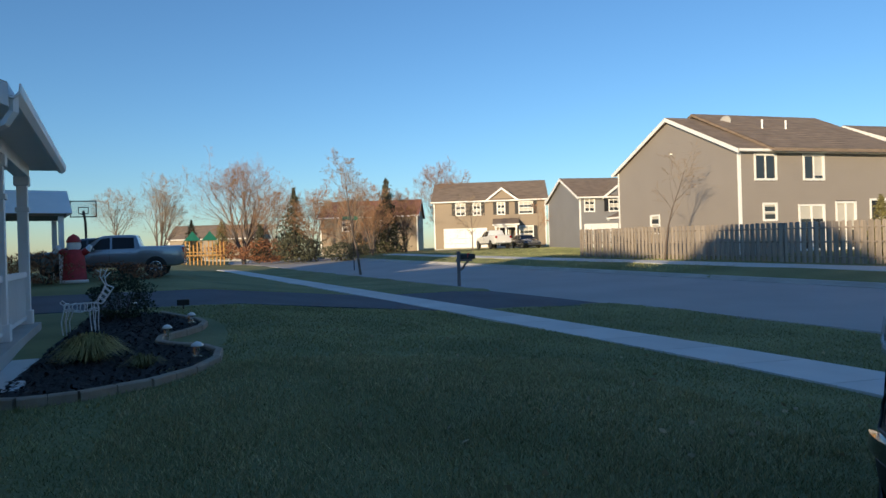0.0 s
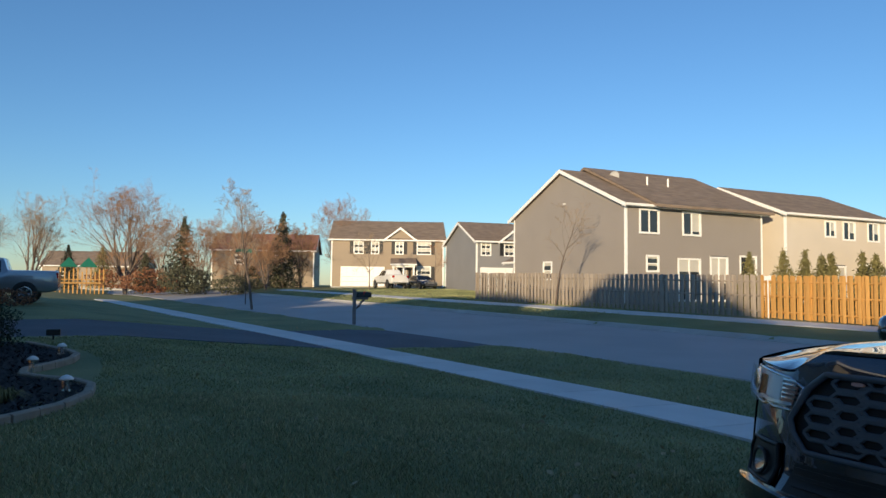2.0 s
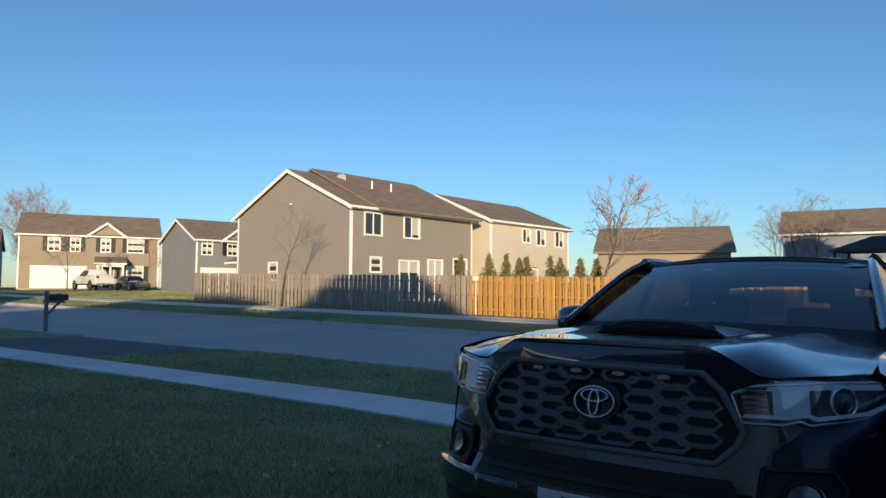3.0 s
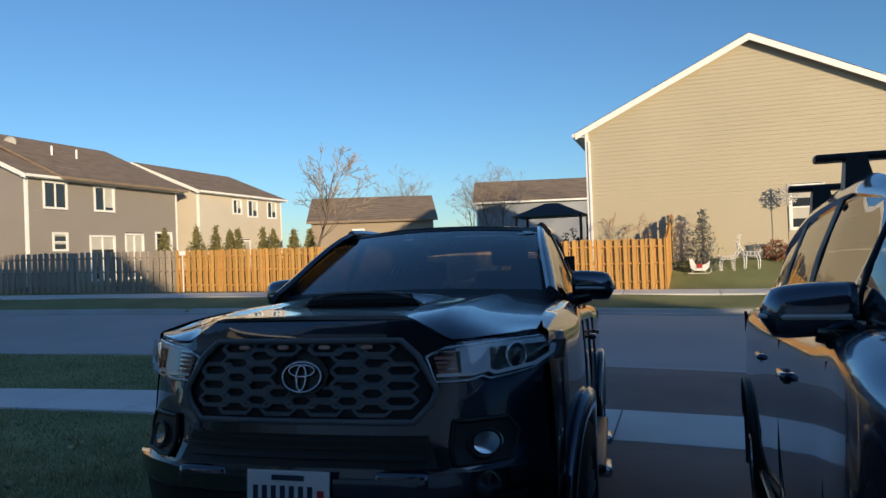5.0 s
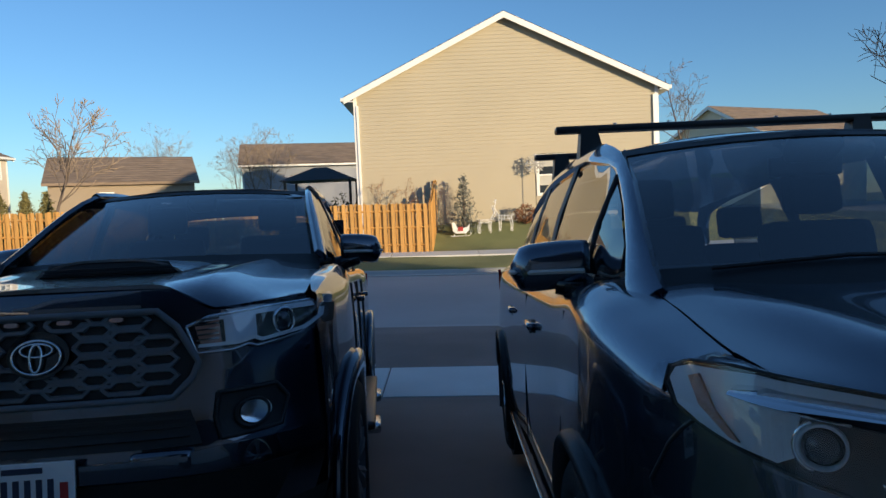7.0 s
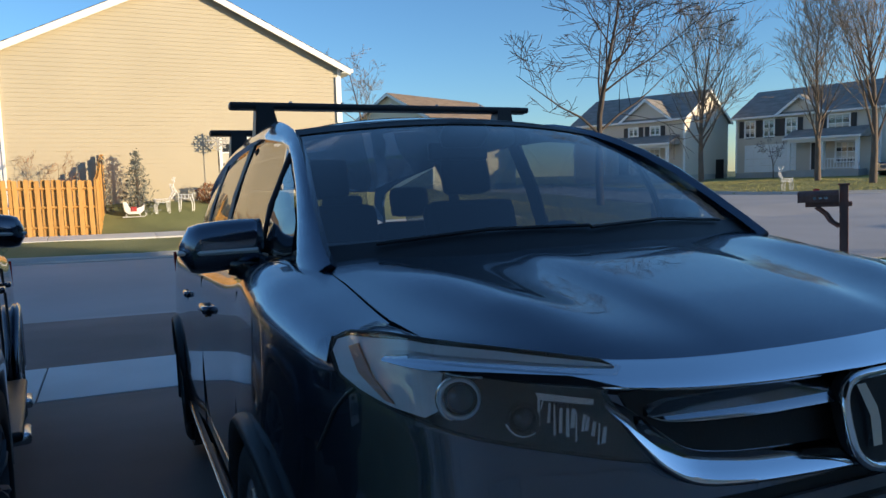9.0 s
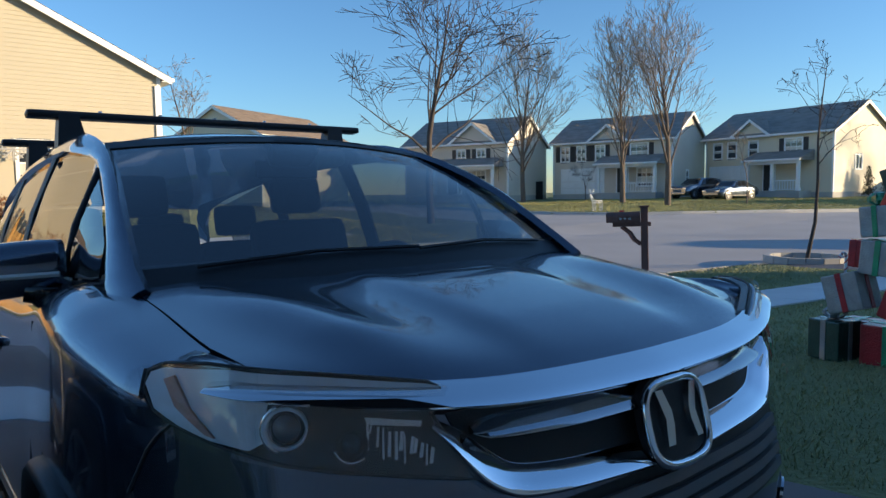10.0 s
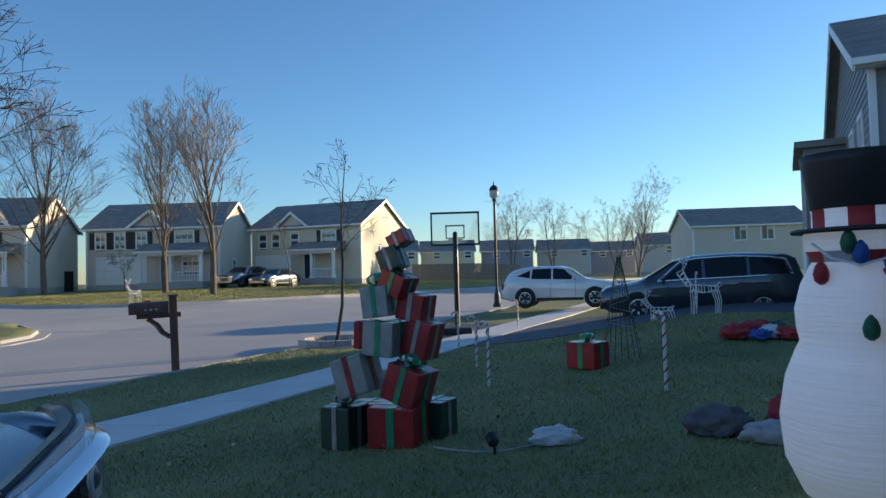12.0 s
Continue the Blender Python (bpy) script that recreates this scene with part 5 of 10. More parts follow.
        rx = curve((0.98, 0.79), (1.25, 0.735), (1.55, 0.685), (1.75, 0.665), (2.2, 0.655), (3.0, 0.65), (3.9, 0.64), (4.45, 0.63), (4.8, 0.74))
        cant = [0.90, 0.98, 1.04, 1.1, 1.25, 1.4, 1.55, 1.68, 1.8, 1.95, 2.1] + [float(v) for v in np.linspace(2.3, 4.7, 20)]
        lean_ = [float(smooth_step(1.5, 2.0, y)) for y in cant]
        ribbon("a_pillar", [(s * (float(rx(y)) + 0.012 * k), y, float(rail(y)) + 0.004 * k - max(0, 0.98 - y) * 0.7) for y, k in zip(cant, lean_)], [0.024 + 0.022 * k + 0.022 * float(smooth_step(1.2, 0.95, y)) for y, k in zip(cant, lean_)], body, car, 0.034,
               [(s * 0.75, -0.45 * (1 - k), 0.5 + 0.16 * k) for k in lean_], "roof pillar running back as the roof edge")

        def glass(a, b, s=s):
            t = (b - 1.17) / max(0.05, float(rail(a)) - 1.17)
            return Vector((s * (float(xt(a)) + 0.035 + (float(rx(a)) + 0.015 - float(xt(a)) - 0.035) * min(1.05, max(0, t)) + 0.018 * math.sin(math.pi * min(1, max(0, t)))), a, b))
        wins = (("side_window", [(1.03, 1.185), (2.33, 1.195), (2.33, 1.675), (2.15, 1.662), (1.80, 1.612), (1.55, 1.538), (1.30, 1.408), (1.12, 1.28)]),
                ("side_window", [(2.45, 1.195), (3.30, 1.205), (3.30, 1.665), (2.45, 1.66)]), ("quarter_window", [(3.42, 1.21), (4.30, 1.25), (4.20, 1.56), (3.42, 1.655)]))
        for nm, q in wins:
            w = panel(nm, q, glass, M["glass_dark"], car, 0.08, 0.0, 0.0, (s, 0, 0))
            w.visible_shadow = False
        for y, tilt in ((1.44, 0.05), (2.39, 0.0), (3.36, 0.0)):
            ribbon("b_pillar" if y > 2 else "window_bar", [glass(y + tilt * k, 1.17 + k * (float(rail(y)) - 1.16)) for k in (0, 0.5, 1.0)] , 0.055 if y > 2 else 0.011, M["plastic"], car, 0.02, (s, 0, 0.2))
        ribbon("window_line", [glass(y, 1.185) + Vector((s * 0.012, 0, 0)) for y in np.linspace(1.3, 4.4, 20)], 0.012, M["chrome"], car, 0.01, (s, 0, 0.2))
        tail = [(4.30, 1.18), (4.78, 1.14), (4.80, 0.95), (4.52, 0.93)]
        panel("tail_lamp", tail, lambda a, b, s=s: Vector((s * (float(xs_(a)) + 0.006), a, b)), M["red_lamp"], car, 0.06, 0.02, 0.015, (s, 0, 0))
    # corners of the wings between lamp and bonnet
    ztop = curve((0.60, 0.980), (0.775, 1.042), (0.875, 1.060), (0.90, 1.055))
    for s in (1, -1):
        low, high = [], []
        for k in range(15):
            t = k / 14
            x = 0.62 + (0.893 - 0.62) * t
            low.append(N(A(s * x), float(ztop(x)) - 0.004) + Vector((0, -0.004, 0)))
            if t < 0.62:
                q = t / 0.62
                hx_ = 0.62 + 0.145 * min(1, q * 1.25)
                hy_ = float(plan(hx_)) + 0.026 if q < 0.8 else float(plan(0.765)) + 0.026 + (0.47 - float(plan(0.765)) - 0.026) * (q - 0.8) / 0.2
                p = hood(hx_, hy_)
                high.append(Vector((s * (p.x + 0.004), p.y, p.z - 0.006)))
            else:
                q = (t - 0.62) / 0.38
                a, b, c = float(xt(0.47)), float(zt(0.47)), float(xs_(0.47))
                high.append(Vector((s * (a + (c - a) * q ** 0.7), 0.47, b - 0.075 * q ** 1.6)))
        rows = [[p.lerp(q, k / 5) + Vector((0, -0.006, 0.010)) * math.sin(math.pi * k / 5) for p, q in zip(low, high)] for k in range(6)]
        sheet_grid("wing_corner", rows if s > 0 else [r[::-1] for r in rows], body, car)
    # roof
    rz = curve((1.60, 1.655), (1.9, 1.715), (2.4, 1.755), (3.2, 1.765), (4.0, 1.73), (4.7, 1.64))
    panel("roof", [(-0.66, 1.74), (-0.4, 1.655), (0.0, 1.63), (0.4, 1.655), (0.66, 1.74), (0.66, 4.55), (0.5, 4.7), (-0.5, 4.7), (-0.66, 4.55)], lambda x, y: Vector((x, y, float(rz(y)) - 0.075 * (abs(x) / 0.66) ** 2.6)), body, car, 0.08, 0.03, 0.0, (0, 0, 1), "curved black roof with a dusting of frost")

    def screen(u, v):
        yb, zb = 0.99 - 0.13 * (1 - u * u), 1.19 + 0.015 * (1 - u * u)
        yt, zt2 = 1.73 - 0.09 * (1 - u * u), 1.625 + 0.035 * (1 - u * u)
        x = u * (0.775 + (0.655 - 0.775) * v)
        return Vector((x, yb + (yt - yb) * v - 0.02 * math.sin(math.pi * v), zb + (zt2 - zb) * v + 0.03 * math.sin(math.pi * v)))
    ws = panel("windscreen", [(-1, 0), (1, 0), (1, 1), (-1, 1)], screen, M["glass_car"], car, 0.1, 0.0, 0.0, (0, -0.6, 0.8), "raked windscreen")
    ws.visible_shadow = False
    panel("screen_band", [(-1, 0.93), (1, 0.93), (1, 1.02), (-1, 1.02)], screen, M["plastic"], ws, 0.1, 0.004, 0.004, (0, -0.6, 0.8))
    panel("cowl", [(-1, -0.14), (1, -0.14), (1, 0.03), (-1, 0.03)], screen, M["plastic"], ws, 0.1, 0.012, 0.003, (0, -0.6, 0.8))
    fillet_box(ws, "sensor_box", (0.18, 0.10, 0.07), (0.0, 1.62, 1.60), M["plastic"], 0.02, (-30, 0, 0))
    fillet_box(ws, "inside_mirror", (0.26, 0.03, 0.07), (0.0, 1.68, 1.545), M["plastic"], 0.012)
    for x0, x1 in ((-0.62, 0.02), (0.02, 0.62)):
        bm = bmesh.new()
        tube(bm, [screen(x0 / 0.77, 0.01) + Vector((0, -0.015, 0.008)), screen((x0 + x1) / 1.54, 0.035) + Vector((0, -0.015, 0.008)), screen(x1 / 0.77, 0.02) + Vector((0, -0.015, 0.008))], 0.006, 6)
        part("wiper", bm, M["plastic"], ws)
    # cabin: dash, floor, seats, rear hatch with its glass
    part("cabin_floor", boxes((-0.78, 0.78, 0.95, 4.6, 0.30, 0.42)), M["plastic"], car)
    fillet_box(car, "dashboard", (1.50, 0.55, 0.30), (0, 1.28, 1.06), M["plastic"], 0.08)
    bm = bmesh.new()
    tube(bm, [Vector((0.38 + 0.18 * math.cos(k), 1.60 - 0.06 * math.sin(k), 1.06 + 0.17 * math.sin(k))) for k in np.linspace(0, 2 * math.pi, 25)], 0.016, 8, caps=False)
    part("steering_wheel", bm, M["plastic"], car, smooth=True)
    seats(car, [(-0.38, 2.02, 0.60), (0.38, 2.02, 0.60), (-0.45, 3.0, 0.52), (0.0, 3.0, 0.48), (0.45, 3.0, 0.52)], 0.45)
    part("tailgate", boxes((-0.78, 0.78, 4.70, 4.80, 0.35, 1.12), bevel=0.03), body, car)
    ribbon("hatch_top", [(-0.60, 4.62, 1.62), (0, 4.66, 1.64), (0.60, 4.62, 1.62)], 0.06, body, car, 0.04)
    rw = panel("rear_window", [(-0.66, 1.12), (0.66, 1.12), (0.58, 1.58), (-0.58, 1.58)], lambda a, b: Vector((a, 4.78 - 0.32 * (b - 1.12), b)), M["glass_tint"], car, 0.1, 0, 0, (0, 1, 0.3))
    rw.visible_shadow = False
    part("underside", boxes((-0.75, 0.75, 0.35, 4.6, 0.22, 0.34)), M["plastic"], car)
    part("engine_bay", boxes((-0.70, 0.70, 0.30, 1.0, 0.34, 0.88)), M["plastic"], car)
    # roof bars with their feet
    for y, z in ((2.41, 1.845), (3.25, 1.845)):
        bm = bmesh.new()
        box(bm, -0.78, 0.78, y - 0.035, y + 0.035, z - 0.016, z + 0.016, bevel=0.012)
        rb = part("roof_bar", bm, M["black_metal"], car, "black steel roof bar")
        for s in (1, -1):
            f = bmesh.new()
            v = [f.verts.new(c) for c in ((s * 0.68, y - 0.05, 1.685), (s * 0.56, y - 0.05, 1.705), (s * 0.56, y + 0.05, 1.705), (s * 0.68, y + 0.05, 1.685), (s * 0.665, y - 0.035, z), (s * 0.59, y - 0.035, z), (s * 0.59, y + 0.035, z), (s * 0.665, y + 0.035, z))]
            for q in ((0, 1, 2, 3), (4, 7, 6, 5), (0, 4, 5, 1), (1, 5, 6, 2), (2, 6, 7, 3), (3, 7, 4, 0)):
                f.faces.new([v[i] for i in q])
            bmesh.ops.recalc_face_normals(f, faces=f.faces)
            part("bar_foot", f, M["black_metal"], rb)
        for x in (-0.5, -0.25, 0.0, 0.25, 0.5):
            bm = bmesh.new()
            tube(bm, [(x, y, z + 0.014), (x, y, z + 0.026)], 0.008, 8)
            part("bolt", bm, M["alloy"], rb)
    return car


black_suv(pose(1.245, 0.80, 0.08, -4.3, 0, -1.25))


# ---- the black pickup ----
def black_pickup(m):
    car = thing("pickup_truck", m, "black pickup truck with hexagon grille and bonnet scoop", "car")
    body = M["paint_navy"]
    plan = curve((0, 0.045), (0.3, 0.058), (0.5, 0.095), (0.62, 0.15), (0.72, 0.225), (0.80, 0.315), (0.86, 0.42), (0.90, 0.54), (0.925, 0.68))
    plan.end = 0.925
    lean = curve((0.35, 0.10), (0.5, 0.02), (0.62, -0.035), (0.72, -0.045), (0.82, -0.01), (1.0, 0.01), (1.2, 0.045), (1.3, 0.08))
    N = Nose(plan, lean)
    A = N.a
    top = curve((0, 1.262), (0.36, 1.258), (0.46, 1.215), (0.54, 1.175), (0.70, 1.19), (0.86, 1.205), (0.925, 1.19))
    skin = [(A(x), float(top(abs(x))) - 0.006) for x in np.linspace(0.90, -0.90, 44)]
    panel("front_skin", [(A(-0.90), 0.50), (A(0.90), 0.50)] + skin, N, body, car, 0.04, label="glossy black front panel and bumper")
    # grille: recessed dark field, hexagon bars, wide surround
    outer = [(-0.40, 1.243), (0.40, 1.243), (0.495, 1.185), (0.575, 1.01), (0.545, 0.945), (0.46, 0.868), (-0.46, 0.868), (-0.545, 0.945), (-0.575, 1.01), (-0.495, 1.185)]
    inner = [(-0.362, 1.178), (0.362, 1.178), (0.425, 1.125), (0.492, 1.01), (0.475, 0.965), (0.415, 0.905), (-0.415, 0.905), (-0.475, 0.965), (-0.492, 1.01), (-0.425, 1.125)]
    grille = panel("grille", N.poly(inner), N, M["plastic"], car, 0.05, 0.0, 0.004, label="black honeycomb grille with amber marker lights")
    n = len(outer)
    for i in range(n):
        q = [outer[i], outer[(i + 1) % n], inner[(i + 1) % n], inner[i]]
        panel("grille_surround", N.poly(q), N, body, grille, 0.04, 0.02, 0.012)
    bezel("grille_frame", N.poly(inner), N, 0.012, M["grille"], grille, 0.020)

    def within(x, z):
        hit = False
        for (ax, az), (bx, bz) in zip(inner, inner[1:] + inner[:1]):
            if (az > z) != (bz > z) and x < (bx - ax) * (z - az) / (bz - az) + ax:
                hit = not hit
        return hit
    w, h = 0.178, 0.052
    for r in range(10):
        z = 1.152 - r * 0.0255
        off = 0.0 if r % 2 else w / 2
        for k in range(-5, 6):
            c = k * w + off
            if not within(c, z) or not within(c - 0.04, z) or not within(c + 0.04, z):
                continue
            if (c / 0.125) ** 2 + ((z - 1.06) / 0.085) ** 2 < 1:
                continue
            hx = [(c - w * 0.40, z), (c - w * 0.27, z + h * 0.40), (c + w * 0.27, z + h * 0.40), (c + w * 0.40, z), (c + w * 0.27, z - h * 0.40), (c - w * 0.27, z - h * 0.40)]
            pts = [p for p in hx]
            if all(within(a, b) for a, b in pts):
                bm = bmesh.new()
                ring = [N(A(a), b) + Vector((0, -0.014, 0)) for a, b in pts]
                tube(bm, ring + ring[:1], 0.0095, 5, caps=False)
                part("grille_cell", bm, M["grille"], grille)
    for x in (-0.24, -0.08, 0.08, 0.24):
        panel("marker_light", oval(x, 1.152, 0.022, 0.007, 12, 3), N, M["amber"], grille, 0.05, 0.012, 0.030, label="small amber marker light")
    bd = panel("badge", oval(0.01, 1.058, 0.094, 0.070, 36), N, M["gloss_black"], grille, 0.04, 0.02, 0.034, label="oval chrome emblem on a dark disc")
    bezel("badge_ring", oval(0.01, 1.058, 0.074, 0.051, 36), N, 0.0042, M["chrome"], bd, 0.046)
    bezel("badge_ring", oval(0.01, 1.079, 0.049, 0.020, 24), N, 0.0038, M["chrome"], bd, 0.047)
    bezel("badge_ring", oval(0.01, 1.055, 0.018, 0.042, 24), N, 0.0042, M["chrome"], bd, 0.048)
    # headlamps
    for s in (1, -1):
        lamp = [(0.452, 1.120), (0.52, 1.150), (0.70, 1.172), (0.83, 1.182), (0.862, 1.160), (0.858, 1.115), (0.80, 1.068), (0.665, 1.042), (0.640, 1.052), (0.595, 1.038), (0.485, 1.036)]
        P = N.poly([(s * x, z) for x, z in lamp])[::s]
        hl = panel("headlamp", P, N, M["lamp_dark"], car, 0.03, 0.02, 0.006, label="clear headlamp with chrome underline")
        panel("upper_reflector", N.poly([(s * x, z) for x, z in ((0.50, 1.132), (0.53, 1.146), (0.70, 1.166), (0.825, 1.175), (0.835, 1.158), (0.70, 1.150), (0.56, 1.136))])[::s], N, M["lamp_grey"], hl, 0.02, 0.008, 0.016)
        panel("lens", P, N, M["lens"], hl, 0.03, 0.0, 0.040)
        bezel("lamp_rim", P, N, 0.006, M["alloy"], hl, 0.016)
        panel("amber_reflector", N.poly([(s * x, z) for x, z in ((0.475, 1.118), (0.545, 1.138), (0.555, 1.062), (0.495, 1.055))])[::s], N, M["amber"], hl, 0.02, 0.008, 0.014)
        panel("reflector_bowl", N.poly([(s * x, z) for x, z in ((0.56, 1.140), (0.655, 1.150), (0.66, 1.068), (0.568, 1.060))])[::s], N, M["lamp_grey"], hl, 0.015, 0.008, 0.012)
        for k in range(5):
            z = 1.070 + 0.016 * k
            panel("reflector_rib", N.poly([(s * x, zz) for x, zz in ((0.48, z), (0.545, z + 0.004), (0.545, z + 0.010), (0.48, z + 0.006))])[::s], N, M["lamp_in"], hl, 0.03, 0.006, 0.022)
        led = [(0.485, 1.050), (0.60, 1.052), (0.645, 1.064), (0.665, 1.054), (0.795, 1.080), (0.848, 1.120), (0.852, 1.150), (0.842, 1.150), (0.836, 1.122), (0.79, 1.092), (0.667, 1.066), (0.645, 1.076), (0.60, 1.064), (0.487, 1.060)]
        panel("light_strip", N.poly([(s * x, z) for x, z in led])[::s], N, M["led"], hl, 0.02, 0.01, 0.034)
        c = N(A(s * 0.735), 1.118)
        d = (N(A(s * 0.735) + 0.01, 1.118) - N(A(s * 0.735) - 0.01, 1.118)).normalized()
        o = Vector((d.y, -d.x, 0))
        mm = Matrix.Translation(c + o * 0.012) @ o.to_track_quat("Z", "Y").to_matrix().to_4x4()
        bm = bmesh.new()
        lathe(bm, [(0.048, 0.0), (0.048, 0.014), (0.041, 0.018), (0.038, 0.004)], mm, 28, closed=True)
        part("projector_ring", bm, M["chrome"], hl, smooth=True)
        bm = bmesh.new()
        lathe(bm, [(0.038, 0.002), (0.030, 0.016), (0.016, 0.024), (0.002, 0.026)], mm, 24)
        part("projector_lens", bm, M["pane"], hl, smooth=True)
        panel("lamp_black", N.poly([(s * x, z) for x, z in ((0.845, 1.165), (0.90, 1.16), (0.895, 1.09), (0.86, 1.09))])[::s], N, M["plastic"], hl, 0.03, 0.01, 0.010)
        # fog lamps in their pockets
        pk = [(0.55, 0.905), (0.72, 0.91), (0.755, 0.86), (0.735, 0.775), (0.56, 0.765), (0.54, 0.83)]
        fp = panel("fog_pocket", N.poly([(s * x, z) for x, z in pk])[::s], N, M["plastic"], car, 0.03, 0.012, 0.008)
        bezel("pocket_edge", N.poly([(s * x, z) for x, z in pk]), N, 0.008, M["plastic"], fp, 0.014)
        fl = panel("fog_lamp", N.poly(oval(s * 0.65, 0.83, 0.046, 0.041, 22)), N, M["lamp_in"], fp, 0.02, 0.01, 0.018)
        bezel("fog_ring", N.poly(oval(s * 0.65, 0.83, 0.049, 0.044, 22)), N, 0.006, M["plastic"], fl, 0.022)
    # bumper: upper lip, black lower grille, lower bar and tow points
    panel("bumper_lip", N.poly([(-0.80, 0.745), (-0.55, 0.74), (-0.36, 0.725), (0.36, 0.725), (0.55, 0.74), (0.80, 0.745), (0.80, 0.70), (0.5, 0.675), (-0.5, 0.675), (-0.80, 0.70)][::-1]), N, body, car, 0.05, 0.03, 0.030)
    panel("lower_grille", N.poly([(-0.46, 0.86), (0.46, 0.86), (0.50, 0.755), (-0.50, 0.755)]), N, M["plastic"], car, 0.06, 0.01, 0.003)
    for z in (0.785, 0.815, 0.84):
        panel("slat", N.poly([(-0.46, z - 0.006), (0.46, z - 0.006), (0.46, z + 0.006), (-0.46, z + 0.006)]), N, M["plastic"], car, 0.06, 0.012, 0.012)
    panel("lower_valance", N.poly([(-0.78, 0.66), (0.78, 0.66), (0.66, 0.46), (-0.66, 0.46)]), N, M["plastic"], car, 0.06, 0.02, 0.006)
    for x in (-0.38, 0.38):
        fillet_box(car, "tow_cover", (0.20, 0.10, 0.07), (x, 0.055, 0.715), body, 0.025)
    # number plate: frame, sheet, and writing as bars
    pl = part("number_plate", boxes((-0.165, 0.140, -0.040, -0.034, 0.600, 0.752), bevel=0.002), M["plate"], car, "white number plate")
    part("plate_rim", boxes((-0.168, 0.143, -0.038, -0.030, 0.597, 0.603), (-0.168, 0.143, -0.038, -0.030, 0.749, 0.755), (-0.168, -0.162, -0.038, -0.030, 0.6, 0.752), (0.137, 0.143, -0.038, -0.030, 0.6, 0.752)), M["alloy"], pl)
    for k in range(7):
        x = -0.146 + k * 0.034
        part("plate_bar", boxes((x + 0.004, x + 0.022, -0.0425, -0.0402, 0.640, 0.704)), M["ink"], pl)
    part("plate_bar", boxes((0.098, 0.122, -0.0425, -0.0402, 0.642, 0.692)), M["ink_red"], pl)
    part("plate_bar", boxes((-0.072, 0.048, -0.0425, -0.0402, 0.722, 0.739)), M["ink"], pl)
    # bonnet with its raised middle and scoop
    zc = curve((0.03, 1.225), (0.10, 1.262), (0.25, 1.278), (0.45, 1.295), (0.75, 1.318), (1.1, 1.350), (1.4, 1.375))
    zs = curve((0.10, 1.200), (0.35, 1.226), (0.60, 1.268), (0.9, 1.302), (1.2, 1.328), (1.45, 1.345))

    def hood(x, y):
        ax = abs(x)
        near = max(0.0, y - float(plan(min(ax, 0.9))))
        t = float(smooth_step(0.40, 0.78, ax))
        z = float(zc(y)) * (1 - t) + float(zs(y)) * t - 0.012 * (ax / 0.8) ** 2
        z += min(1, near / 0.3) * 0.016 * math.exp(-((ax - 0.46 - 0.05 * y) / 0.05) ** 2)
        gap = max(0.0, y - fy(x))
        z += (float(top(min(ax, 0.92))) + 0.004 - z) * math.exp(-gap / 0.085)
        return Vector((x, y, z))
    fy = lambda x: float(plan(min(abs(x), 0.9))) + 0.05 - 0.02 * float(smooth_step(0.45, 0.6, abs(x)))
    edge = [(x, fy(x)) for x in np.linspace(-0.815, 0.815, 37)]
    rear = [(0.82, 0.6), (0.812, 1.0), (0.79, 1.36)] + [(x, 1.40 - 0.10 * (1 - (x / 0.79) ** 2)) for x in np.linspace(0.74, -0.74, 15)] + [(-0.79, 1.36), (-0.812, 1.0), (-0.82, 0.6)]
    panel("bonnet", edge + rear, hood, body, car, 0.04, 0.012, 0.0, (0, 0, 1), "broad black bonnet")

    def scoop(x, y):
        t = (y - 0.62) / 0.62
        k = max(0.0, 1 - (abs(x) / (0.29 - 0.02 * t)) ** 3.5)
        h = 0.060 * (1 - t) ** 0.8
        return Vector((x, y, hood(x, y).z + (h * k if t < 1 else 0) + 0.004))
    sc = panel("bonnet_scoop", [(-0.29, 0.64), (0.29, 0.64), (0.30, 1.22), (-0.30, 1.22)], scoop, body, car, 0.03, 0.01, 0.0, (0, 0, 1), "low bonnet scoop")
    bm = bmesh.new()
    pts = [(-0.262, 0.628), (0.262, 0.628)]
    v = [bm.verts.new(hood(-0.262, 0.63) + Vector((0, 0, 0.003))), bm.verts.new(hood(0.262, 0.63) + Vector((0, 0, 0.003))), bm.verts.new(hood(0.235, 0.645) + Vector((0, 0, 0.048))), bm.verts.new(hood(-0.235, 0.645) + Vector((0, 0, 0.048)))]
    bm.faces.new(v)
    part("scoop_mouth", bm, M["plastic"], sc)
    for z in (0.014, 0.028):
        bm = bmesh.new()
        tube(bm, [hood(-0.25, 0.628) + Vector((0, -0.002, z)), hood(0.25, 0.628) + Vector((0, -0.002, z))], 0.004, 5)
        part("scoop_slat", bm, M["plastic"], sc)
    # flanks: wing, doors, bed
    xt = curve((0.34, 0.845), (0.6, 0.815), (1.0, 0.805), (1.4, 0.80), (1.8, 0.82), (3.4, 0.825), (3.6, 0.84), (5.3, 0.84))
    zt = curve((0.34, 1.200), (0.6, 1.258), (1.0, 1.302), (1.4, 1.332), (1.8, 1.295), (3.4, 1.305), (3.6, 1.31), (5.3, 1.33))
    xm = curve((0.34, 0.86), (0.5, 0.895), (0.7, 0.925), (0.95, 0.945), (1.35, 0.925), (2.2, 0.915), (3.5, 0.915), (4.2, 0.945), (5.0, 0.92), (5.36, 0.89))
    arches = ((0.96, 0.41, 0.49), (4.20, 0.41, 0.49))
    ys = np.concatenate([np.arange(0.40, 1.60, 0.03), np.arange(1.60, 3.60, 0.1), np.arange(3.60, 4.85, 0.03), np.arange(4.85, 5.40, 0.1)])
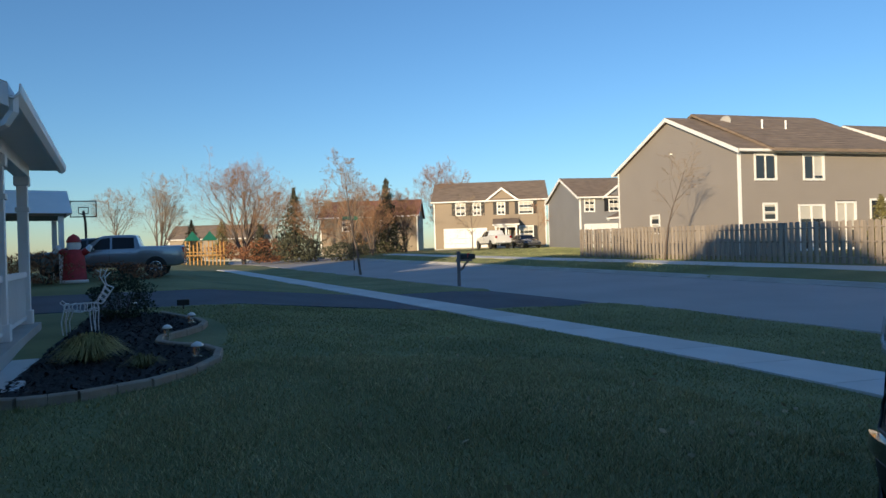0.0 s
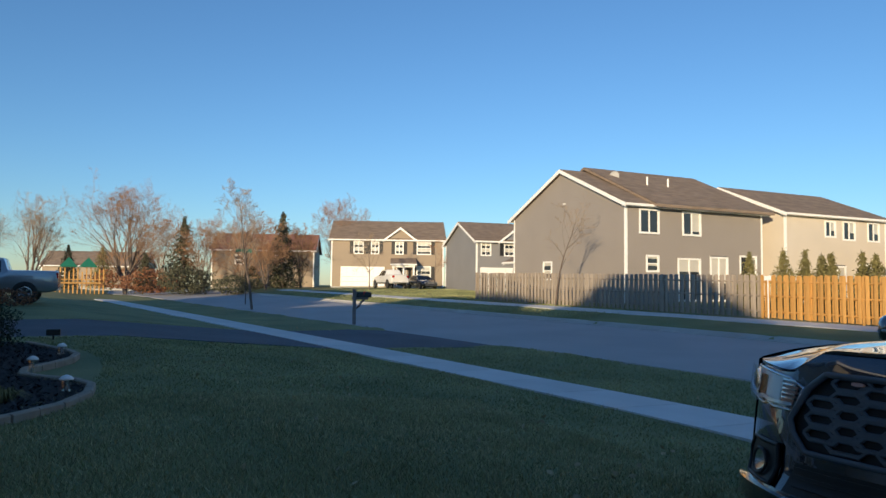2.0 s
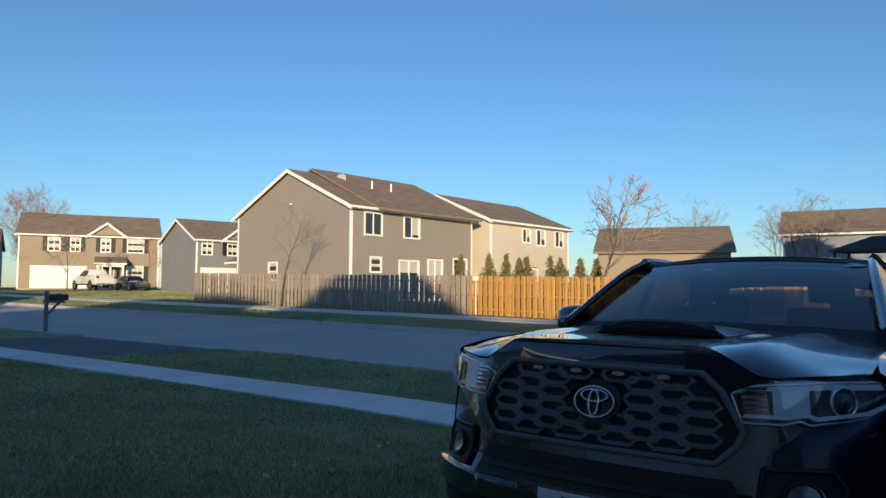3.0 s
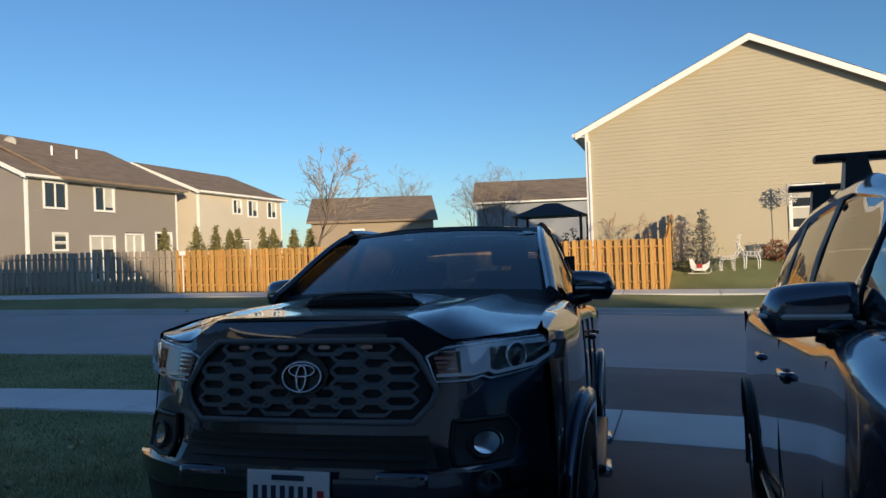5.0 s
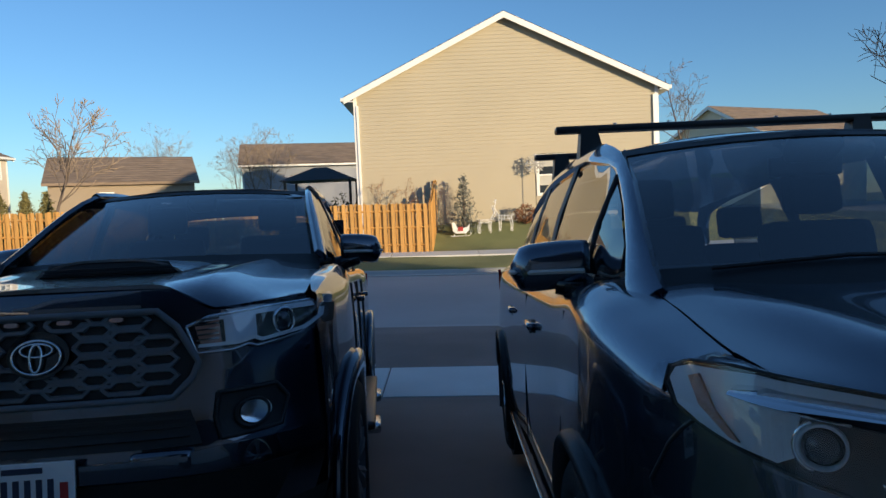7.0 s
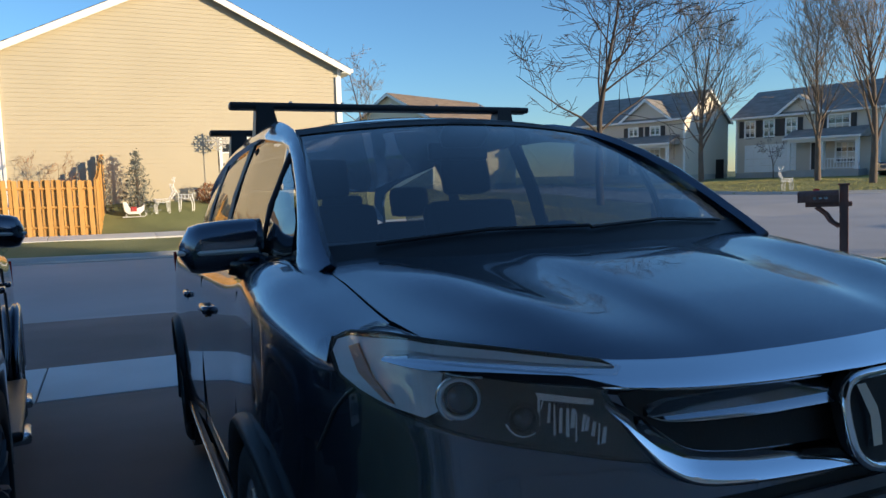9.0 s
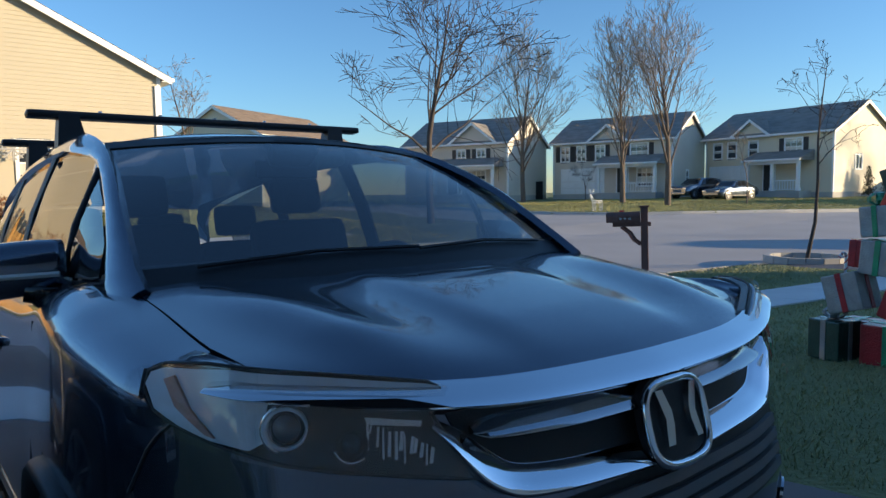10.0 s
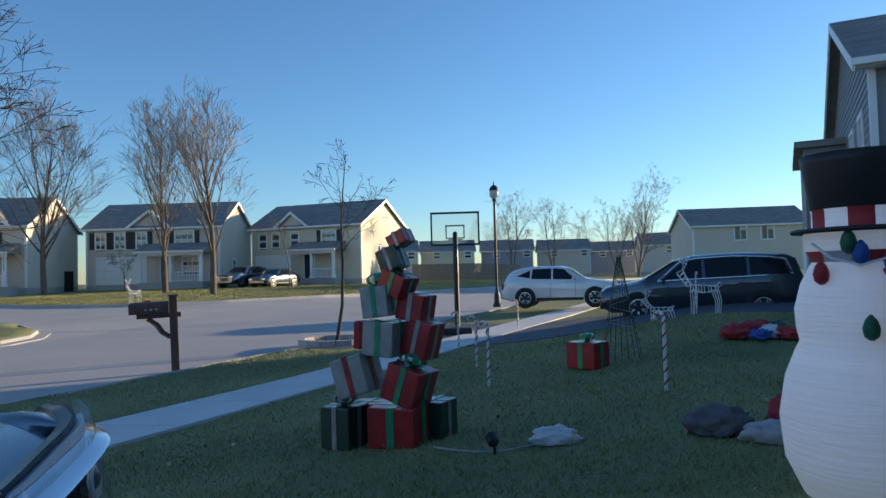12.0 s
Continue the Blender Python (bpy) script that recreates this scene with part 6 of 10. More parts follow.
    for s in (1, -1):
        rows = []
        for y in ys:
            a, b, d = float(xt(y)), float(zt(y)), float(xm(y))
            px_ = curve((0, a), (0.12, a + (d - a) * 0.55), (0.24, d - 0.018), (0.45, d - 0.004), (0.62, d), (0.8, d - 0.004), (1.0, d - 0.045))
            pz = curve((0, b), (0.12, b - 0.018), (0.24, b - 0.085), (0.45, b - 0.32), (0.62, b - 0.52), (0.8, b - 0.70), (1.0, 0.40))
            rows.append([Vector((s * float(px_(t)), y, float(pz(t)))) for t in np.linspace(0, 1, 32)])
        side = sheet_grid("flank", rows, body, car, lambda v: any(math.hypot(v.y - ya, v.z - za) < r - 0.03 for ya, za, r in arches))
        for ya, za, r in arches:
            bm = bmesh.new()
            ring = [Vector((s * (float(xm(ya + (r - 0.02) * math.cos(t))) + 0.012), ya + (r - 0.02) * math.cos(t), max(0.36, za + (r - 0.02) * math.sin(t)))) for t in np.linspace(radians(-10), radians(190), 33)]
            tube(bm, ring, 0.055, 8, flat=0.55)
            part("arch_flare", bm, body, side, smooth=True)
            bm = bmesh.new()
            lathe(bm, [(r - 0.02, -0.30), (r - 0.02, 0.02), (r - 0.05, 0.02), (0.1, -0.26)], Matrix.Translation((s * 0.88, ya, za)) @ Matrix.Rotation(radians(90 * s), 4, "Y"), 32)
            part("wheel_well", bm, M["plastic"], side)
            wheel(car, s * 0.835, ya, 0.40, 0.40, 0.26, s, 0.235, 6, M["grille"])
        for y in (1.46, 2.50, 3.52):
            bm = bmesh.new()
            tube(bm, [(s * (float(xm(y)) + k[2]), y + k[1], k[0]) for k in ((1.22, 0, -0.012), (1.0, 0, 0.0), (0.75, 0.01, 0.002), (0.45, 0.02, -0.02))], 0.006, 5)
            part("door_seam", bm, M["plastic"], side)
        for y in (2.30, 3.30):
            fillet_box(side, "door_handle", (0.05, 0.22, 0.035), (s * 0.935, y, 1.11), body, 0.014)
        st = fillet_box(car, "side_step", (0.14, 1.75, 0.05), (s * 0.93, 2.55, 0.42), M["black_metal"], 0.02)
        for y in (2.0, 3.0):
            fillet_box(st, "step_pad", (0.12, 0.26, 0.06), (s * 0.97, y, 0.36), M["alloy"], 0.02)
        side_mirror(car, s, 0.85, 1.08, 1.78, 1.425, 0.165, body, M["blind"])
        rail = curve((1.36, 1.375), (1.7, 1.585), (2.0, 1.735), (2.22, 1.80), (2.8, 1.84), (3.3, 1.80), (3.5, 1.70), (3.62, 1.33))
        rx = curve((1.36, 0.775), (1.7, 0.715), (2.0, 0.672), (2.22, 0.652), (2.8, 0.645), (3.3, 0.65), (3.5, 0.67), (3.62, 0.76))
        ribbon("a_pillar", [(s * float(rx(y)), y, float(rail(y))) for y in (1.34, 1.5, 1.7, 1.85, 2.0, 2.15, 2.25)], 0.036, body, car, 0.028, (s * 0.75, -0.45, 0.5))
        ribbon("roof_rail", [(s * (float(rx(y)) + 0.012), y, float(rail(y))) for y in np.linspace(2.18, 3.6, 18)], 0.05, body, car, 0.04, (s * 0.75, 0, 0.65))

        def glass(a, b, s=s):
            t = min(1.05, max(0, (b - 1.29) / max(0.05, float(rail(a)) - 1.29)))
            return Vector((s * (float(xt(a)) + 0.03 + (float(rx(a)) + 0.015 - float(xt(a)) - 0.03) * t + 0.015 * math.sin(math.pi * min(1, t))), a, b))
        for q in ([(1.40, 1.31), (2.44, 1.31), (2.44, 1.81), (2.22, 1.79), (1.98, 1.718), (1.70, 1.572), (1.46, 1.42)], [(2.56, 1.31), (3.36, 1.32), (3.36, 1.775), (2.56, 1.82)]):
            g = panel("side_window", q, glass, M["glass_privacy"], car, 0.08, 0.0, 0.0, (s, 0, 0))
            g.visible_shadow = False
        for y, hw in ((2.50, 0.055), (3.44, 0.07)):
            ribbon("b_pillar", [glass(y, 1.28 + k * (float(rail(y)) - 1.28)) for k in (0, 0.5, 1.0)], hw, M["plastic"], car, 0.02, (s, 0, 0.2))
        panel("tail_lamp", [(5.12, 1.27), (5.37, 1.27), (5.37, 0.92), (5.18, 0.92)], lambda a, b, s=s: Vector((s * (float(xm(a)) - 0.004), a, b)), M["red_lamp"], car, 0.06, 0.02, 0.012, (s, 0, 0))
        part("bed_wall", boxes((min(s * 0.80, s * 0.72), max(s * 0.80, s * 0.72), 3.65, 5.33, 0.7, 1.315)), M["plastic"], car)
    rz = curve((2.18, 1.835), (2.5, 1.872), (2.9, 1.885), (3.3, 1.86), (3.55, 1.80))
    panel("roof", [(-0.65, 2.24), (-0.35, 2.19), (0, 2.17), (0.35, 2.19), (0.65, 2.24), (0.655, 3.45), (0.6, 3.52), (-0.6, 3.52), (-0.655, 3.45)], lambda x, y: Vector((x, y, float(rz(y)) - 0.05 * (abs(x) / 0.65) ** 2.6)), body, car, 0.08, 0.03, 0.0, (0, 0, 1))

    def screen(u, v):
        yb, zb = 1.40 - 0.10 * (1 - u * u), 1.365 + 0.015 * (1 - u * u)
        yt, zt2 = 2.23 - 0.05 * (1 - u * u), 1.795 + 0.03 * (1 - u * u)
        return Vector((u * (0.755 + (0.645 - 0.755) * v), yb + (yt - yb) * v - 0.012 * math.sin(math.pi * v), zb + (zt2 - zb) * v + 0.02 * math.sin(math.pi * v)))
    ws = panel("windscreen", [(-1, 0), (1, 0), (1, 1), (-1, 1)], screen, M["glass_car"], car, 0.1, 0.0, 0.0, (0, -0.6, 0.8), "raked windscreen with a small corner sticker")
    ws.visible_shadow = False
    panel("screen_band", [(-1, 0.94), (1, 0.94), (1, 1.02), (-1, 1.02)], screen, M["plastic"], ws, 0.1, 0.004, 0.004, (0, -0.6, 0.8))
    panel("cowl", [(-1, -0.12), (1, -0.12), (1, 0.03), (-1, 0.03)], screen, M["plastic"], ws, 0.1, 0.012, 0.003, (0, -0.6, 0.8))
    panel("sticker", [(0.76, 0.86), (0.88, 0.87), (0.95, 0.91), (0.86, 0.93), (0.80, 0.92), (0.84, 0.895)], screen, M["blind"], ws, 0.05, 0.0, 0.006, (0, -0.6, 0.8), "pale corner sticker")
    fillet_box(ws, "sensor_box", (0.16, 0.10, 0.07), (0.0, 2.14, 1.745), M["plastic"], 0.02, (-25, 0, 0))
    part("cabin_floor", boxes((-0.78, 0.78, 1.3, 3.55, 0.55, 0.66)), M["plastic"], car)
    fillet_box(car, "dashboard", (1.5, 0.5, 0.3), (0, 1.62, 1.20), M["plastic"], 0.08)
    bm = bmesh.new()
    tube(bm, [Vector((0.36 + 0.18 * math.cos(k), 1.92 - 0.06 * math.sin(k), 1.22 + 0.17 * math.sin(k))) for k in np.linspace(0, 2 * math.pi, 25)], 0.016, 8, caps=False)
    part("steering_wheel", bm, M["plastic"], car, smooth=True)
    seats(car, [(-0.37, 2.30, 0.58), (0.37, 2.30, 0.58), (-0.40, 3.02, 0.5), (0.40, 3.02, 0.5)], 0.66)
    part("cab_back", boxes((-0.78, 0.78, 3.55, 3.62, 0.5, 1.32), (-0.78, -0.58, 3.52, 3.58, 1.3, 1.72), (0.58, 0.78, 3.52, 3.58, 1.3, 1.72)), body, car)
    g = part("rear_window", boxes((-0.58, 0.58, 3.55, 3.555, 1.32, 1.76)), M["glass_tint"], car)
    g.visible_shadow = False
    part("bed_floor", boxes((-0.74, 0.74, 3.65, 5.33, 0.72, 0.78)), M["plastic"], car)
    part("tailgate", boxes((-0.80, 0.80, 5.30, 5.36, 0.72, 1.31), bevel=0.02), body, car)
    part("rear_bumper", boxes((-0.88, 0.88, 5.34, 5.46, 0.52, 0.70), bevel=0.03), M["plastic"], car)
    part("chassis", boxes((-0.70, 0.70, 0.5, 5.2, 0.42, 0.56)), M["plastic"], car)
    part("engine_bay", boxes((-0.72, 0.72, 0.42, 1.35, 0.5, 1.08)), M["plastic"], car)
    # the nose draws in a little ahead of the front wheels
    for ob in car.children_recursive:
        if ob.type != "MESH" or ob.data.users > 1 or ob.matrix_basis != Matrix.Identity(4):
            continue
        for v in ob.data.vertices:
            f = min(1.0, max(0.0, (1.25 - v.co.y) / 0.75))
            v.co.x *= 1 - 0.032 * f * f * (3 - 2 * f)
    return car


black_pickup(pose(-1.29, 2.08, -0.06, -5, 0, 5))


# ---- trees and plants ----
def gz(x, y):
    return float(ground_z(x, y))


def bare_tree(x, y, h, spread, r, seed, label, bark="bark", twig="twig", fork=0.25, up=0.75, levels=4, kids=(9, 7, 6, 5), thin=1.0, leaders=1, category="tree", group="", wander=0.10, zbase=None, tip=0.006, reach=1.0):
    """A leafless tree: trunk and limbs in one part, twigs in another. up: how steeply limbs climb."""
    rnd = random.Random(seed)
    root = thing("tree" if category == "tree" else "shrub", pose(x, y, (gz(x, y) if zbase is None else zbase) - 0.06), label, category, group)
    wood, fine = ([], []), ([], [])

    def tubes(store, pts, rs, sides):
        V, Fc = store
        side = None
        base = len(V)
        for i, p in enumerate(pts):
            d = (pts[min(i + 1, len(pts) - 1)] - pts[max(i - 1, 0)]).normalized()
            ref = side if side is not None else (Vector((0, 0, 1)) if abs(d.z) < 0.9 else Vector((1, 0, 0))).cross(d)
            side = (ref - d * ref.dot(d)).normalized()
            o = d.cross(side)
            for k in range(sides):
                a = 2 * math.pi * k / sides
                V.append(p + rs[i] * (math.cos(a) * side + math.sin(a) * o))
        for i in range(len(pts) - 1):
            for k in range(sides):
                a, b = base + i * sides + k, base + i * sides + (k + 1) % sides
                Fc.append((a, b, b + sides, a + sides))

    def grow(p, d, length, r0, level):
        n = max(3, int(5 - level * 0.5))
        pts, rs = [p.copy()], [r0]
        q, dd = p.copy(), d.copy()
        for i in range(n):
            j = Vector((rnd.gauss(0, 1), rnd.gauss(0, 1), rnd.gauss(0, 1))) * wander * (1 + level * 0.35)
            dd = (dd + j + Vector((0, 0, 0.10 * up))).normalized()
            q = q + dd * (length / n)
            pts.append(q.copy())
            rs.append(max(tip, r0 * (1 - 0.85 * (i + 1) / n)))
        tubes(wood if level <= 1 else fine, pts, rs, 7 if level == 0 else (5 if level == 1 else 3))
        if level >= levels:
            return
        for i in range(kids[level]):
            t = rnd.uniform(fork if level == 0 else 0.25, 1.0)
            k = min(n - 1, int(t * n))
            f = t * n - k
            c = pts[k].lerp(pts[k + 1], f)
            rc = rs[k] + (rs[k + 1] - rs[k]) * f
            ax = (pts[k + 1] - pts[k]).normalized()
            az = rnd.uniform(0, 2 * math.pi) if level else (i * 2.4 + rnd.uniform(-0.4, 0.4))
            ref = Vector((math.cos(az), math.sin(az), 0))
            out = (ref - ax * ref.dot(ax)).normalized()
            ang = radians(rnd.uniform(28, 52) * (1.25 - 0.55 * up) + level * 3)
            nd = ax * math.cos(ang) + out * math.sin(ang)
            if level == 0:
                ln = spread * (1.15 - 0.55 * (t - fork) / (1 - fork)) * rnd.uniform(0.8, 1.15) / max(0.45, math.sin(ang) + 0.15)
            else:
                ln = reach * length * rnd.uniform(0.35, 0.6) * (1.15 - 0.5 * t)
            grow(c, nd, ln, min(rc * 0.72, max(tip, rc * 0.5 * thin)), level + 1)
    for k in range(leaders):
        d = Vector((0, 0, 1)) if leaders == 1 else Vector((0.28 * math.cos(k * 2.2 + seed), 0.28 * math.sin(k * 2.2 + seed), 1)).normalized()
        grow(Vector((0, 0, 0)), d, h, r, 0)
    part_mesh("trunk", data_mesh("trunk", *wood), M[bark], root, smooth=True)
    part_mesh("crown", data_mesh("crown", *fine), M[twig], root, "bare twigs", kind="stuff")
    return root


def leaf_cloud(name, points, size, mat, parent, seed=0, label="", flat=0.4):
    """Many small leaf-like blades at the points, turned anyhow."""
    rnd = np.random.default_rng(seed)
    P = np.array(points, float)
    n = len(P)
    d = rnd.normal(size=(n, 3))
    d /= np.linalg.norm(d, axis=1)[:, None]
    e = np.cross(d, rnd.normal(size=(n, 3)))
    e /= np.linalg.norm(e, axis=1)[:, None] + 1e-9
    s = size * rnd.uniform(0.6, 1.4, (n, 1))
    V = np.stack([P - d * s, P + e * s * flat, P + d * s, P - e * s * flat], 1).reshape(-1, 3)
    return part_mesh(name, data_mesh(name, V.tolist(), [(4 * i, 4 * i + 1, 4 * i + 2, 4 * i + 3) for i in range(n)]), mat, parent, label, kind="stuff")


def conifer(x, y, h, r, seed, label, mat, zbase=None, n=2600, category="tree", size=None, group=""):
    root = thing("conifer", pose(x, y, (gz(x, y) if zbase is None else zbase) - 0.05), label, category, group)
    bm = bmesh.new()
    tube(bm, [(0, 0, 0), (0, 0, h * 0.5), (0, 0, h * 0.97)], [r * 0.10, r * 0.06, 0.01], 7)
    part("trunk", bm, M["bark"], root)
    rnd = np.random.default_rng(seed)
    pts = []
    tiers = int(9 + h * 1.6)
    for i in range(tiers):
        t = (i + rnd.uniform(0, 0.6)) / tiers
        rad = r * (1 - t) ** 0.85 * rnd.uniform(0.8, 1.1) + 0.03
        arms = 8
        for k in range(arms):
            a = 2 * math.pi * (k + rnd.uniform(0, 0.8)) / arms + i * 0.7
            reach = rad * rnd.uniform(0.72, 1.1)
            m = max(4, int(n / (tiers * arms) * (0.4 + 1.2 * (1 - t))))
            u = rnd.uniform(0.1, 1, m) ** 0.7
            w = 0.13 * reach + 0.03
            pts.append(np.stack([np.cos(a) * reach * u + rnd.normal(0, w, m), np.sin(a) * reach * u + rnd.normal(0, w, m), h * (0.05 + 0.93 * t) - 0.18 * reach * u + rnd.normal(0, 0.45 * h / tiers, m)], 1))
    leaf_cloud("crown", np.concatenate(pts), size or (0.045 + 0.022 * h), mat, root, seed, "layered needle branches", 0.28)
    return root


def bush(x, y, h, r, seed, label, mat, n=1800, size=0.035, name="bush", zbase=None, stems=True, group=""):
    root = thing(name, pose(x, y, (gz(x, y) if zbase is None else zbase) - 0.03), label, "shrub", group)
    rnd = np.random.default_rng(seed)
    c = rnd.normal(size=(n, 3))
    c /= np.linalg.norm(c, axis=1)[:, None]
    q = c * (rnd.uniform(0.35, 1, (n, 1)) ** 0.4)
    bumpy = 1 + 0.16 * np.sin(c[:, :1] * 5 + seed) * np.sin(c[:, 1:2] * 6) + 0.12 * np.sin(c[:, 2:3] * 9 + seed)
    q = q * bumpy * np.array([[r, r, h * 0.55]]) + np.array([[0, 0, h * 0.5]])
    q = q[q[:, 2] > 0.02]
    leaf_cloud("foliage", q, size, mat, root, seed)
    if stems:
        for k in range(7):
            a = k * 0.9
            bm = bmesh.new()
            tube(bm, [(0.03 * math.cos(a), 0.03 * math.sin(a), 0), (r * 0.35 * math.cos(a), r * 0.35 * math.sin(a), h * 0.4), (r * 0.6 * math.cos(a), r * 0.6 * math.sin(a), h * 0.8)], [0.015, 0.01, 0.004], 5)
            part("stem", bm, M["bark_dark"], root)
    return root


# across the street, left to right
bare_tree(-33.0, 22.9, 5.0, 1.5, 0.06, 3, "young bare street tree in front of the weathered fence", fork=0.35, up=0.6, kids=(14, 5, 3, 2), twig="twig_pale", tip=0.0045)
bare_tree(-15.25, 27.0, 5.5, 1.75, 0.085, 8, "small bare tree with spreading limbs behind the cedar fence", fork=0.40, up=0.55, kids=(12, 7, 5, 3), twig="twig_pale", wander=0.10, levels=3, tip=0.011)
bare_tree(-43.2, 7.7, 7.0, 1.7, 0.085, 5, "slim bare street tree on the parkway", bark="bark", twig="twig_pale", fork=0.28, up=0.7, kids=(20, 6, 5, 3))
bare_tree(-88, 1.3, 8.4, 4.4, 0.24, 11, "broad bare tree in low sunlight", twig="twig", fork=0.15, up=0.75, kids=(16, 8, 6, 4), leaders=3)
bare_tree(-96, -14, 7.4, 3.5, 0.13, 12, "pale bare tree far off", twig="twig_pale", fork=0.2, up=0.6, kids=(12, 7, 5, 3), leaders=2)
bare_tree(-94, -8.8, 7.6, 3.2, 0.16, 13, "pale many-stemmed bare tree far off", twig="twig_pale", fork=0.15, up=0.9, kids=(10, 7, 5, 4), leaders=4)
bare_tree(-83, 25.8, 8.1, 3.0, 0.16, 14, "tall bare tree glowing in low sun before a tan house", twig="twig", fork=0.18, up=0.9, kids=(14, 8, 6, 4), leaders=3)
bare_tree(-66, 23.3, 5.0, 1.7, 0.07, 15, "small bare tree on a front lawn", twig="twig_pale", fork=0.3, up=0.6, kids=(12, 6, 4, 3))
bare_tree(-67, 31.0, 4.2, 1.5, 0.06, 16, "small bare tree before a house", twig="twig", fork=0.3, up=0.6, kids=(10, 6, 4, 3))
for i, (tx, ty, th, ts) in enumerate(((-84, 5.2, 6.9, 2.8), (-80, 9.0, 6.2, 2.6), (-76, 12.6, 6.3, 2.6), (-77, 19.0, 5.8, 2.1), (-72, 14.2, 5.8, 2.2))):
    bare_tree(tx, ty, th, ts, 0.10, 30 + i, "reddish bare tree in low sun", twig="twig", fork=0.1, up=0.7, kids=(12, 8, 6, 4), leaders=3, group="reddish bare trees")
conifer(-81, 6.9, 8.2, 2.7, 21, "tall dark spruce among bare trees", M["needle"], zbase=0.6)
conifer(-77, 16.9, 9.0, 2.9, 22, "tall dark spruce among bare trees", M["needle"], zbase=0.6)
conifer(-79, 3.0, 4.2, 1.7, 23, "low dark spruce by the street", M["needle"], zbase=0.5)
conifer(-76, 13.5, 3.0, 2.2, 24, "low dark spruce by the street", M["needle"], zbase=0.5)
conifer(-104, -5.5, 5.8, 2.0, 25, "spruce beyond the playground", M["needle"], zbase=0.6)
conifer(-112, -1.5, 6.2, 2.6, 26, "spruce beyond the playground", M["arbor"], zbase=0.6)
bush(-72, 6.5, 2.6, 2.6, 41, "dark evergreen hedge by the street", M["needle"], 2500, 0.14, zbase=0.4)
bush(-69, 10.5, 1.8, 2.0, 42, "dark evergreen hedge by the street", M["needle"], 1800, 0.12, zbase=0.4)
bush(-77, 3.5, 2.3, 3.2, 43, "russet hedge by the playground", M["russet"], 2600, 0.12, zbase=0.4)
bush(-95, 2.0, 2.5, 5.0, 44, "russet hedge by the playground", M["russet"], 3000, 0.14, zbase=0.6)
for i, (ax, top) in enumerate(((-24.8, 3.0), (-23.0, 3.05), (-21.7, 3.0), (-21.0, 2.8), (-20.4, 2.9), (-19.1, 2.85), (-18.4, 2.75), (-17.4, 2.8), (-16.4, 2.7))):
    conifer(ax, 29.0 + 0.2 * (i % 2), top - 0.0, 0.85, 60 + i, "olive-green arborvitae behind the fence", M["arbor"], n=4200, size=0.08, group="arborvitae row", category="shrub")
conifer(0.95, 27.3, 2.25, 0.72, 71, "young blue spruce by the beige wall", M["needle_blue"], n=1500, size=0.065)
conifer(-0.15, 27.3, 2.1, 0.35, 72, "slim young conifer by the fence end", M["needle_blue"], n=500, size=0.05)
bare_tree(-1.9, 27.2, 2.3, 0.9, 0.02, 73, "bare shrub behind the cedar fence", twig="twig", fork=0.05, up=0.5, kids=(7, 5, 4, 3), leaders=3, levels=3, category="shrub", tip=0.004)
bush(3.4, 27.4, 0.75, 0.45, 74, "dry russet flower bed by the wall", M["russet"], 700, 0.05)
bush(4.6, 27.4, 0.65, 0.5, 75, "dry purple-brown plants by the wall", M["russet"], 700, 0.05)
bare_tree(11.2, 30.4, 6.2, 1.9, 0.08, 76, "bare tree beside the beige house", twig="twig_pale", fork=0.3, up=0.5, kids=(9, 5, 4, 3))
bare_tree(-13.5, 54, 6.8, 2.2, 0.1, 77, "bare tree behind a roof", twig="twig_pale", fork=0.2, kids=(9, 7, 5, 3), leaders=2)
bare_tree(-30, 74, 8.0, 3.2, 0.13, 78, "bare trees beyond the roofs", twig="twig_pale", fork=0.2, kids=(10, 7, 5, 3), leaders=2)
bare_tree(-22, 78, 7.6, 3.0, 0.13, 79, "bare trees beyond the roofs", twig="twig_pale", fork=0.2, kids=(10, 7, 5, 3), leaders=2)
# round the side street
bare_tree(19.5, 24.5, 9.9, 4.6, 0.18, 85, "dark spreading bare tree at the street corner", bark="bark_dark", twig="bark_dark", fork=0.13, up=0.38, kids=(14, 6, 4, 3), wander=0.075, leaders=1, tip=0.013, reach=1.25)
bare_tree(39.7, 25.2, 9.3, 2.8, 0.22, 86, "tall upright bare tree on the far lawn", twig="twig_pale", fork=0.16, up=1.0, kids=(26, 6, 4, 2), leaders=1, tip=0.009, reach=1.3, wander=0.055, zbase=0.55)
bare_tree(38.2, 27.6, 9.0, 2.5, 0.19, 87, "tall upright bare tree on the far lawn", twig="twig_pale", fork=0.18, up=1.0, kids=(25, 6, 4, 2), leaders=1, tip=0.009, reach=1.3, wander=0.055, zbase=0.75)
bare_tree(33.8, 32.4, 8.6, 2.6, 0.18, 88, "tall upright bare tree on the far lawn", twig="twig_pale", fork=0.2, up=1.0, kids=(25, 6, 4, 2), leaders=1, tip=0.009, reach=1.3, wander=0.055, zbase=0.85)
bare_tree(44.6, 22.4, 4.6, 0.9, 0.05, 89, "thin young tree on the far lawn", twig="twig_pale", fork=0.35, up=0.8, kids=(10, 5, 3, 2), zbase=0.5)
bare_tree(45.5, 36.5, 3.0, 1.1, 0.05, 90, "small bare tree before a garage", twig="bark_dark", fork=0.25, up=0.5, kids=(9, 5, 4, 3))
conifer(60.5, 20.6, 2.3, 0.55, 91, "narrow evergreen by a sunlit gable", M["needle"], n=900, zbase=1.0)
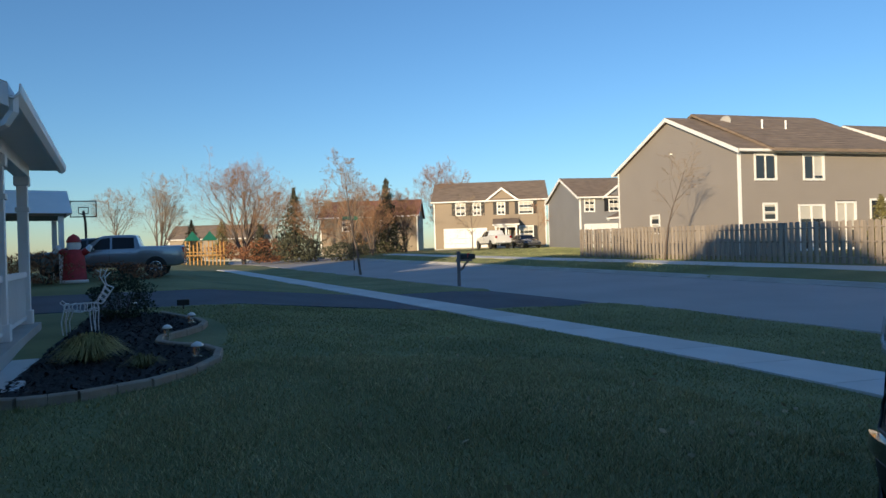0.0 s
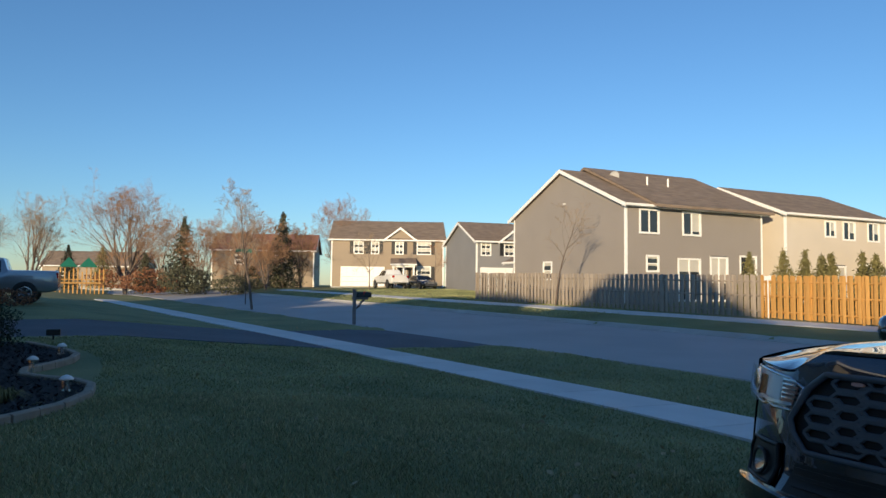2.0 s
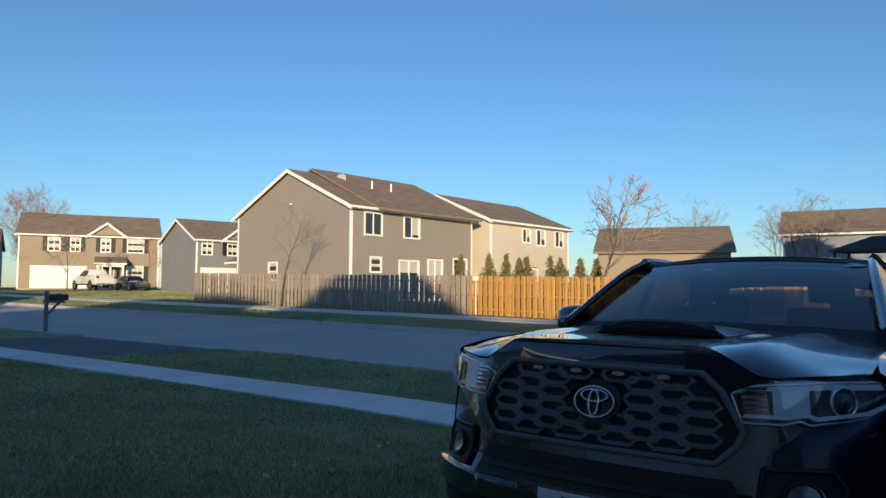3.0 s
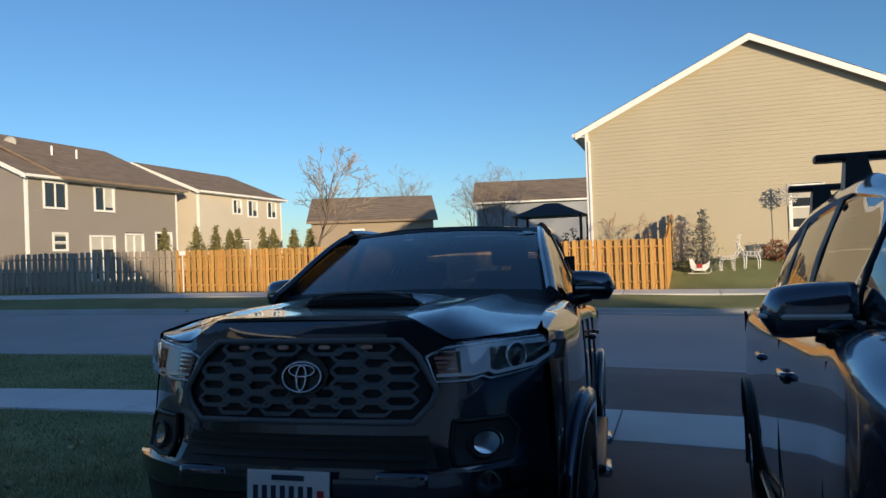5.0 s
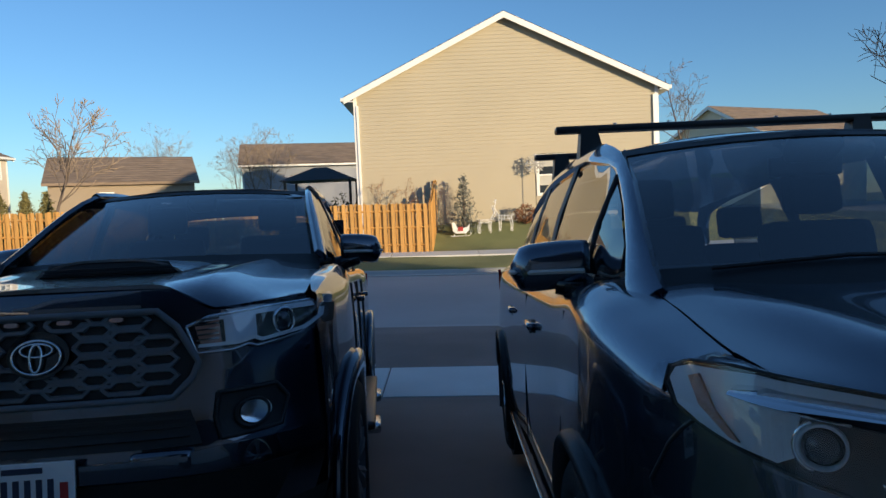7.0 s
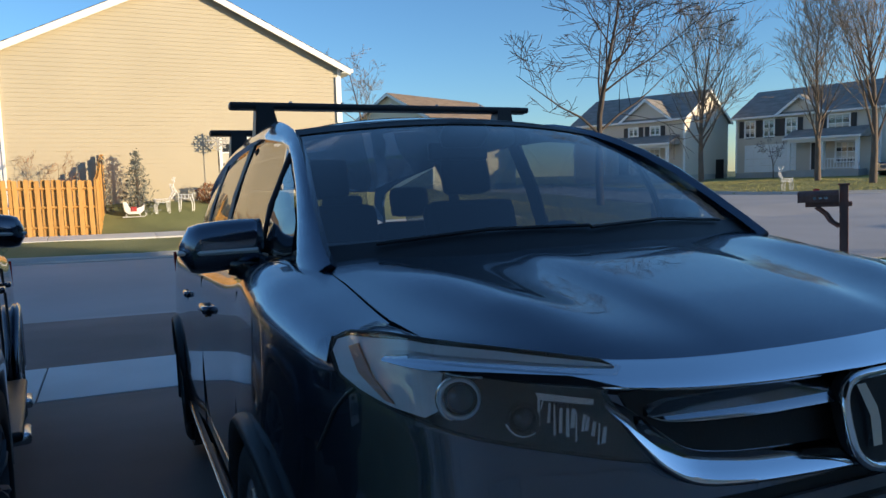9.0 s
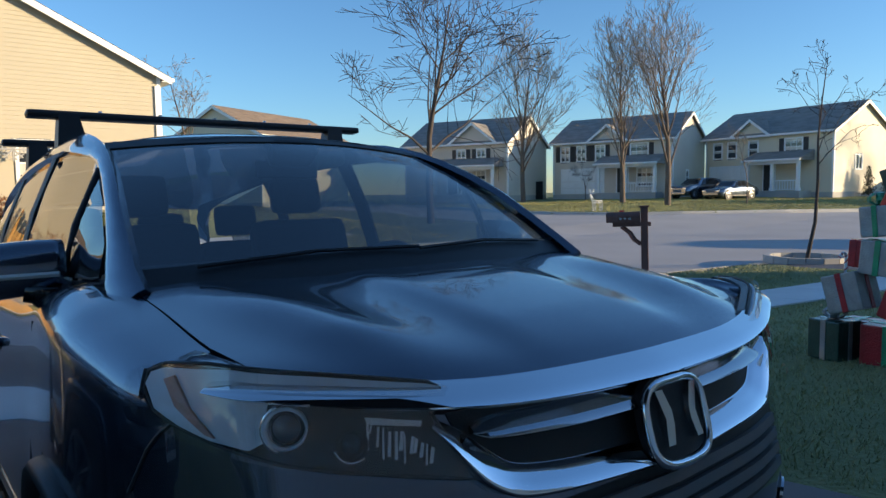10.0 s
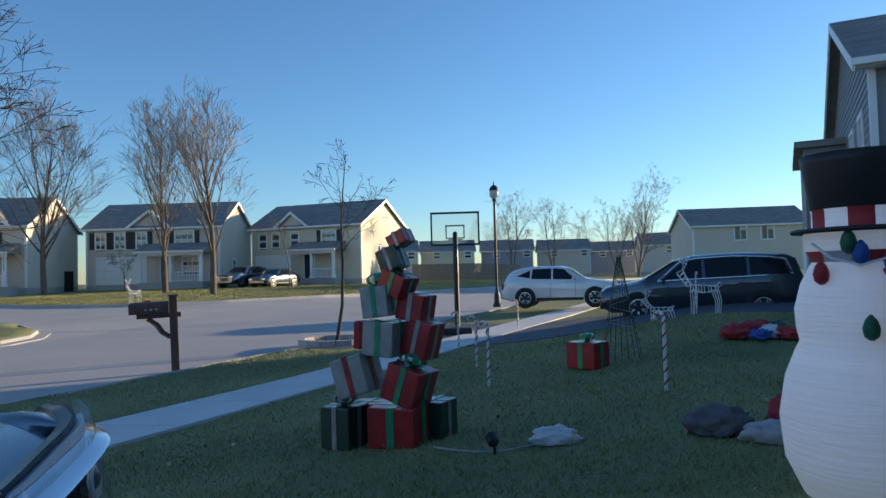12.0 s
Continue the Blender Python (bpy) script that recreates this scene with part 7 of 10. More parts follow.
conifer(61.0, 19.4, 2.3, 0.55, 92, "narrow evergreen by a sunlit gable", M["needle"], n=900, zbase=1.0)
bare_tree(18.4, 7.7, 5.3, 1.15, 0.055, 93, "young bare tree in a concrete ring", bark="bark_dark", twig="bark_dark", fork=0.42, up=0.45, kids=(8, 5, 3, 3), wander=0.16, levels=3, tip=0.006)
for i, (tx, ty, th) in enumerate(((92, 14, 9.5), (97, 9, 9.0), (104, 0.5, 9.5), (110, -2.5, 9.0), (84, -1.8, 9.5), (120, 22, 8.5), (100, 40, 9), (128, 6, 9))):
    bare_tree(tx, ty, th, 3.0, 0.13, 100 + i, "bare tree on a far street", twig="twig_pale", fork=0.2, up=0.7, kids=(11, 7, 5, 3), leaders=2, zbase=0.5, group="bare trees far off")
# beds round the neighbour's drive
bush(-31.0, -7.2, 1.3, 1.5, 120, "russet leafy shrub by the next house", M["russet"], 1500, 0.06)
bush(-31.0, -8.5, 1.2, 1.2, 121, "russet leafy shrub by the next house", M["russet"], 1200, 0.06)
bush(-31.8, -4.7, 0.85, 1.1, 122, "low russet shrub beside the silver pickup", M["russet"], 1200, 0.05)
bush(-32.0, -3.6, 0.7, 0.9, 123, "low russet shrub beside the silver pickup", M["russet"], 900, 0.05)
bush(-15.5, -2.2, 0.95, 0.62, 124, "round dark boxwood in the mulch bed", M["shrub"], 4200, 0.03)


# ---- fences ----
def board_fence(line, height, mat, label, spacing=0.13, width=0.135, seed=1, post_every=2.4, cap=0.0):
    """Boards nailed by turns to both sides of the rails, post by post."""
    rnd = random.Random(seed)
    root = thing("fence", pose(0, 0, 0), label, "fence")
    meshes = []
    for k in range(4):
        bm = bmesh.new()
        h = height + rnd.uniform(-0.015, 0.015)
        v = [bm.verts.new(c) for c in ((-width / 2, -0.009, 0), (width / 2, -0.009, 0), (width / 2, -0.009, h - 0.03), (width / 2 - 0.03, -0.009, h), (-width / 2 + 0.03, -0.009, h), (-width / 2, -0.009, h - 0.03))]
        w = [bm.verts.new(x.co + Vector((0, 0.018, 0))) for x in v]
        bm.faces.new(v)
        bm.faces.new(w[::-1])
        for i in range(6):
            bm.faces.new((v[i], w[i], w[(i + 1) % 6], v[(i + 1) % 6]))
        bmesh.ops.recalc_face_normals(bm, faces=bm.faces)
        me = bpy.data.meshes.new("board")
        bm.to_mesh(me)
        bm.free()
        me.materials.append(mat)
        meshes.append(me)
    count = 0
    for (x0, y0), (x1, y1) in zip(line, line[1:]):
        L = math.hypot(x1 - x0, y1 - y0)
        a = math.atan2(y1 - y0, x1 - x0)
        ux, uy = math.cos(a), math.sin(a)
        n = int(L / spacing)
        for i in range(n + 1):
            d = i * L / n
            s = -0.045 if count % 2 == 0 else 0.045
            count += 1
            x, y = x0 + ux * d - uy * s, y0 + uy * d + ux * s
            ob = new("board", meshes[rnd.randrange(4)])
            ob.parent = root
            ob.matrix_world = pose(x, y, gz(x, y) + 0.03 + rnd.uniform(-0.012, 0.012), 0, rnd.uniform(-0.5, 0.5), math.degrees(a) + rnd.uniform(-0.6, 0.6))
        k = max(1, round(L / post_every))
        for i in range(k + 1):
            x, y = x0 + ux * L * i / k, y0 + uy * L * i / k
            part("post", boxes((-0.045, 0.045, -0.03, 0.03, -0.1, height + 0.02)), mat, root).matrix_world = pose(x, y, gz(x, y), 0, 0, math.degrees(a))
        for i in range(k):
            p, q = (Vector((x0 + ux * L * j / k, y0 + uy * L * j / k, 0)) for j in (i, i + 1))
            for z in (0.3, 0.95, height - 0.25):
                bm = bmesh.new()
                tube(bm, [(p.x, p.y, gz(p.x, p.y) + z), (q.x, q.y, gz(q.x, q.y) + z)], 0.04, 4)
                part("rail", bm, mat, root)
    return root


board_fence([(-40.4, 27.5), (-41.1, 22.15), (-31.0, 23.6), (-20.95, 25.2)], 1.82, M["wood_grey"], "weathered grey-brown board fence, unevenly sunlit", 0.15, 0.14, 1)
board_fence([(-20.9, 25.2), (-10.0, 25.45), (-0.38, 25.55), (-0.15, 28.0)], 1.80, M["wood_cedar"], "orange-stained cedar board fence", 0.15, 0.14, 2)
part("notice", boxes((-0.16, 0.16, -0.012, 0.0, 0, 0.2), (-0.02, 0.02, -0.002, 0.02, -1.65, 0.05)), M["white"]).matrix_world = pose(-20.55, 25.1, gz(-20.5, 25.2) + 1.62, 0, 0, 3)
tagged(bpy.data.objects["notice"], "small pale plaque on the fence corner", "sign")
bm = bmesh.new()
for i in range(62):
    t = i / 61
    fx, fy = 66.0 + 2.4 * t, 20.0 - 10.2 * t
    box(bm, fx - 0.02, fx + 0.02, fy - 0.078, fy + 0.078, gz(fx, fy) - 0.1, gz(fx, fy) + 1.55 + 0.02 * (i % 3))
ff = part("boarding", bm, M["wood_grey"], thing("fence", pose(0, 0, 0), "distant weathered board fence in low sun", "fence"), kind="stuff")
bm = bmesh.new()
for i in range(40):
    t = i / 39
    fx, fy = 44.6 + 5.0 * t, 46.0 - 1.0 * t
    box(bm, fx - 0.08, fx + 0.08, fy - 0.02, fy + 0.02, gz(fx, fy) - 0.1, gz(fx, fy) + 1.7)
part("boarding", bm, M["shutter"], thing("fence", pose(0, 0, 0), "dark board fence between two houses", "fence"), kind="stuff")


# ---- vehicles parked along the street ----
def parked(m, label, body, L, hw, top, belt, windows, wheels, screen, r=0.36, sill=0.24, name="car", group="", trim=None, back=None, lamps=(0.62, 0.80), rim=None):
    """A parked vehicle, nose at y = 0: a lofted body, then glass, lamps, wheels and trim."""
    car = thing(name, m, label, "car", group)
    zt, zb = curve(*top), curve(*belt)
    side = curve((0, 0.80), (0.12, 0.90), (0.5, 0.975), (1.0, 1.0), (L - 1.0, 1.0), (L - 0.35, 0.97), (L - 0.1, 0.92), (L, 0.86))

    def shape(y):
        w = hw * float(side(y))
        t, b = float(zt(y)), float(zb(y))
        c = min(1.0, max(0.0, (t - b) / 0.45))
        return w, t, min(b, t - 0.03), w * (0.93 - 0.20 * c)
    V, Fc = [], []
    ys = np.unique(np.concatenate([np.linspace(0, L, 60), [p[0] for p in top]]))
    for y in ys:
        w, t, b, wt = shape(y)
        lift = 0.14 * (1 - float(smooth_step(0, 0.3, y))) + 0.10 * float(smooth_step(L - 0.4, L, y))
        half = [(0, sill + lift), (w * 0.86, sill + lift), (w * 0.965, sill + lift + 0.06), (w, sill + 0.32), (w * 0.99, b - 0.16), (w * 0.955, b), (wt, t - 0.05), (wt - 0.09, t - 0.008), (0, t + 0.012)]
        V += [(x, y, z) for x, z in half] + [(-x, y, z) for x, z in half[-2:0:-1]]
    n = 16
    for i in range(len(ys) - 1):
        for k in range(n):
            Fc.append((i * n + k, i * n + (k + 1) % n, (i + 1) * n + (k + 1) % n, (i + 1) * n + k))
    Fc += [tuple(range(n)), tuple(range((len(ys) - 1) * n, len(ys) * n))[::-1]]
    bm = bmesh.new()
    me = data_mesh("body", V, Fc)
    bm.from_mesh(me)
    bpy.data.meshes.remove(me)
    bmesh.ops.recalc_face_normals(bm, faces=bm.faces)
    ob = part("body", bm, body, car, smooth=True)
    ob.data.set_sharp_from_angle(angle=radians(34))
    for s in (1, -1):
        def flank(a, b, s=s):
            w, t, bl, wt = shape(a)
            k = min(1.0, max(0.0, (b - bl) / max(0.05, t - 0.05 - bl)))
            x = w * 0.955 + (wt - w * 0.955) * k if b > bl else w * (0.99 if b > 0.6 else 1.0)
            return Vector((s * x, a, b))
        for q in windows:
            panel("side_window", q, flank, M["pane_car"], car, 0.12, 0.01, 0.008, (s, 0, 0))
        if trim:
            ribbon("chrome_line", [flank(a, b) + Vector((s * 0.006, 0, 0)) for a, b in trim], 0.018, M["chrome"], car, 0.012, (s, 0, 0.1))
        for y in wheels:
            bm = bmesh.new()
            w = hw * float(side(y))
            lathe(bm, [(0.1, 0.0), (r + 0.075, 0.0), (r + 0.075, 0.10), (r + 0.05, 0.106), (0.1, 0.104)], Matrix.Translation((s * (w - 0.098), y, r + 0.01)) @ Matrix.Rotation(radians(90 * s), 4, "Y"), 28)
            part("wheel_arch", bm, M["plastic"], car)
            wheel(car, s * (w - 0.095), y, r, r, 0.23, s, r * 0.68, 5, rim or M["alloy"])
        for a in (wheels[0] + 0.75, wheels[0] + 1.75):
            bm = bmesh.new()
            tube(bm, [flank(a, float(zb(a)) - 0.04) + Vector((s * 0.002, 0, 0)), flank(a + 0.03, 0.6), flank(a + 0.06, 0.34)], 0.006, 4)
            part("door_seam", bm, M["plastic"], car)
            fillet_box(car, "door_handle", (0.03, 0.18, 0.03), tuple(flank(a + 0.85, float(zb(a)) - 0.12)), body, 0.01)
        fillet_box(car, "sill_trim", (0.05, wheels[1] - wheels[0] - 2 * r - 0.2, 0.12), (s * hw * 0.965, (wheels[0] + wheels[1]) / 2, sill + 0.07), M["plastic"], 0.02)
        my = screen[0] + 0.45
        fillet_box(car, "door_mirror", (0.20, 0.10, 0.14), (s * (hw + 0.06), my, float(zb(my)) + 0.08), body, 0.04)
        x0, x1 = sorted((s * hw * 0.48, s * hw * 0.80))
        part("headlamp", boxes((x0, x1, 0.005, 0.20, lamps[0], lamps[1]), bevel=0.02), M["lamp_in"], car)
        z1 = float(zb(L - 0.2))
        x0, x1 = sorted((s * hw * 0.66, s * hw * 0.885))
        part("tail_lamp", boxes((x0, x1, L - 0.22, L + 0.008, z1 - 0.28, z1 - 0.04), bevel=0.02), M["red_lamp"], car)

    def glass(u, v):
        w, t, bl, wt = shape(v)
        return Vector((u * (wt - 0.04), v, t + 0.004 + 0.012 * (1 - u * u)))
    panel("windscreen", [(-1, screen[0]), (1, screen[0]), (1, screen[1]), (-1, screen[1])], glass, M["pane_car"], car, 0.12, 0.008, 0.008, (0, -0.6, 0.8))
    if back:
        panel("rear_window", [(-0.94, back[0]), (0.94, back[0]), (0.94, back[1]), (-0.94, back[1])], glass, M["pane_car"], car, 0.12, 0.008, 0.008, (0, 0.6, 0.8))
    part("grille", boxes((-hw * 0.42, hw * 0.42, -0.012, 0.06, 0.52, 0.74), bevel=0.02), M["grille"], car)
    part("front_bumper", boxes((-hw * 0.76, hw * 0.76, -0.03, 0.10, sill + 0.10, 0.50), bevel=0.03), M["plastic"] if name == "pickup_truck" else body, car)
    part("rear_bumper", boxes((-hw * 0.84, hw * 0.84, L - 0.10, L + 0.04, sill + 0.12, 0.58), bevel=0.03), M["plastic"] if name != "pickup_truck" else M["alloy"], car)
    part("number_plate", boxes((-0.16, 0.16, L + 0.042, L + 0.05, 0.62, 0.76)), M["plate"], car)
    return car


def standing(x, y, turn, lift=0.03):
    return pose(x, y, gz(x, y) + lift, 0, 0, turn)


PICKUP = dict(L=5.9, hw=1.0, top=[(0, 1.02), (0.12, 1.14), (1.45, 1.26), (1.60, 1.30), (2.30, 1.82), (2.55, 1.90), (3.5, 1.92), (3.85, 1.88), (4.02, 1.42), (4.05, 1.38), (5.8, 1.38), (5.9, 1.34)],
              belt=[(0, 0.95), (1.5, 1.20), (1.7, 1.20), (3.95, 1.24), (4.05, 1.33), (5.9, 1.33)], windows=[[(1.95, 1.25), (2.78, 1.27), (2.78, 1.80), (2.40, 1.74)], [(2.86, 1.27), (3.80, 1.29), (3.76, 1.78), (2.86, 1.80)]],
              wheels=(1.0, 4.68), screen=(1.66, 2.28), r=0.41, sill=0.44, name="pickup_truck", lamps=(0.80, 1.0))
VAN = dict(L=5.17, hw=1.0, top=[(0, 0.80), (0.15, 0.92), (0.9, 1.06), (1.15, 1.14), (2.05, 1.62), (2.5, 1.73), (3.6, 1.77), (4.6, 1.72), (4.9, 1.62), (5.05, 1.25), (5.17, 0.95)],
           belt=[(0, 0.75), (1.0, 1.02), (1.6, 1.06), (4.6, 1.16), (5.17, 0.90)], windows=[[(1.62, 1.10), (2.62, 1.13), (2.62, 1.62), (2.2, 1.58)], [(2.70, 1.13), (3.72, 1.16), (3.72, 1.66), (2.70, 1.63)], [(3.80, 1.17), (4.72, 1.20), (4.60, 1.56), (3.80, 1.65)]],
           wheels=(0.98, 4.07), screen=(1.2, 2.02), back=(4.92, 5.03), name="minivan", lamps=(0.66, 0.84))
CROSS = dict(L=4.77, hw=0.95, top=[(0, 0.82), (0.15, 0.95), (1.0, 1.08), (1.3, 1.14), (2.05, 1.58), (2.5, 1.66), (3.4, 1.66), (4.2, 1.55), (4.5, 1.36), (4.68, 1.05), (4.77, 0.85)],
             belt=[(0, 0.78), (1.1, 1.02), (1.7, 1.05), (3.6, 1.12), (4.2, 1.22), (4.77, 0.80)], windows=[[(1.70, 1.09), (2.62, 1.12), (2.62, 1.56), (2.18, 1.52)], [(2.70, 1.12), (3.52, 1.15), (3.46, 1.55), (2.70, 1.56)], [(3.58, 1.18), (4.12, 1.27), (3.56, 1.50)]],
             wheels=(0.95, 3.78), screen=(1.36, 2.02), back=(4.24, 4.48), name="suv", lamps=(0.72, 0.88))
SEDAN = dict(L=4.75, hw=0.92, top=[(0, 0.62), (0.15, 0.76), (1.1, 0.92), (1.3, 0.97), (2.1, 1.36), (2.5, 1.43), (3.1, 1.42), (3.7, 1.20), (4.1, 1.05), (4.65, 0.98), (4.75, 0.80)],
             belt=[(0, 0.58), (1.2, 0.86), (2.0, 0.90), (3.6, 0.96), (4.75, 0.76)], windows=[[(1.72, 0.95), (2.55, 0.96), (2.55, 1.34), (2.2, 1.31)], [(2.62, 0.96), (3.35, 0.99), (3.05, 1.33), (2.62, 1.35)]],
             wheels=(0.92, 3.70), screen=(1.34, 2.06), back=(3.2, 3.9), r=0.33, sill=0.2, name="car", lamps=(0.55, 0.68))
parked(standing(-35.0, -8.05, 0), "silver crew-cab pickup truck on the next driveway", M["paint_silver"], **PICKUP)
parked(standing(-41.5, -10.2, 0), "dark blue pickup truck behind the silver one", M["paint_blue"], **PICKUP)
parked(standing(21.2, 0.78, 180), "dark blue minivan with chrome window line", M["paint_blue"], trim=[(1.5, 1.07), (2.3, 1.10), (3.6, 1.14), (4.82, 1.20), (4.68, 1.58), (4.3, 1.64), (3.4, 1.685), (2.5, 1.65), (2.1, 1.58), (1.52, 1.09)], **VAN)
parked(standing(30.5, 0.30, 0, 0.06), "white crossover parked with its tail to the street", M["paint_white"], **CROSS)
parked(standing(-71.2, 26.4, -90), "white pickup truck on a driveway, tail to the street", M["paint_white"], **PICKUP)
parked(standing(-64.4, 29.4, 90), "dark saloon car before a porch", M["paint_navy"], **SEDAN)
parked(standing(48.6, 30.0, -98), "black crossover on a far driveway", M["paint_black"], **CROSS)
parked(standing(48.9, 27.4, -98), "black saloon car on a far driveway", M["paint_black"], **SEDAN)


# ---- the house with the white porch ----
PM = pose(-8.64, -2.81, 0, 0, 0, 8.4) @ Matrix.Diagonal((1, 1, 1.045, 1))      # near front porch column; local -x runs along the porch
ph = thing("house", PM, "beige two-storey house with a white-railed porch", "house")
FLOOR, TOP = 0.22, 2.82


def post(x, y, w=0.17):
    c = part("porch_column", boxes((x - w / 2, x + w / 2, y - w / 2, y + w / 2, FLOOR, TOP), bevel=0.006), M["white"], ph)
    for z0, z1, e in ((FLOOR, FLOOR + 0.24, 0.035), (TOP - 0.62, TOP - 0.54, 0.03), (TOP - 0.16, TOP, 0.04)):
        part("column_band", boxes((x - w / 2 - e, x + w / 2 + e, y - w / 2 - e, y + w / 2 + e, z0, z1), bevel=0.008), M["white"], c)


for x in (-0.0, -2.9, -5.9):
    post(x, 0.0)
post(0.0, -1.55)
part("porch_floor", boxes((-6.2, 0.3, -1.75, 0.22, -0.15, FLOOR), bevel=0.01), M["curb"], ph)
part("porch_edge", boxes((-6.4, 0.5, 0.222, 0.62, -0.15, 0.06), bevel=0.01), M["walk"], ph)
part("porch_beam", boxes((-6.0, 0.12, -0.11, 0.11, TOP, TOP + 0.24), (-0.11, 0.11, -1.75, -0.112, TOP, TOP + 0.24)), M["white"], ph)
railing(ph, (-2.82, 0.0), (-0.1, 0.0), FLOOR, 0.92, 0.095, width=0.032)
railing(ph, (-5.8, 0.0), (-3.0, 0.0), FLOOR, 0.92, 0.095, width=0.032)
railing(ph, (0.0, -1.45), (0.0, -0.1), FLOOR, 0.92, 0.095, width=0.032)
# porch roof: shed with a rake end to the lawn
bm = bmesh.new()
prof = [(0.55, 3.05), (0.55, 3.15), (-1.75, 4.0), (-1.75, 3.85)]
ends = [[bm.verts.new((x, y, z)) for y, z in prof] for x in (-6.8, 0.42)]
for i in range(4):
    bm.faces.new((ends[0][i], ends[0][(i + 1) % 4], ends[1][(i + 1) % 4], ends[1][i]))
bm.faces.new(ends[0][::-1])
bm.faces.new(ends[1])
bmesh.ops.recalc_face_normals(bm, faces=bm.faces)
part("porch_roof", bm, M["roof_grey"], ph)
part("soffit", boxes((-6.78, 0.40, -1.75, 0.53, 3.03, 3.05)), M["white"], ph)
bm = bmesh.new()
v = [[bm.verts.new((x, y, z)) for y, z in ((0.56, 2.90), (0.56, 3.13), (-1.75, 3.98), (-1.75, 3.70))] for x in (0.40, 0.46)]
for i in range(4):
    bm.faces.new((v[0][i], v[0][(i + 1) % 4], v[1][(i + 1) % 4], v[1][i]))
bm.faces.new(v[0])
bm.faces.new(v[1][::-1])
bmesh.ops.recalc_face_normals(bm, faces=bm.faces)
part("rake_board", bm, M["white"], ph)
part("rake_trim", boxes((0.30, 0.41, -1.75, 0.10, 2.86, 3.05)), M["white"], ph)
# gutter: a trough with an open top, and its downspout
gm = bmesh.new()
pr = [(0.55, 3.13), (0.55, 2.99), (0.61, 2.98), (0.67, 3.04), (0.68, 3.13), (0.665, 3.13), (0.655, 3.05), (0.605, 2.995), (0.562, 3.0), (0.562, 3.13)]
e2 = [[gm.verts.new((x, y, z)) for y, z in pr] for x in (-6.8, 0.46)]
for i in range(len(pr)):
    gm.faces.new((e2[0][i], e2[0][(i + 1) % len(pr)], e2[1][(i + 1) % len(pr)], e2[1][i]))
gm.faces.new(e2[0])
gm.faces.new(e2[1][::-1])
bmesh.ops.recalc_face_normals(gm, faces=gm.faces)
part("gutter", gm, M["white"], ph)
bm = bmesh.new()
tube(bm, [(0.38, 0.60, 3.02), (0.38, 0.60, 2.86), (0.36, 0.52, 2.74), (0.22, 0.26, 2.62), (0.16, 0.15, 2.52), (0.15, 0.135, 2.3), (0.15, 0.135, 0.16)], 0.048, 4, flat=0.8)
part("downspout", bm, M["white"], ph)
bm = bmesh.new()
tube(bm, [(0.15, 0.14, 0.17), (0.16, 0.16, 0.08), (0.2, 0.24, 0.05)], 0.05, 4)
part("downspout_end", bm, M["plastic"], ph)
# walls behind the porch
pb = bmesh.new()
siding(pb, Vector((-7.0, -1.75, 0)), Vector((1, 0, 0)), Vector((0, 1, 0)) * 1.0, 7.0, 0.0, 6.0, 0.0, [(2.0, 3.4, 0.95, 2.5), (4.55, 5.5, 0.22, 2.4)], 0.115)
part("wall", pb, M["beige"], ph)
window(ph, Vector((-7.0, -1.75, 0)), Vector((1, 0, 0)), Vector((0, 1, 0)), 2.0, 3.4, 0.95, 2.5, "grid", 0.4)
dr = part("front_door", boxes((-2.45, -1.5, -1.80, -1.74, FLOOR, 2.4)), M["shutter"], ph, "dark front door")
part("door_frame", boxes((-2.58, -2.45, -1.78, -1.68, FLOOR, 2.5), (-1.5, -1.37, -1.78, -1.68, FLOOR, 2.5), (-2.58, -1.37, -1.78, -1.68, 2.4, 2.5)), M["white"], dr)
sb = bmesh.new()
siding(sb, Vector((0.0, -1.75, 0)), Vector((0, -1, 0)), Vector((1, 0, 0)), 8.0, 0.0, 6.0, 0.0, [], 0.115)
part("wall", sb, M["beige"], ph)
part("core_wall", boxes((-6.95, -0.05, -9.7, -1.81, -0.2, 6.0)), M["shutter"], ph)
gable_roof(ph, 7.2, 8.2, 5.9, 1.1, "x", M["roof_grey"], cx=-3.5, cy=-5.8)
# Unseen wing and roof, supposed from the driveway, added to block low sun.
part("garage_wing", boxes((-14.2, -7.05, -13.5, -5.2, -0.2, 3.1)), M["beige"], ph)
gable_roof(ph, 7.2, 8.4, 3.1, 2.4, "y", M["roof_grey"], cx=-10.6, cy=-9.35, name="garage_roof")
part("outlet", boxes((-0.06, 0.06, 0.0, 0.03, 0.55, 0.68), m=Matrix.Translation((-3.9, -1.75, 0.1))), M["white"], ph)
# splash block, slab and cords
tagged(part("splash_block", boxes((-0.32, 0.32, -0.28, 0.28, 0, 0.10), bevel=0.03), M["walk"]), "pale concrete splash block below a downspout", "slab").matrix_world = pose(-8.25, -2.40, 0.0, 0, 0, 12)
bm = bmesh.new()
tube(bm, [(-9.4, -2.1, 0.10), (-10.0, -2.0, 0.09), (-10.3, -1.9, 0.08), (-10.9, -2.05, 0.09), (-12.0, -2.2, 0.08)], 0.012, 6)
tagged(part("cable", bm, M["plastic"]), "black power cable lying by the porch", "cable")
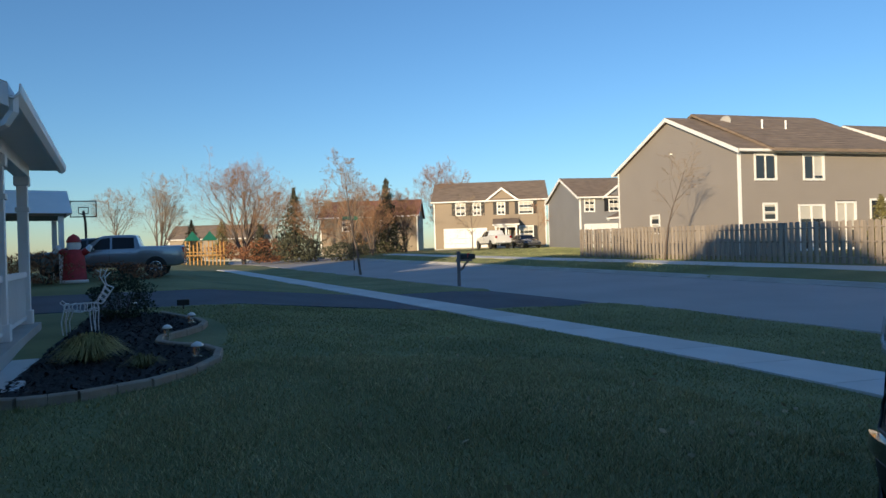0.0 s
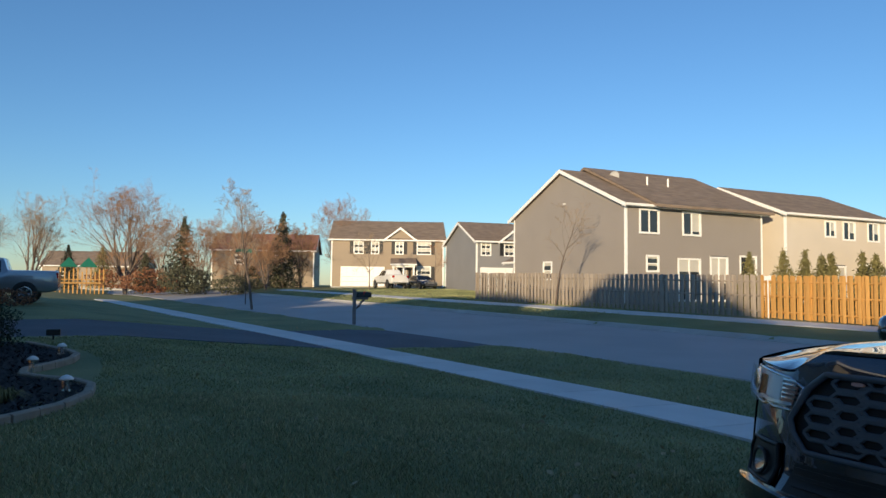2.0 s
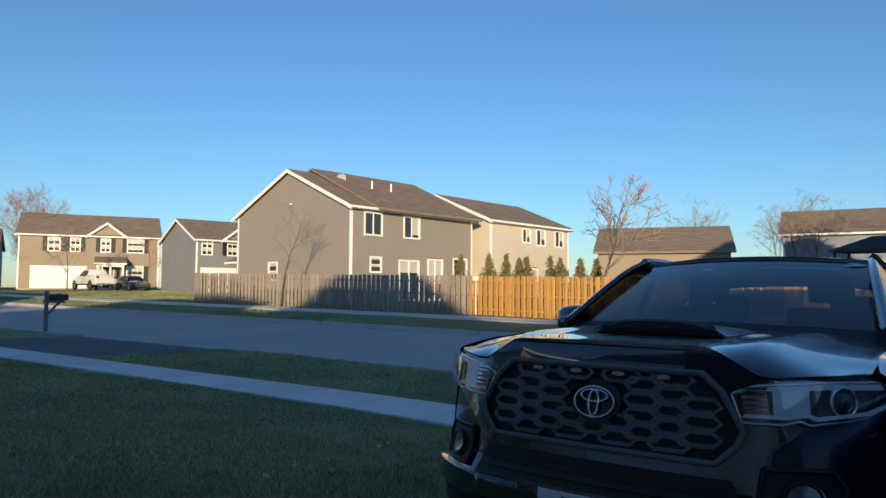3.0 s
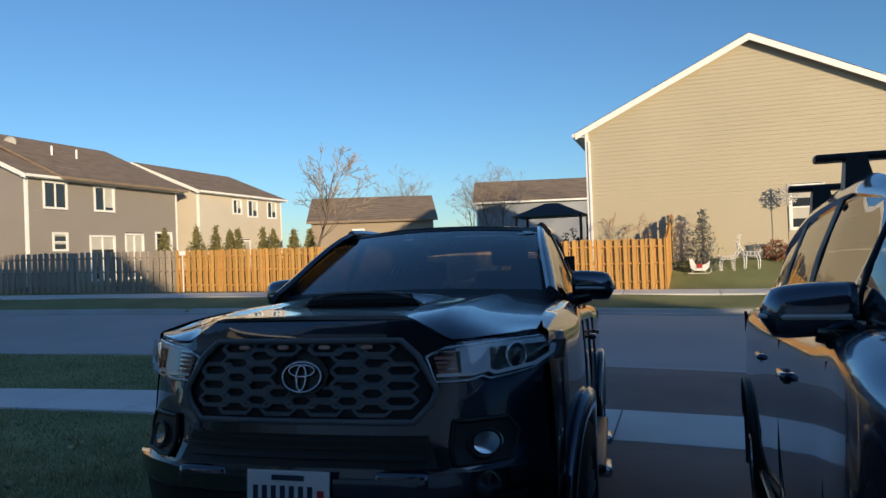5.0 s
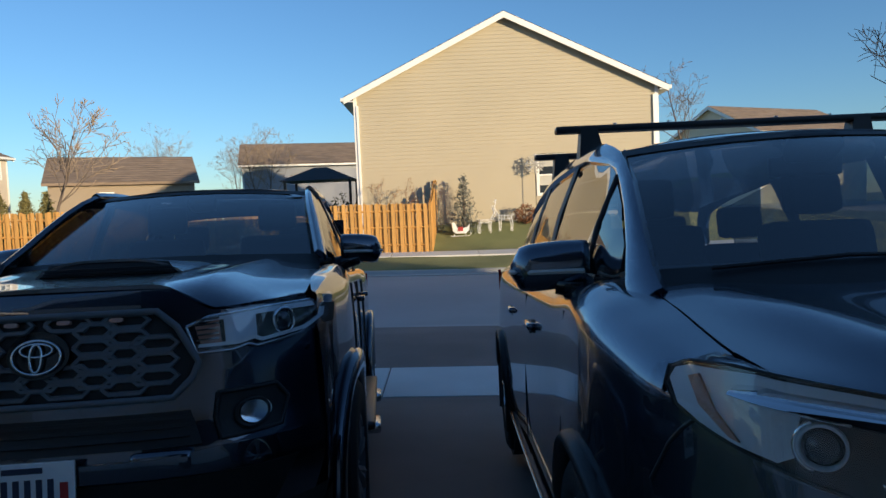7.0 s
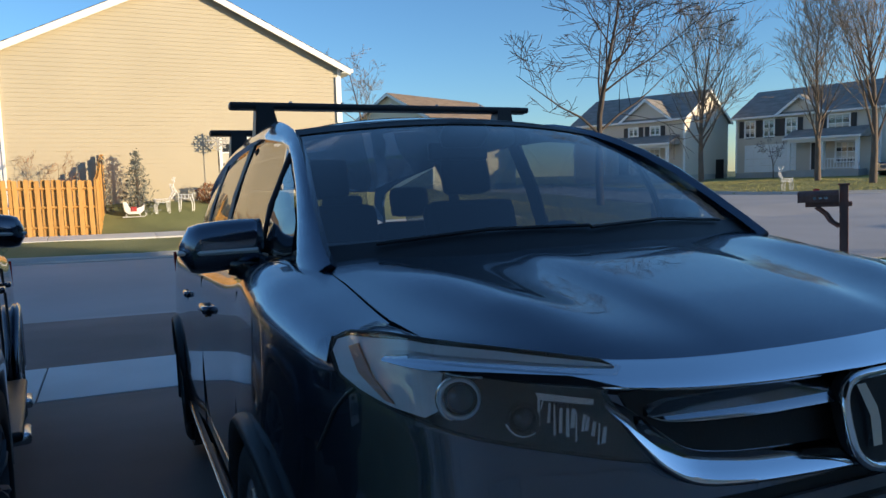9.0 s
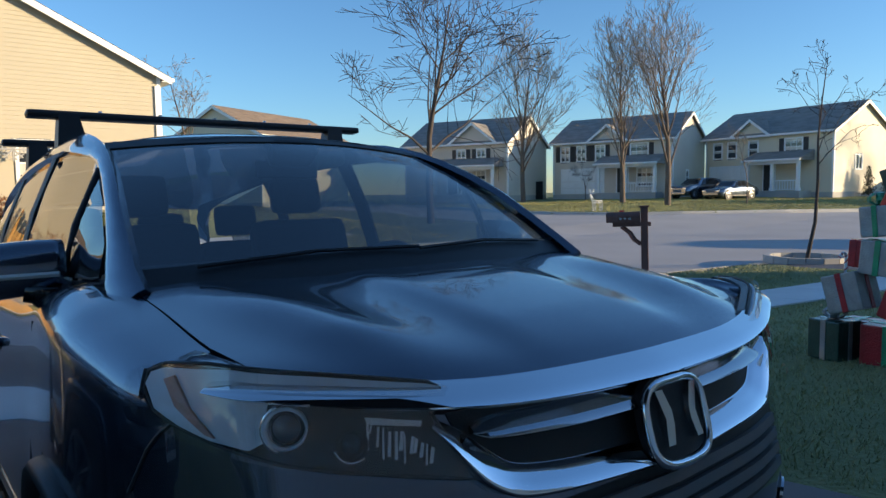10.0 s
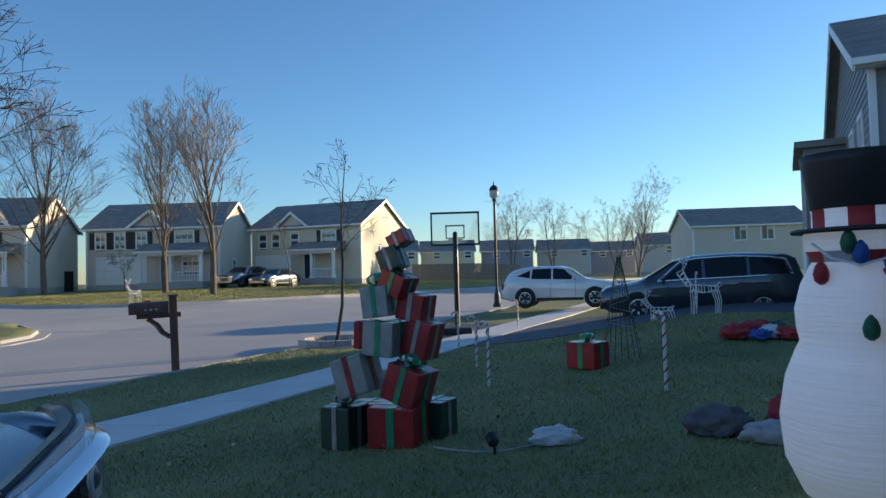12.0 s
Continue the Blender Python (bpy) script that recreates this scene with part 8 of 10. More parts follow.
# icicle lights hanging from the porch beam
for k in range(7):
    x = -0.9 - k * 0.22
    bm = bmesh.new()
    p = [PM @ Vector((x + 0.03 * math.sin(j * 2.1 + k), 0.13 + 0.03 * math.cos(j * 1.7 + k), TOP + 0.05 - j * 0.075)) for j in range(4 + (k * 5) % 5)]
    tube(bm, p, 0.006, 4)
    for q in p[1:]:
        box(bm, q.x - 0.012, q.x + 0.012, q.y - 0.012, q.y + 0.012, q.z - 0.02, q.z + 0.01)
    tagged(part("light_string", bm, M["white"]), "white icicle light string under the porch beam", "lights", "icicle light strings")


# next porch further along, and the house behind it
p2 = house(pose(-33.9, -14.85, 0, 0, 0, 16), "pale neighbour house with a small porch", 11.6, 9.0, 0.3, 5.8, 2.2, "x", M["cream"], M["roof_grey"], [("B", 3.0, 4.4, 1.2, 2.6, "grid", 0.4)])
# Unseen wing added to shade the silver pickup from low sun.
part("side_wing", boxes((5.82, 9.5, -4.4, 2.5, -0.2, 5.2)), M["cream"], p2)
part("porch_roof", boxes((0.6, 4.9, 4.5, 7.4, 3.15, 3.3)), M["roof_grey"], p2)
bm = bmesh.new()
v = [[bm.verts.new((x, y, z)) for x, z in ((0.4, 3.25), (5.1, 3.25), (2.75, 4.35))] for y in (4.5, 7.6)]
for i in range(3):
    bm.faces.new((v[0][i], v[0][(i + 1) % 3], v[1][(i + 1) % 3], v[1][i]))
bm.faces.new(v[0])
bm.faces.new(v[1][::-1])
bmesh.ops.recalc_face_normals(bm, faces=bm.faces)
part("porch_gable", bm, M["white"], p2)
for x in (0.8, 4.7):
    part("porch_column", boxes((x - 0.1, x + 0.1, 7.1, 7.3, 0.2, 3.2)), M["white"], p2)
part("porch_floor", boxes((0.5, 5.0, 4.5, 7.4, -0.2, 0.25)), M["curb"], p2)

# black wall lantern by the garage
LM = pose(-2.965, -1.058, 1.825, 0, 0, 8)
la = thing("wall_lantern", LM, "black metal coach lantern beside the garage", "lamp")
bm = bmesh.new()
for a in range(4):
    c, s = (1, 1, -1, -1)[a], (1, -1, -1, 1)[a]
    tube(bm, [(c * 0.060, s * 0.060, 0.26), (c * 0.105, s * 0.105, 0.50)], 0.010, 6)
box(bm, -0.068, 0.068, -0.068, 0.068, 0.245, 0.265)
lathe(bm, [(0.055, 0.248), (0.04, 0.22), (0.02, 0.19), (0.028, 0.17), (0.012, 0.15), (0.004, 0.13)], None, 12)
part("frame", bm, M["black_metal"], la)
bm = bmesh.new()
lathe(bm, [(0.17, 0.495), (0.165, 0.51), (0.12, 0.60), (0.075, 0.66), (0.045, 0.675), (0.03, 0.70), (0.035, 0.72), (0.01, 0.75)], Matrix.Rotation(radians(45), 4, "Z"), 8)
part("roof_cap", bm, M["black_metal"], la)
for a in range(4):
    m4 = Matrix.Rotation(radians(90 * a), 4, "Z")
    bm = bmesh.new()
    bm.faces.new([bm.verts.new(m4 @ Vector(c)) for c in ((-0.058, -0.060, 0.266), (0.058, -0.060, 0.266), (0.10, -0.104, 0.495), (-0.10, -0.104, 0.495))])
    part("pane", bm, M["glass_car"], la).visible_shadow = False
bm = bmesh.new()
lathe(bm, [(0.018, 0.27), (0.03, 0.31), (0.034, 0.37), (0.022, 0.42), (0.006, 0.44)], None, 14)
part("bulb", bm, M["white"], la, smooth=True)
bm = bmesh.new()
tube(bm, [(0, 0.0, 0.20), (0, -0.06, 0.17), (0, -0.12, 0.22)], 0.014, 8)
box(bm, -0.06, 0.06, -0.145, -0.115, 0.10, 0.36)
part("bracket", bm, M["black_metal"], la)


# ---- things along the street ----
def post_mailbox(m, label, wood, box_mat, double=False):
    root = thing("mailbox", m, label, "mailbox")
    part("post", boxes((-0.055, 0.055, -0.055, 0.055, -0.1, 1.32), bevel=0.008), wood, root)
    part("post_cap", boxes((-0.075, 0.075, -0.075, 0.075, 1.32, 1.36), bevel=0.012), wood, root)
    part("arm", boxes((-0.10, 0.48, -0.05, 0.05, 0.93, 1.02), bevel=0.008), wood, root)
    bm = bmesh.new()
    tube(bm, [(0.05, 0, 0.55), (0.16, 0, 0.66), (0.22, 0, 0.80), (0.34, 0, 0.93)], 0.04, 4)
    part("brace", bm, wood, root)
    bm = bmesh.new()
    prof = [(-0.10, 1.02), (0.10, 1.02), (0.10, 1.14)] + [(0.10 * math.cos(a), 1.14 + 0.10 * math.sin(a)) for a in np.linspace(0.2, math.pi - 0.2, 9)] + [(-0.10, 1.14)]
    e = [[bm.verts.new((x, y, z)) for y, z in prof] for x in (0.06, 0.56)]
    for i in range(len(prof)):
        bm.faces.new((e[0][i], e[0][(i + 1) % len(prof)], e[1][(i + 1) % len(prof)], e[1][i]))
    bm.faces.new(e[0][::-1])
    bm.faces.new(e[1])
    bmesh.ops.recalc_face_normals(bm, faces=bm.faces)
    b = part("box", bm, box_mat, root)
    part("box_door", boxes((0.56, 0.575, -0.105, 0.105, 1.015, 1.22), bevel=0.004), box_mat, b)
    part("flag", boxes((0.30, 0.32, -0.115, -0.105, 1.1, 1.26), (0.30, 0.38, -0.115, -0.105, 1.22, 1.27)), M["ink_red"], b)
    for k in range(3):
        part("number_bar", boxes((0.20 + 0.07 * k, 0.24 + 0.07 * k, 0.1005, 0.104, 1.08, 1.12)), M["alloy"], b)
    return root


M["mail_brown"] = material("stained_mailbox_post", (0.150, 0.068, 0.050), 0.6, var=0.25, scale=4, bump=0.2, stretch=(4, 4, 0.5))
M["mail_grey"] = material("weathered_mailbox_post", (0.16, 0.15, 0.15), 0.8, var=0.3, scale=4, bump=0.3, stretch=(4, 4, 0.5))
post_mailbox(pose(13.9, 9.45, gz(13.9, 9.4), 0, 1.5, 125) @ Matrix.Diagonal((1.5, 1.5, 1.12, 1)), "dark brown wooden mailbox post at the kerb", M["mail_brown"], M["mail_brown"])
post_mailbox(pose(-29.6, 9.75, gz(-29.6, 9.75), 0, 0, 78) @ Matrix.Diagonal((1.3, 1.3, 1.08, 1)), "weathered grey mailbox post with a newspaper box", M["mail_grey"], M["black_metal"])

# street lamp
sl = thing("street_lamp", pose(32.9, 5.85, gz(32.9, 5.85)), "black post-top street lamp with clear globe", "street lamp")
bm = bmesh.new()
lathe(bm, [(0.20, 0), (0.20, 0.12), (0.15, 0.2), (0.13, 0.55), (0.09, 0.7), (0.065, 0.8), (0.055, 4.9), (0.10, 5.0), (0.10, 5.08)], None, 16)
part("pole", bm, M["black_metal"], sl)
bm = bmesh.new()
lathe(bm, [(0.10, 5.08), (0.19, 5.15), (0.22, 5.32), (0.20, 5.46)], None, 16)
part("globe", bm, M["blind"], sl, "frosted lamp globe", smooth=True)
bm = bmesh.new()
lathe(bm, [(0.23, 5.45), (0.21, 5.55), (0.12, 5.67), (0.03, 5.72), (0.03, 5.80), (0.008, 5.88)], None, 16)
part("cap", bm, M["black_metal"], sl)


def hoop_stand(m, label, height, w=1.37):
    root = thing("basketball_hoop", m, label, "hoop")
    z = height
    part("backboard", boxes((-w / 2, w / 2, -0.012, 0.0, z - 0.12, z + 0.78)), M["lens"], root, "clear backboard")
    part("board_frame", boxes((-w / 2 - 0.03, w / 2 + 0.03, -0.03, 0.02, z + 0.78, z + 0.84), (-w / 2 - 0.03, w / 2 + 0.03, -0.03, 0.02, z - 0.18, z - 0.12), (-w / 2 - 0.05, -w / 2, -0.03, 0.02, z - 0.18, z + 0.84), (w / 2, w / 2 + 0.05, -0.03, 0.02, z - 0.18, z + 0.84)), M["black_metal"], root)
    part("target_square", boxes((-0.29, 0.29, -0.02, -0.013, z + 0.40, z + 0.45), (-0.29, 0.29, -0.02, -0.013, z + 0.03, z + 0.07), (-0.29, -0.25, -0.02, -0.013, z + 0.07, z + 0.40), (0.25, 0.29, -0.02, -0.013, z + 0.07, z + 0.40)), M["black_metal"], root)
    bm = bmesh.new()
    tube(bm, [(0.22 * math.cos(a), -0.36 + 0.22 * math.sin(a), z + 0.02) for a in np.linspace(0, 2 * math.pi, 25)], 0.012, 6, caps=False)
    box(bm, -0.08, 0.08, -0.16, 0.0, z - 0.05, z + 0.04)
    part("rim", bm, M["black_metal"], root)
    bm = bmesh.new()
    tube(bm, [(0, 0.02, z + 0.2), (0, 0.45, z - 0.35), (0, 0.55, z - 0.9), (0, 0.6, 0.1)], 0.075, 8)
    part("pole", bm, M["black_metal"], root)
    part("base", boxes((-0.42, 0.42, 0.4, 1.25, -0.02, 0.20), bevel=0.06), M["plastic"], root)
    return root


hoop_stand(pose(21.2, 5.0, gz(21.2, 5.0), 0, 0, 103), "black portable basketball hoop at the sidewalk", 2.75)
hoop_stand(pose(-46.5, -8.6, gz(-46.5, -8.6), 0, 0, 90), "black basketball hoop behind a parked pickup", 3.5)

# kerb ring round the young tree
ring = thing("tree_ring", pose(18.4, 7.7, gz(18.4, 7.7)), "pale concrete edging ring round a young tree", "edging")
for k in range(16):
    a0, a1 = 2 * math.pi * k / 16, 2 * math.pi * (k + 0.94) / 16
    me = data_mesh("block", [(r * math.cos(a), r * math.sin(a), z) for z in (-0.05, 0.13) for a in (a0, a1) for r in (0.86, 1.02)], [(4, 5, 7, 6), (0, 1, 5, 4), (2, 6, 7, 3), (1, 3, 7, 5), (0, 4, 6, 2)])
    part_mesh("block", me, M["curb"], ring)

# street-name sign
sg = thing("street_sign", pose(-48.5, 8.2, gz(-48.5, 8.2)), "green street-name sign on a thin pole", "sign")
bm = bmesh.new()
tube(bm, [(0, 0, 0), (0, 0, 3.9)], 0.035, 8)
part("pole", bm, M["black_metal"], sg)
M["sign_green"] = material("sign_green", (0.02, 0.16, 0.10), 0.5, var=0.1, bump=0)
part("blade", boxes((-0.02, 0.02, -0.75, 0.35, 3.55, 3.80)), M["sign_green"], sg)

# gazebo behind the cedar fence
gb = thing("gazebo", pose(-5.6, 33.4, gz(-5.6, 33.4)), "black metal gazebo with a pitched canopy", "gazebo")
bm = bmesh.new()
v = [bm.verts.new((x, y, z)) for x, y, z in ((-1.75, -1.5, 2.95), (1.75, -1.5, 2.95), (1.75, 1.5, 2.95), (-1.75, 1.5, 2.95), (-0.3, -0.25, 3.6), (0.3, -0.25, 3.6), (0.3, 0.25, 3.6), (-0.3, 0.25, 3.6))]
for q in ((0, 1, 5, 4), (1, 2, 6, 5), (2, 3, 7, 6), (3, 0, 4, 7), (4, 5, 6, 7), (3, 2, 1, 0)):
    bm.faces.new([v[i] for i in q])
part("canopy", bm, M["shutter"], gb)
for x in (-1.5, 1.5):
    for y in (-1.3, 1.3):
        part("post", boxes((x - 0.06, x + 0.06, y - 0.06, y + 0.06, 0, 2.98)), M["black_metal"], gb)
part("rail", boxes((-1.5, 1.5, -1.32, -1.28, 1.15, 1.22), (-1.5, 1.5, -1.32, -1.28, 1.6, 1.66)), M["black_metal"], gb)
gl = bush(-4.4, 31.5, 2.2, 0.9, 130, "dark covered outdoor furniture", M["shrub"], 900, 0.08, stems=False)
# shed roof behind the fence
part("shed", boxes((-1.0, 1.0, -1, 1, 0, 2.2)), M["bluegrey"], thing("shed", pose(-10.4, 38, gz(-10.4, 38)), "small dark-roofed garden shed", "shed"))
bm = bmesh.new()
v = [[bm.verts.new((x, y, z)) for y, z in ((-1.2, 2.15), (1.2, 2.15), (0, 2.95))] for x in (-1.15, 1.15)]
for i in range(3):
    bm.faces.new((v[0][i], v[0][(i + 1) % 3], v[1][(i + 1) % 3], v[1][i]))
bm.faces.new(v[0])
bm.faces.new(v[1][::-1])
bmesh.ops.recalc_face_normals(bm, faces=bm.faces)
part("shed_roof", bm, M["shutter"], bpy.data.objects["shed"].parent)
# snowflake on a stake by the beige wall
sf = thing("snowflake_decoration", pose(3.85, 27.6, gz(3.85, 27.6)), "large grey metal snowflake on a stake", "decoration")
bm = bmesh.new()
tube(bm, [(0, 0, 0), (0, 0, 2.15)], 0.012, 6)
part("stake", bm, M["black_metal"], sf)
for k in range(8):
    a = k * math.pi / 4
    bm = bmesh.new()
    d = Vector((math.cos(a), 0, math.sin(a)))
    e = Vector((-math.sin(a), 0, math.cos(a)))
    c = Vector((0, 0, 2.28))
    tube(bm, [c, c + d * 0.40], 0.03, 5)
    for t in (0.22, 0.34):
        tube(bm, [c + d * t + e * 0.11, c + d * (t - 0.05), c + d * t - e * 0.11], 0.022, 5)
    part("arm", bm, M["curb"], sf)
# white sleigh and deer figures on the lit lawn
M["wire_white"] = material("white_wire", (0.78, 0.78, 0.78), 0.5, var=0.05, bump=0)


def wire_deer(m, label, h=1.0, raised=True):
    """A deer of bent white wire, as one mesh."""
    bm = bmesh.new()
    r = 0.011

    def loop(pts, closed=True):
        pts = [Vector(p) * h for p in pts]
        tube(bm, pts + (pts[:1] if closed else []), r, 5, caps=not closed)
    for y in (-0.09, 0.09):
        loop([(-0.28, y, 0.60), (0.22, y, 0.63), (0.25, y, 0.52), (0.0, y * 1.2, 0.46), (-0.28, y, 0.50)])
        loop([(0.24, y * 0.6, 0.62), (0.36, y * 0.4, 0.82), (0.42, y * 0.4, 0.96), (0.56, y * 0.2, 0.90), (0.50, y * 0.3, 0.82), (0.34, y * 0.5, 0.60)])
        for x, f in ((-0.25, -0.03), (0.20, 0.03)):
            loop([(x - 0.05, y, 0.52), (x - 0.07 + f, y, 0.28), (x - 0.04 + f, y, 0.0), (x + 0.02 + f, y, 0.0), (x + 0.01 + f, y, 0.28), (x + 0.06, y, 0.52)])
        loop([(0.42, y * 0.4, 0.96), (0.36, y * 1.4, 1.12), (0.40, y * 2.0, 1.26)], False)
        loop([(0.37, y * 1.1, 1.08), (0.46, y * 1.6, 1.18)], False)
        loop([(0.39, y * 1.7, 1.19), (0.32, y * 2.2, 1.24)], False)
    for x in (-0.28, -0.14, 0.0, 0.12, 0.24):
        loop([(x, -0.10, 0.62), (x, 0.10, 0.62), (x, 0.13, 0.54), (x, 0.09, 0.47), (x, -0.09, 0.47), (x, -0.13, 0.54)])
    for t in (0.3, 0.6, 0.9):
        c = Vector((0.24 + 0.16 * t, 0, 0.62 + 0.30 * t))
        loop([c + Vector((0.02, -0.05, 0.02)), c + Vector((0.02, 0.05, 0.02)), c + Vector((0.10, 0.04, -0.06)), c + Vector((0.10, -0.04, -0.06))])
    loop([(-0.28, 0, 0.62), (-0.36, 0.02, 0.68), (-0.40, 0, 0.64), (-0.30, -0.02, 0.56)])
    ob = part("deer_figure", bm, M["wire_white"])
    ob.matrix_world = m
    return tagged(ob, label, "figure")


wire_deer(pose(-13.3, -2.5, 0.06, 0, 0, 82) @ Matrix.Diagonal((0.92, 0.92, 0.92, 1)), "white wire deer figure standing in the mulch bed")
wire_deer(pose(17.0, -1.5, gz(17, -1.5), 0, 0, 70), "white wire deer figure on the next lawn")
wire_deer(pose(16.9, -0.6, gz(17, -0.6) - 0.1, 0, 0, 110) @ Matrix.Diagonal((0.8, 0.8, 0.6, 1)), "low white wire deer figure, head down")
wire_deer(pose(1.75, 26.9, gz(1.75, 26.9), 0, 0, 10) @ Matrix.Scale(0.85, 4), "white deer figure on the sunlit lawn")
wire_deer(pose(2.5, 26.9, gz(2.5, 26.9), 0, 0, 170) @ Matrix.Diagonal((0.9, 0.9, 1.0, 1)), "white deer figure with a red bow on the sunlit lawn")
wire_deer(pose(31.5, 24.5, gz(31.5, 24.5), 0, 0, 170), "white deer figure on the far corner lawn")
sl2 = thing("sleigh_figure", pose(0.75, 26.8, gz(0.75, 26.8), 0, 0, 5) @ Matrix.Scale(0.8, 4), "white lawn sleigh with a red bow", "decoration")
bm = bmesh.new()
prof = [(-0.42, 0.72), (-0.36, 0.30), (-0.2, 0.18), (0.25, 0.18), (0.42, 0.34), (0.46, 0.62), (0.34, 0.5), (0.1, 0.42), (-0.15, 0.46), (-0.28, 0.72)]
e = [[bm.verts.new((x, y, z)) for x, z in prof] for y in (-0.16, 0.16)]
for i in range(len(prof)):
    bm.faces.new((e[0][i], e[0][(i + 1) % len(prof)], e[1][(i + 1) % len(prof)], e[1][i]))
bm.faces.new(e[0][::-1])
bm.faces.new(e[1])
bmesh.ops.recalc_face_normals(bm, faces=bm.faces)
part("body", bm, M["wire_white"], sl2)
for y in (-0.18, 0.18):
    bm = bmesh.new()
    tube(bm, [(-0.45, y, 0.06), (0.4, y, 0.06), (0.52, y, 0.14), (0.5, y, 0.22)], 0.015, 6)
    for x in (-0.3, 0.25):
        tube(bm, [(x, y, 0.06), (x, y * 0.8, 0.2)], 0.012, 5)
    part("runner", bm, M["wire_white"], sl2)
part("bow", boxes((-0.12, 0.12, -0.19, -0.165, 0.3, 0.5), bevel=0.01), M["ink_red"], sl2)

# playground far off
pg = thing("playground", pose(-85, -3.4, gz(-85, -3.4)), "wooden playground with green roofs in low sun", "playground")
for y in (-1.0, 0.9):
    bm = bmesh.new()
    v = [bm.verts.new(c) for c in ((-0.9, y - 0.9, 2.9), (0.9, y - 0.9, 2.9), (0.9, y + 0.9, 2.9), (-0.9, y + 0.9, 2.9), (0, y, 4.0))]
    for q in ((0, 1, 4), (1, 2, 4), (2, 3, 4), (3, 0, 4), (3, 2, 1, 0)):
        bm.faces.new([v[i] for i in q])
    part("roof", bm, M["sign_green"], pg)
for i in range(12):
    y = -2.2 + i * 0.42
    part("post", boxes((-0.06, 0.06, y - 0.06, y + 0.06, 0, 2.9 if i % 3 else 2.4)), M["wood_cedar"], pg)
part("deck", boxes((-0.9, 0.9, -2.2, 2.2, 1.1, 1.25), (0.85, 0.92, -2.2, 2.2, 1.5, 1.6)), M["wood_cedar"], pg)


# ---- decorations on the lawn ----
def foil(name, col, rough=0.35):
    return material(name, col, rough, 0.25, var=0.35, scale=7, fine=60, bump=0.5, coat=0.5, depth=0.015)


M["foil_red"], M["foil_green"], M["foil_silver"], M["foil_lime"] = foil("red_foil", (0.34, 0.016, 0.022)), foil("green_foil", (0.012, 0.055, 0.042)), foil("silver_foil", (0.30, 0.31, 0.30)), foil("bright_green_ribbon", (0.02, 0.26, 0.12))
M["candy_red"] = material("candy_red", (0.42, 0.03, 0.03), 0.5, var=0.15, bump=0.02)


def gift(m, size, wrap, ribbon_mat, label, bow=False, group="stacked gift boxes"):
    g = thing("gift_box", m, label, "gift box", group)
    w, d, h = (k * 1.1 for k in size)
    bm = bmesh.new()
    box(bm, -w / 2, w / 2, -d / 2, d / 2, 0, h, bevel=0.012)
    part("box", bm, wrap, g)
    rw = 0.16 * w
    part("ribbon", boxes((-rw / 2, rw / 2, -d / 2 - 0.006, d / 2 + 0.006, -0.002, h + 0.006)), ribbon_mat, g)
    part("ribbon", boxes((-w / 2 - 0.006, w / 2 + 0.006, -rw / 2, rw / 2, -0.001, h + 0.004)), ribbon_mat, g)
    if bow:
        for k in range(6):
            a = k * math.pi / 3
            bm = bmesh.new()
            c = Vector((0, 0, h + 0.01))
            o = Vector((math.cos(a), math.sin(a), 0))
            pts = [c + o * (0.09 * math.sin(t)) * 1.2 + Vector((0, 0, 0.07 * (1 - math.cos(t)) * 0.8)) for t in np.linspace(0.05, math.pi * 1.6, 9)]
            tube(bm, pts, 0.028, 4, flat=0.25)
            part("bow_loop", bm, ribbon_mat, g)
    return g


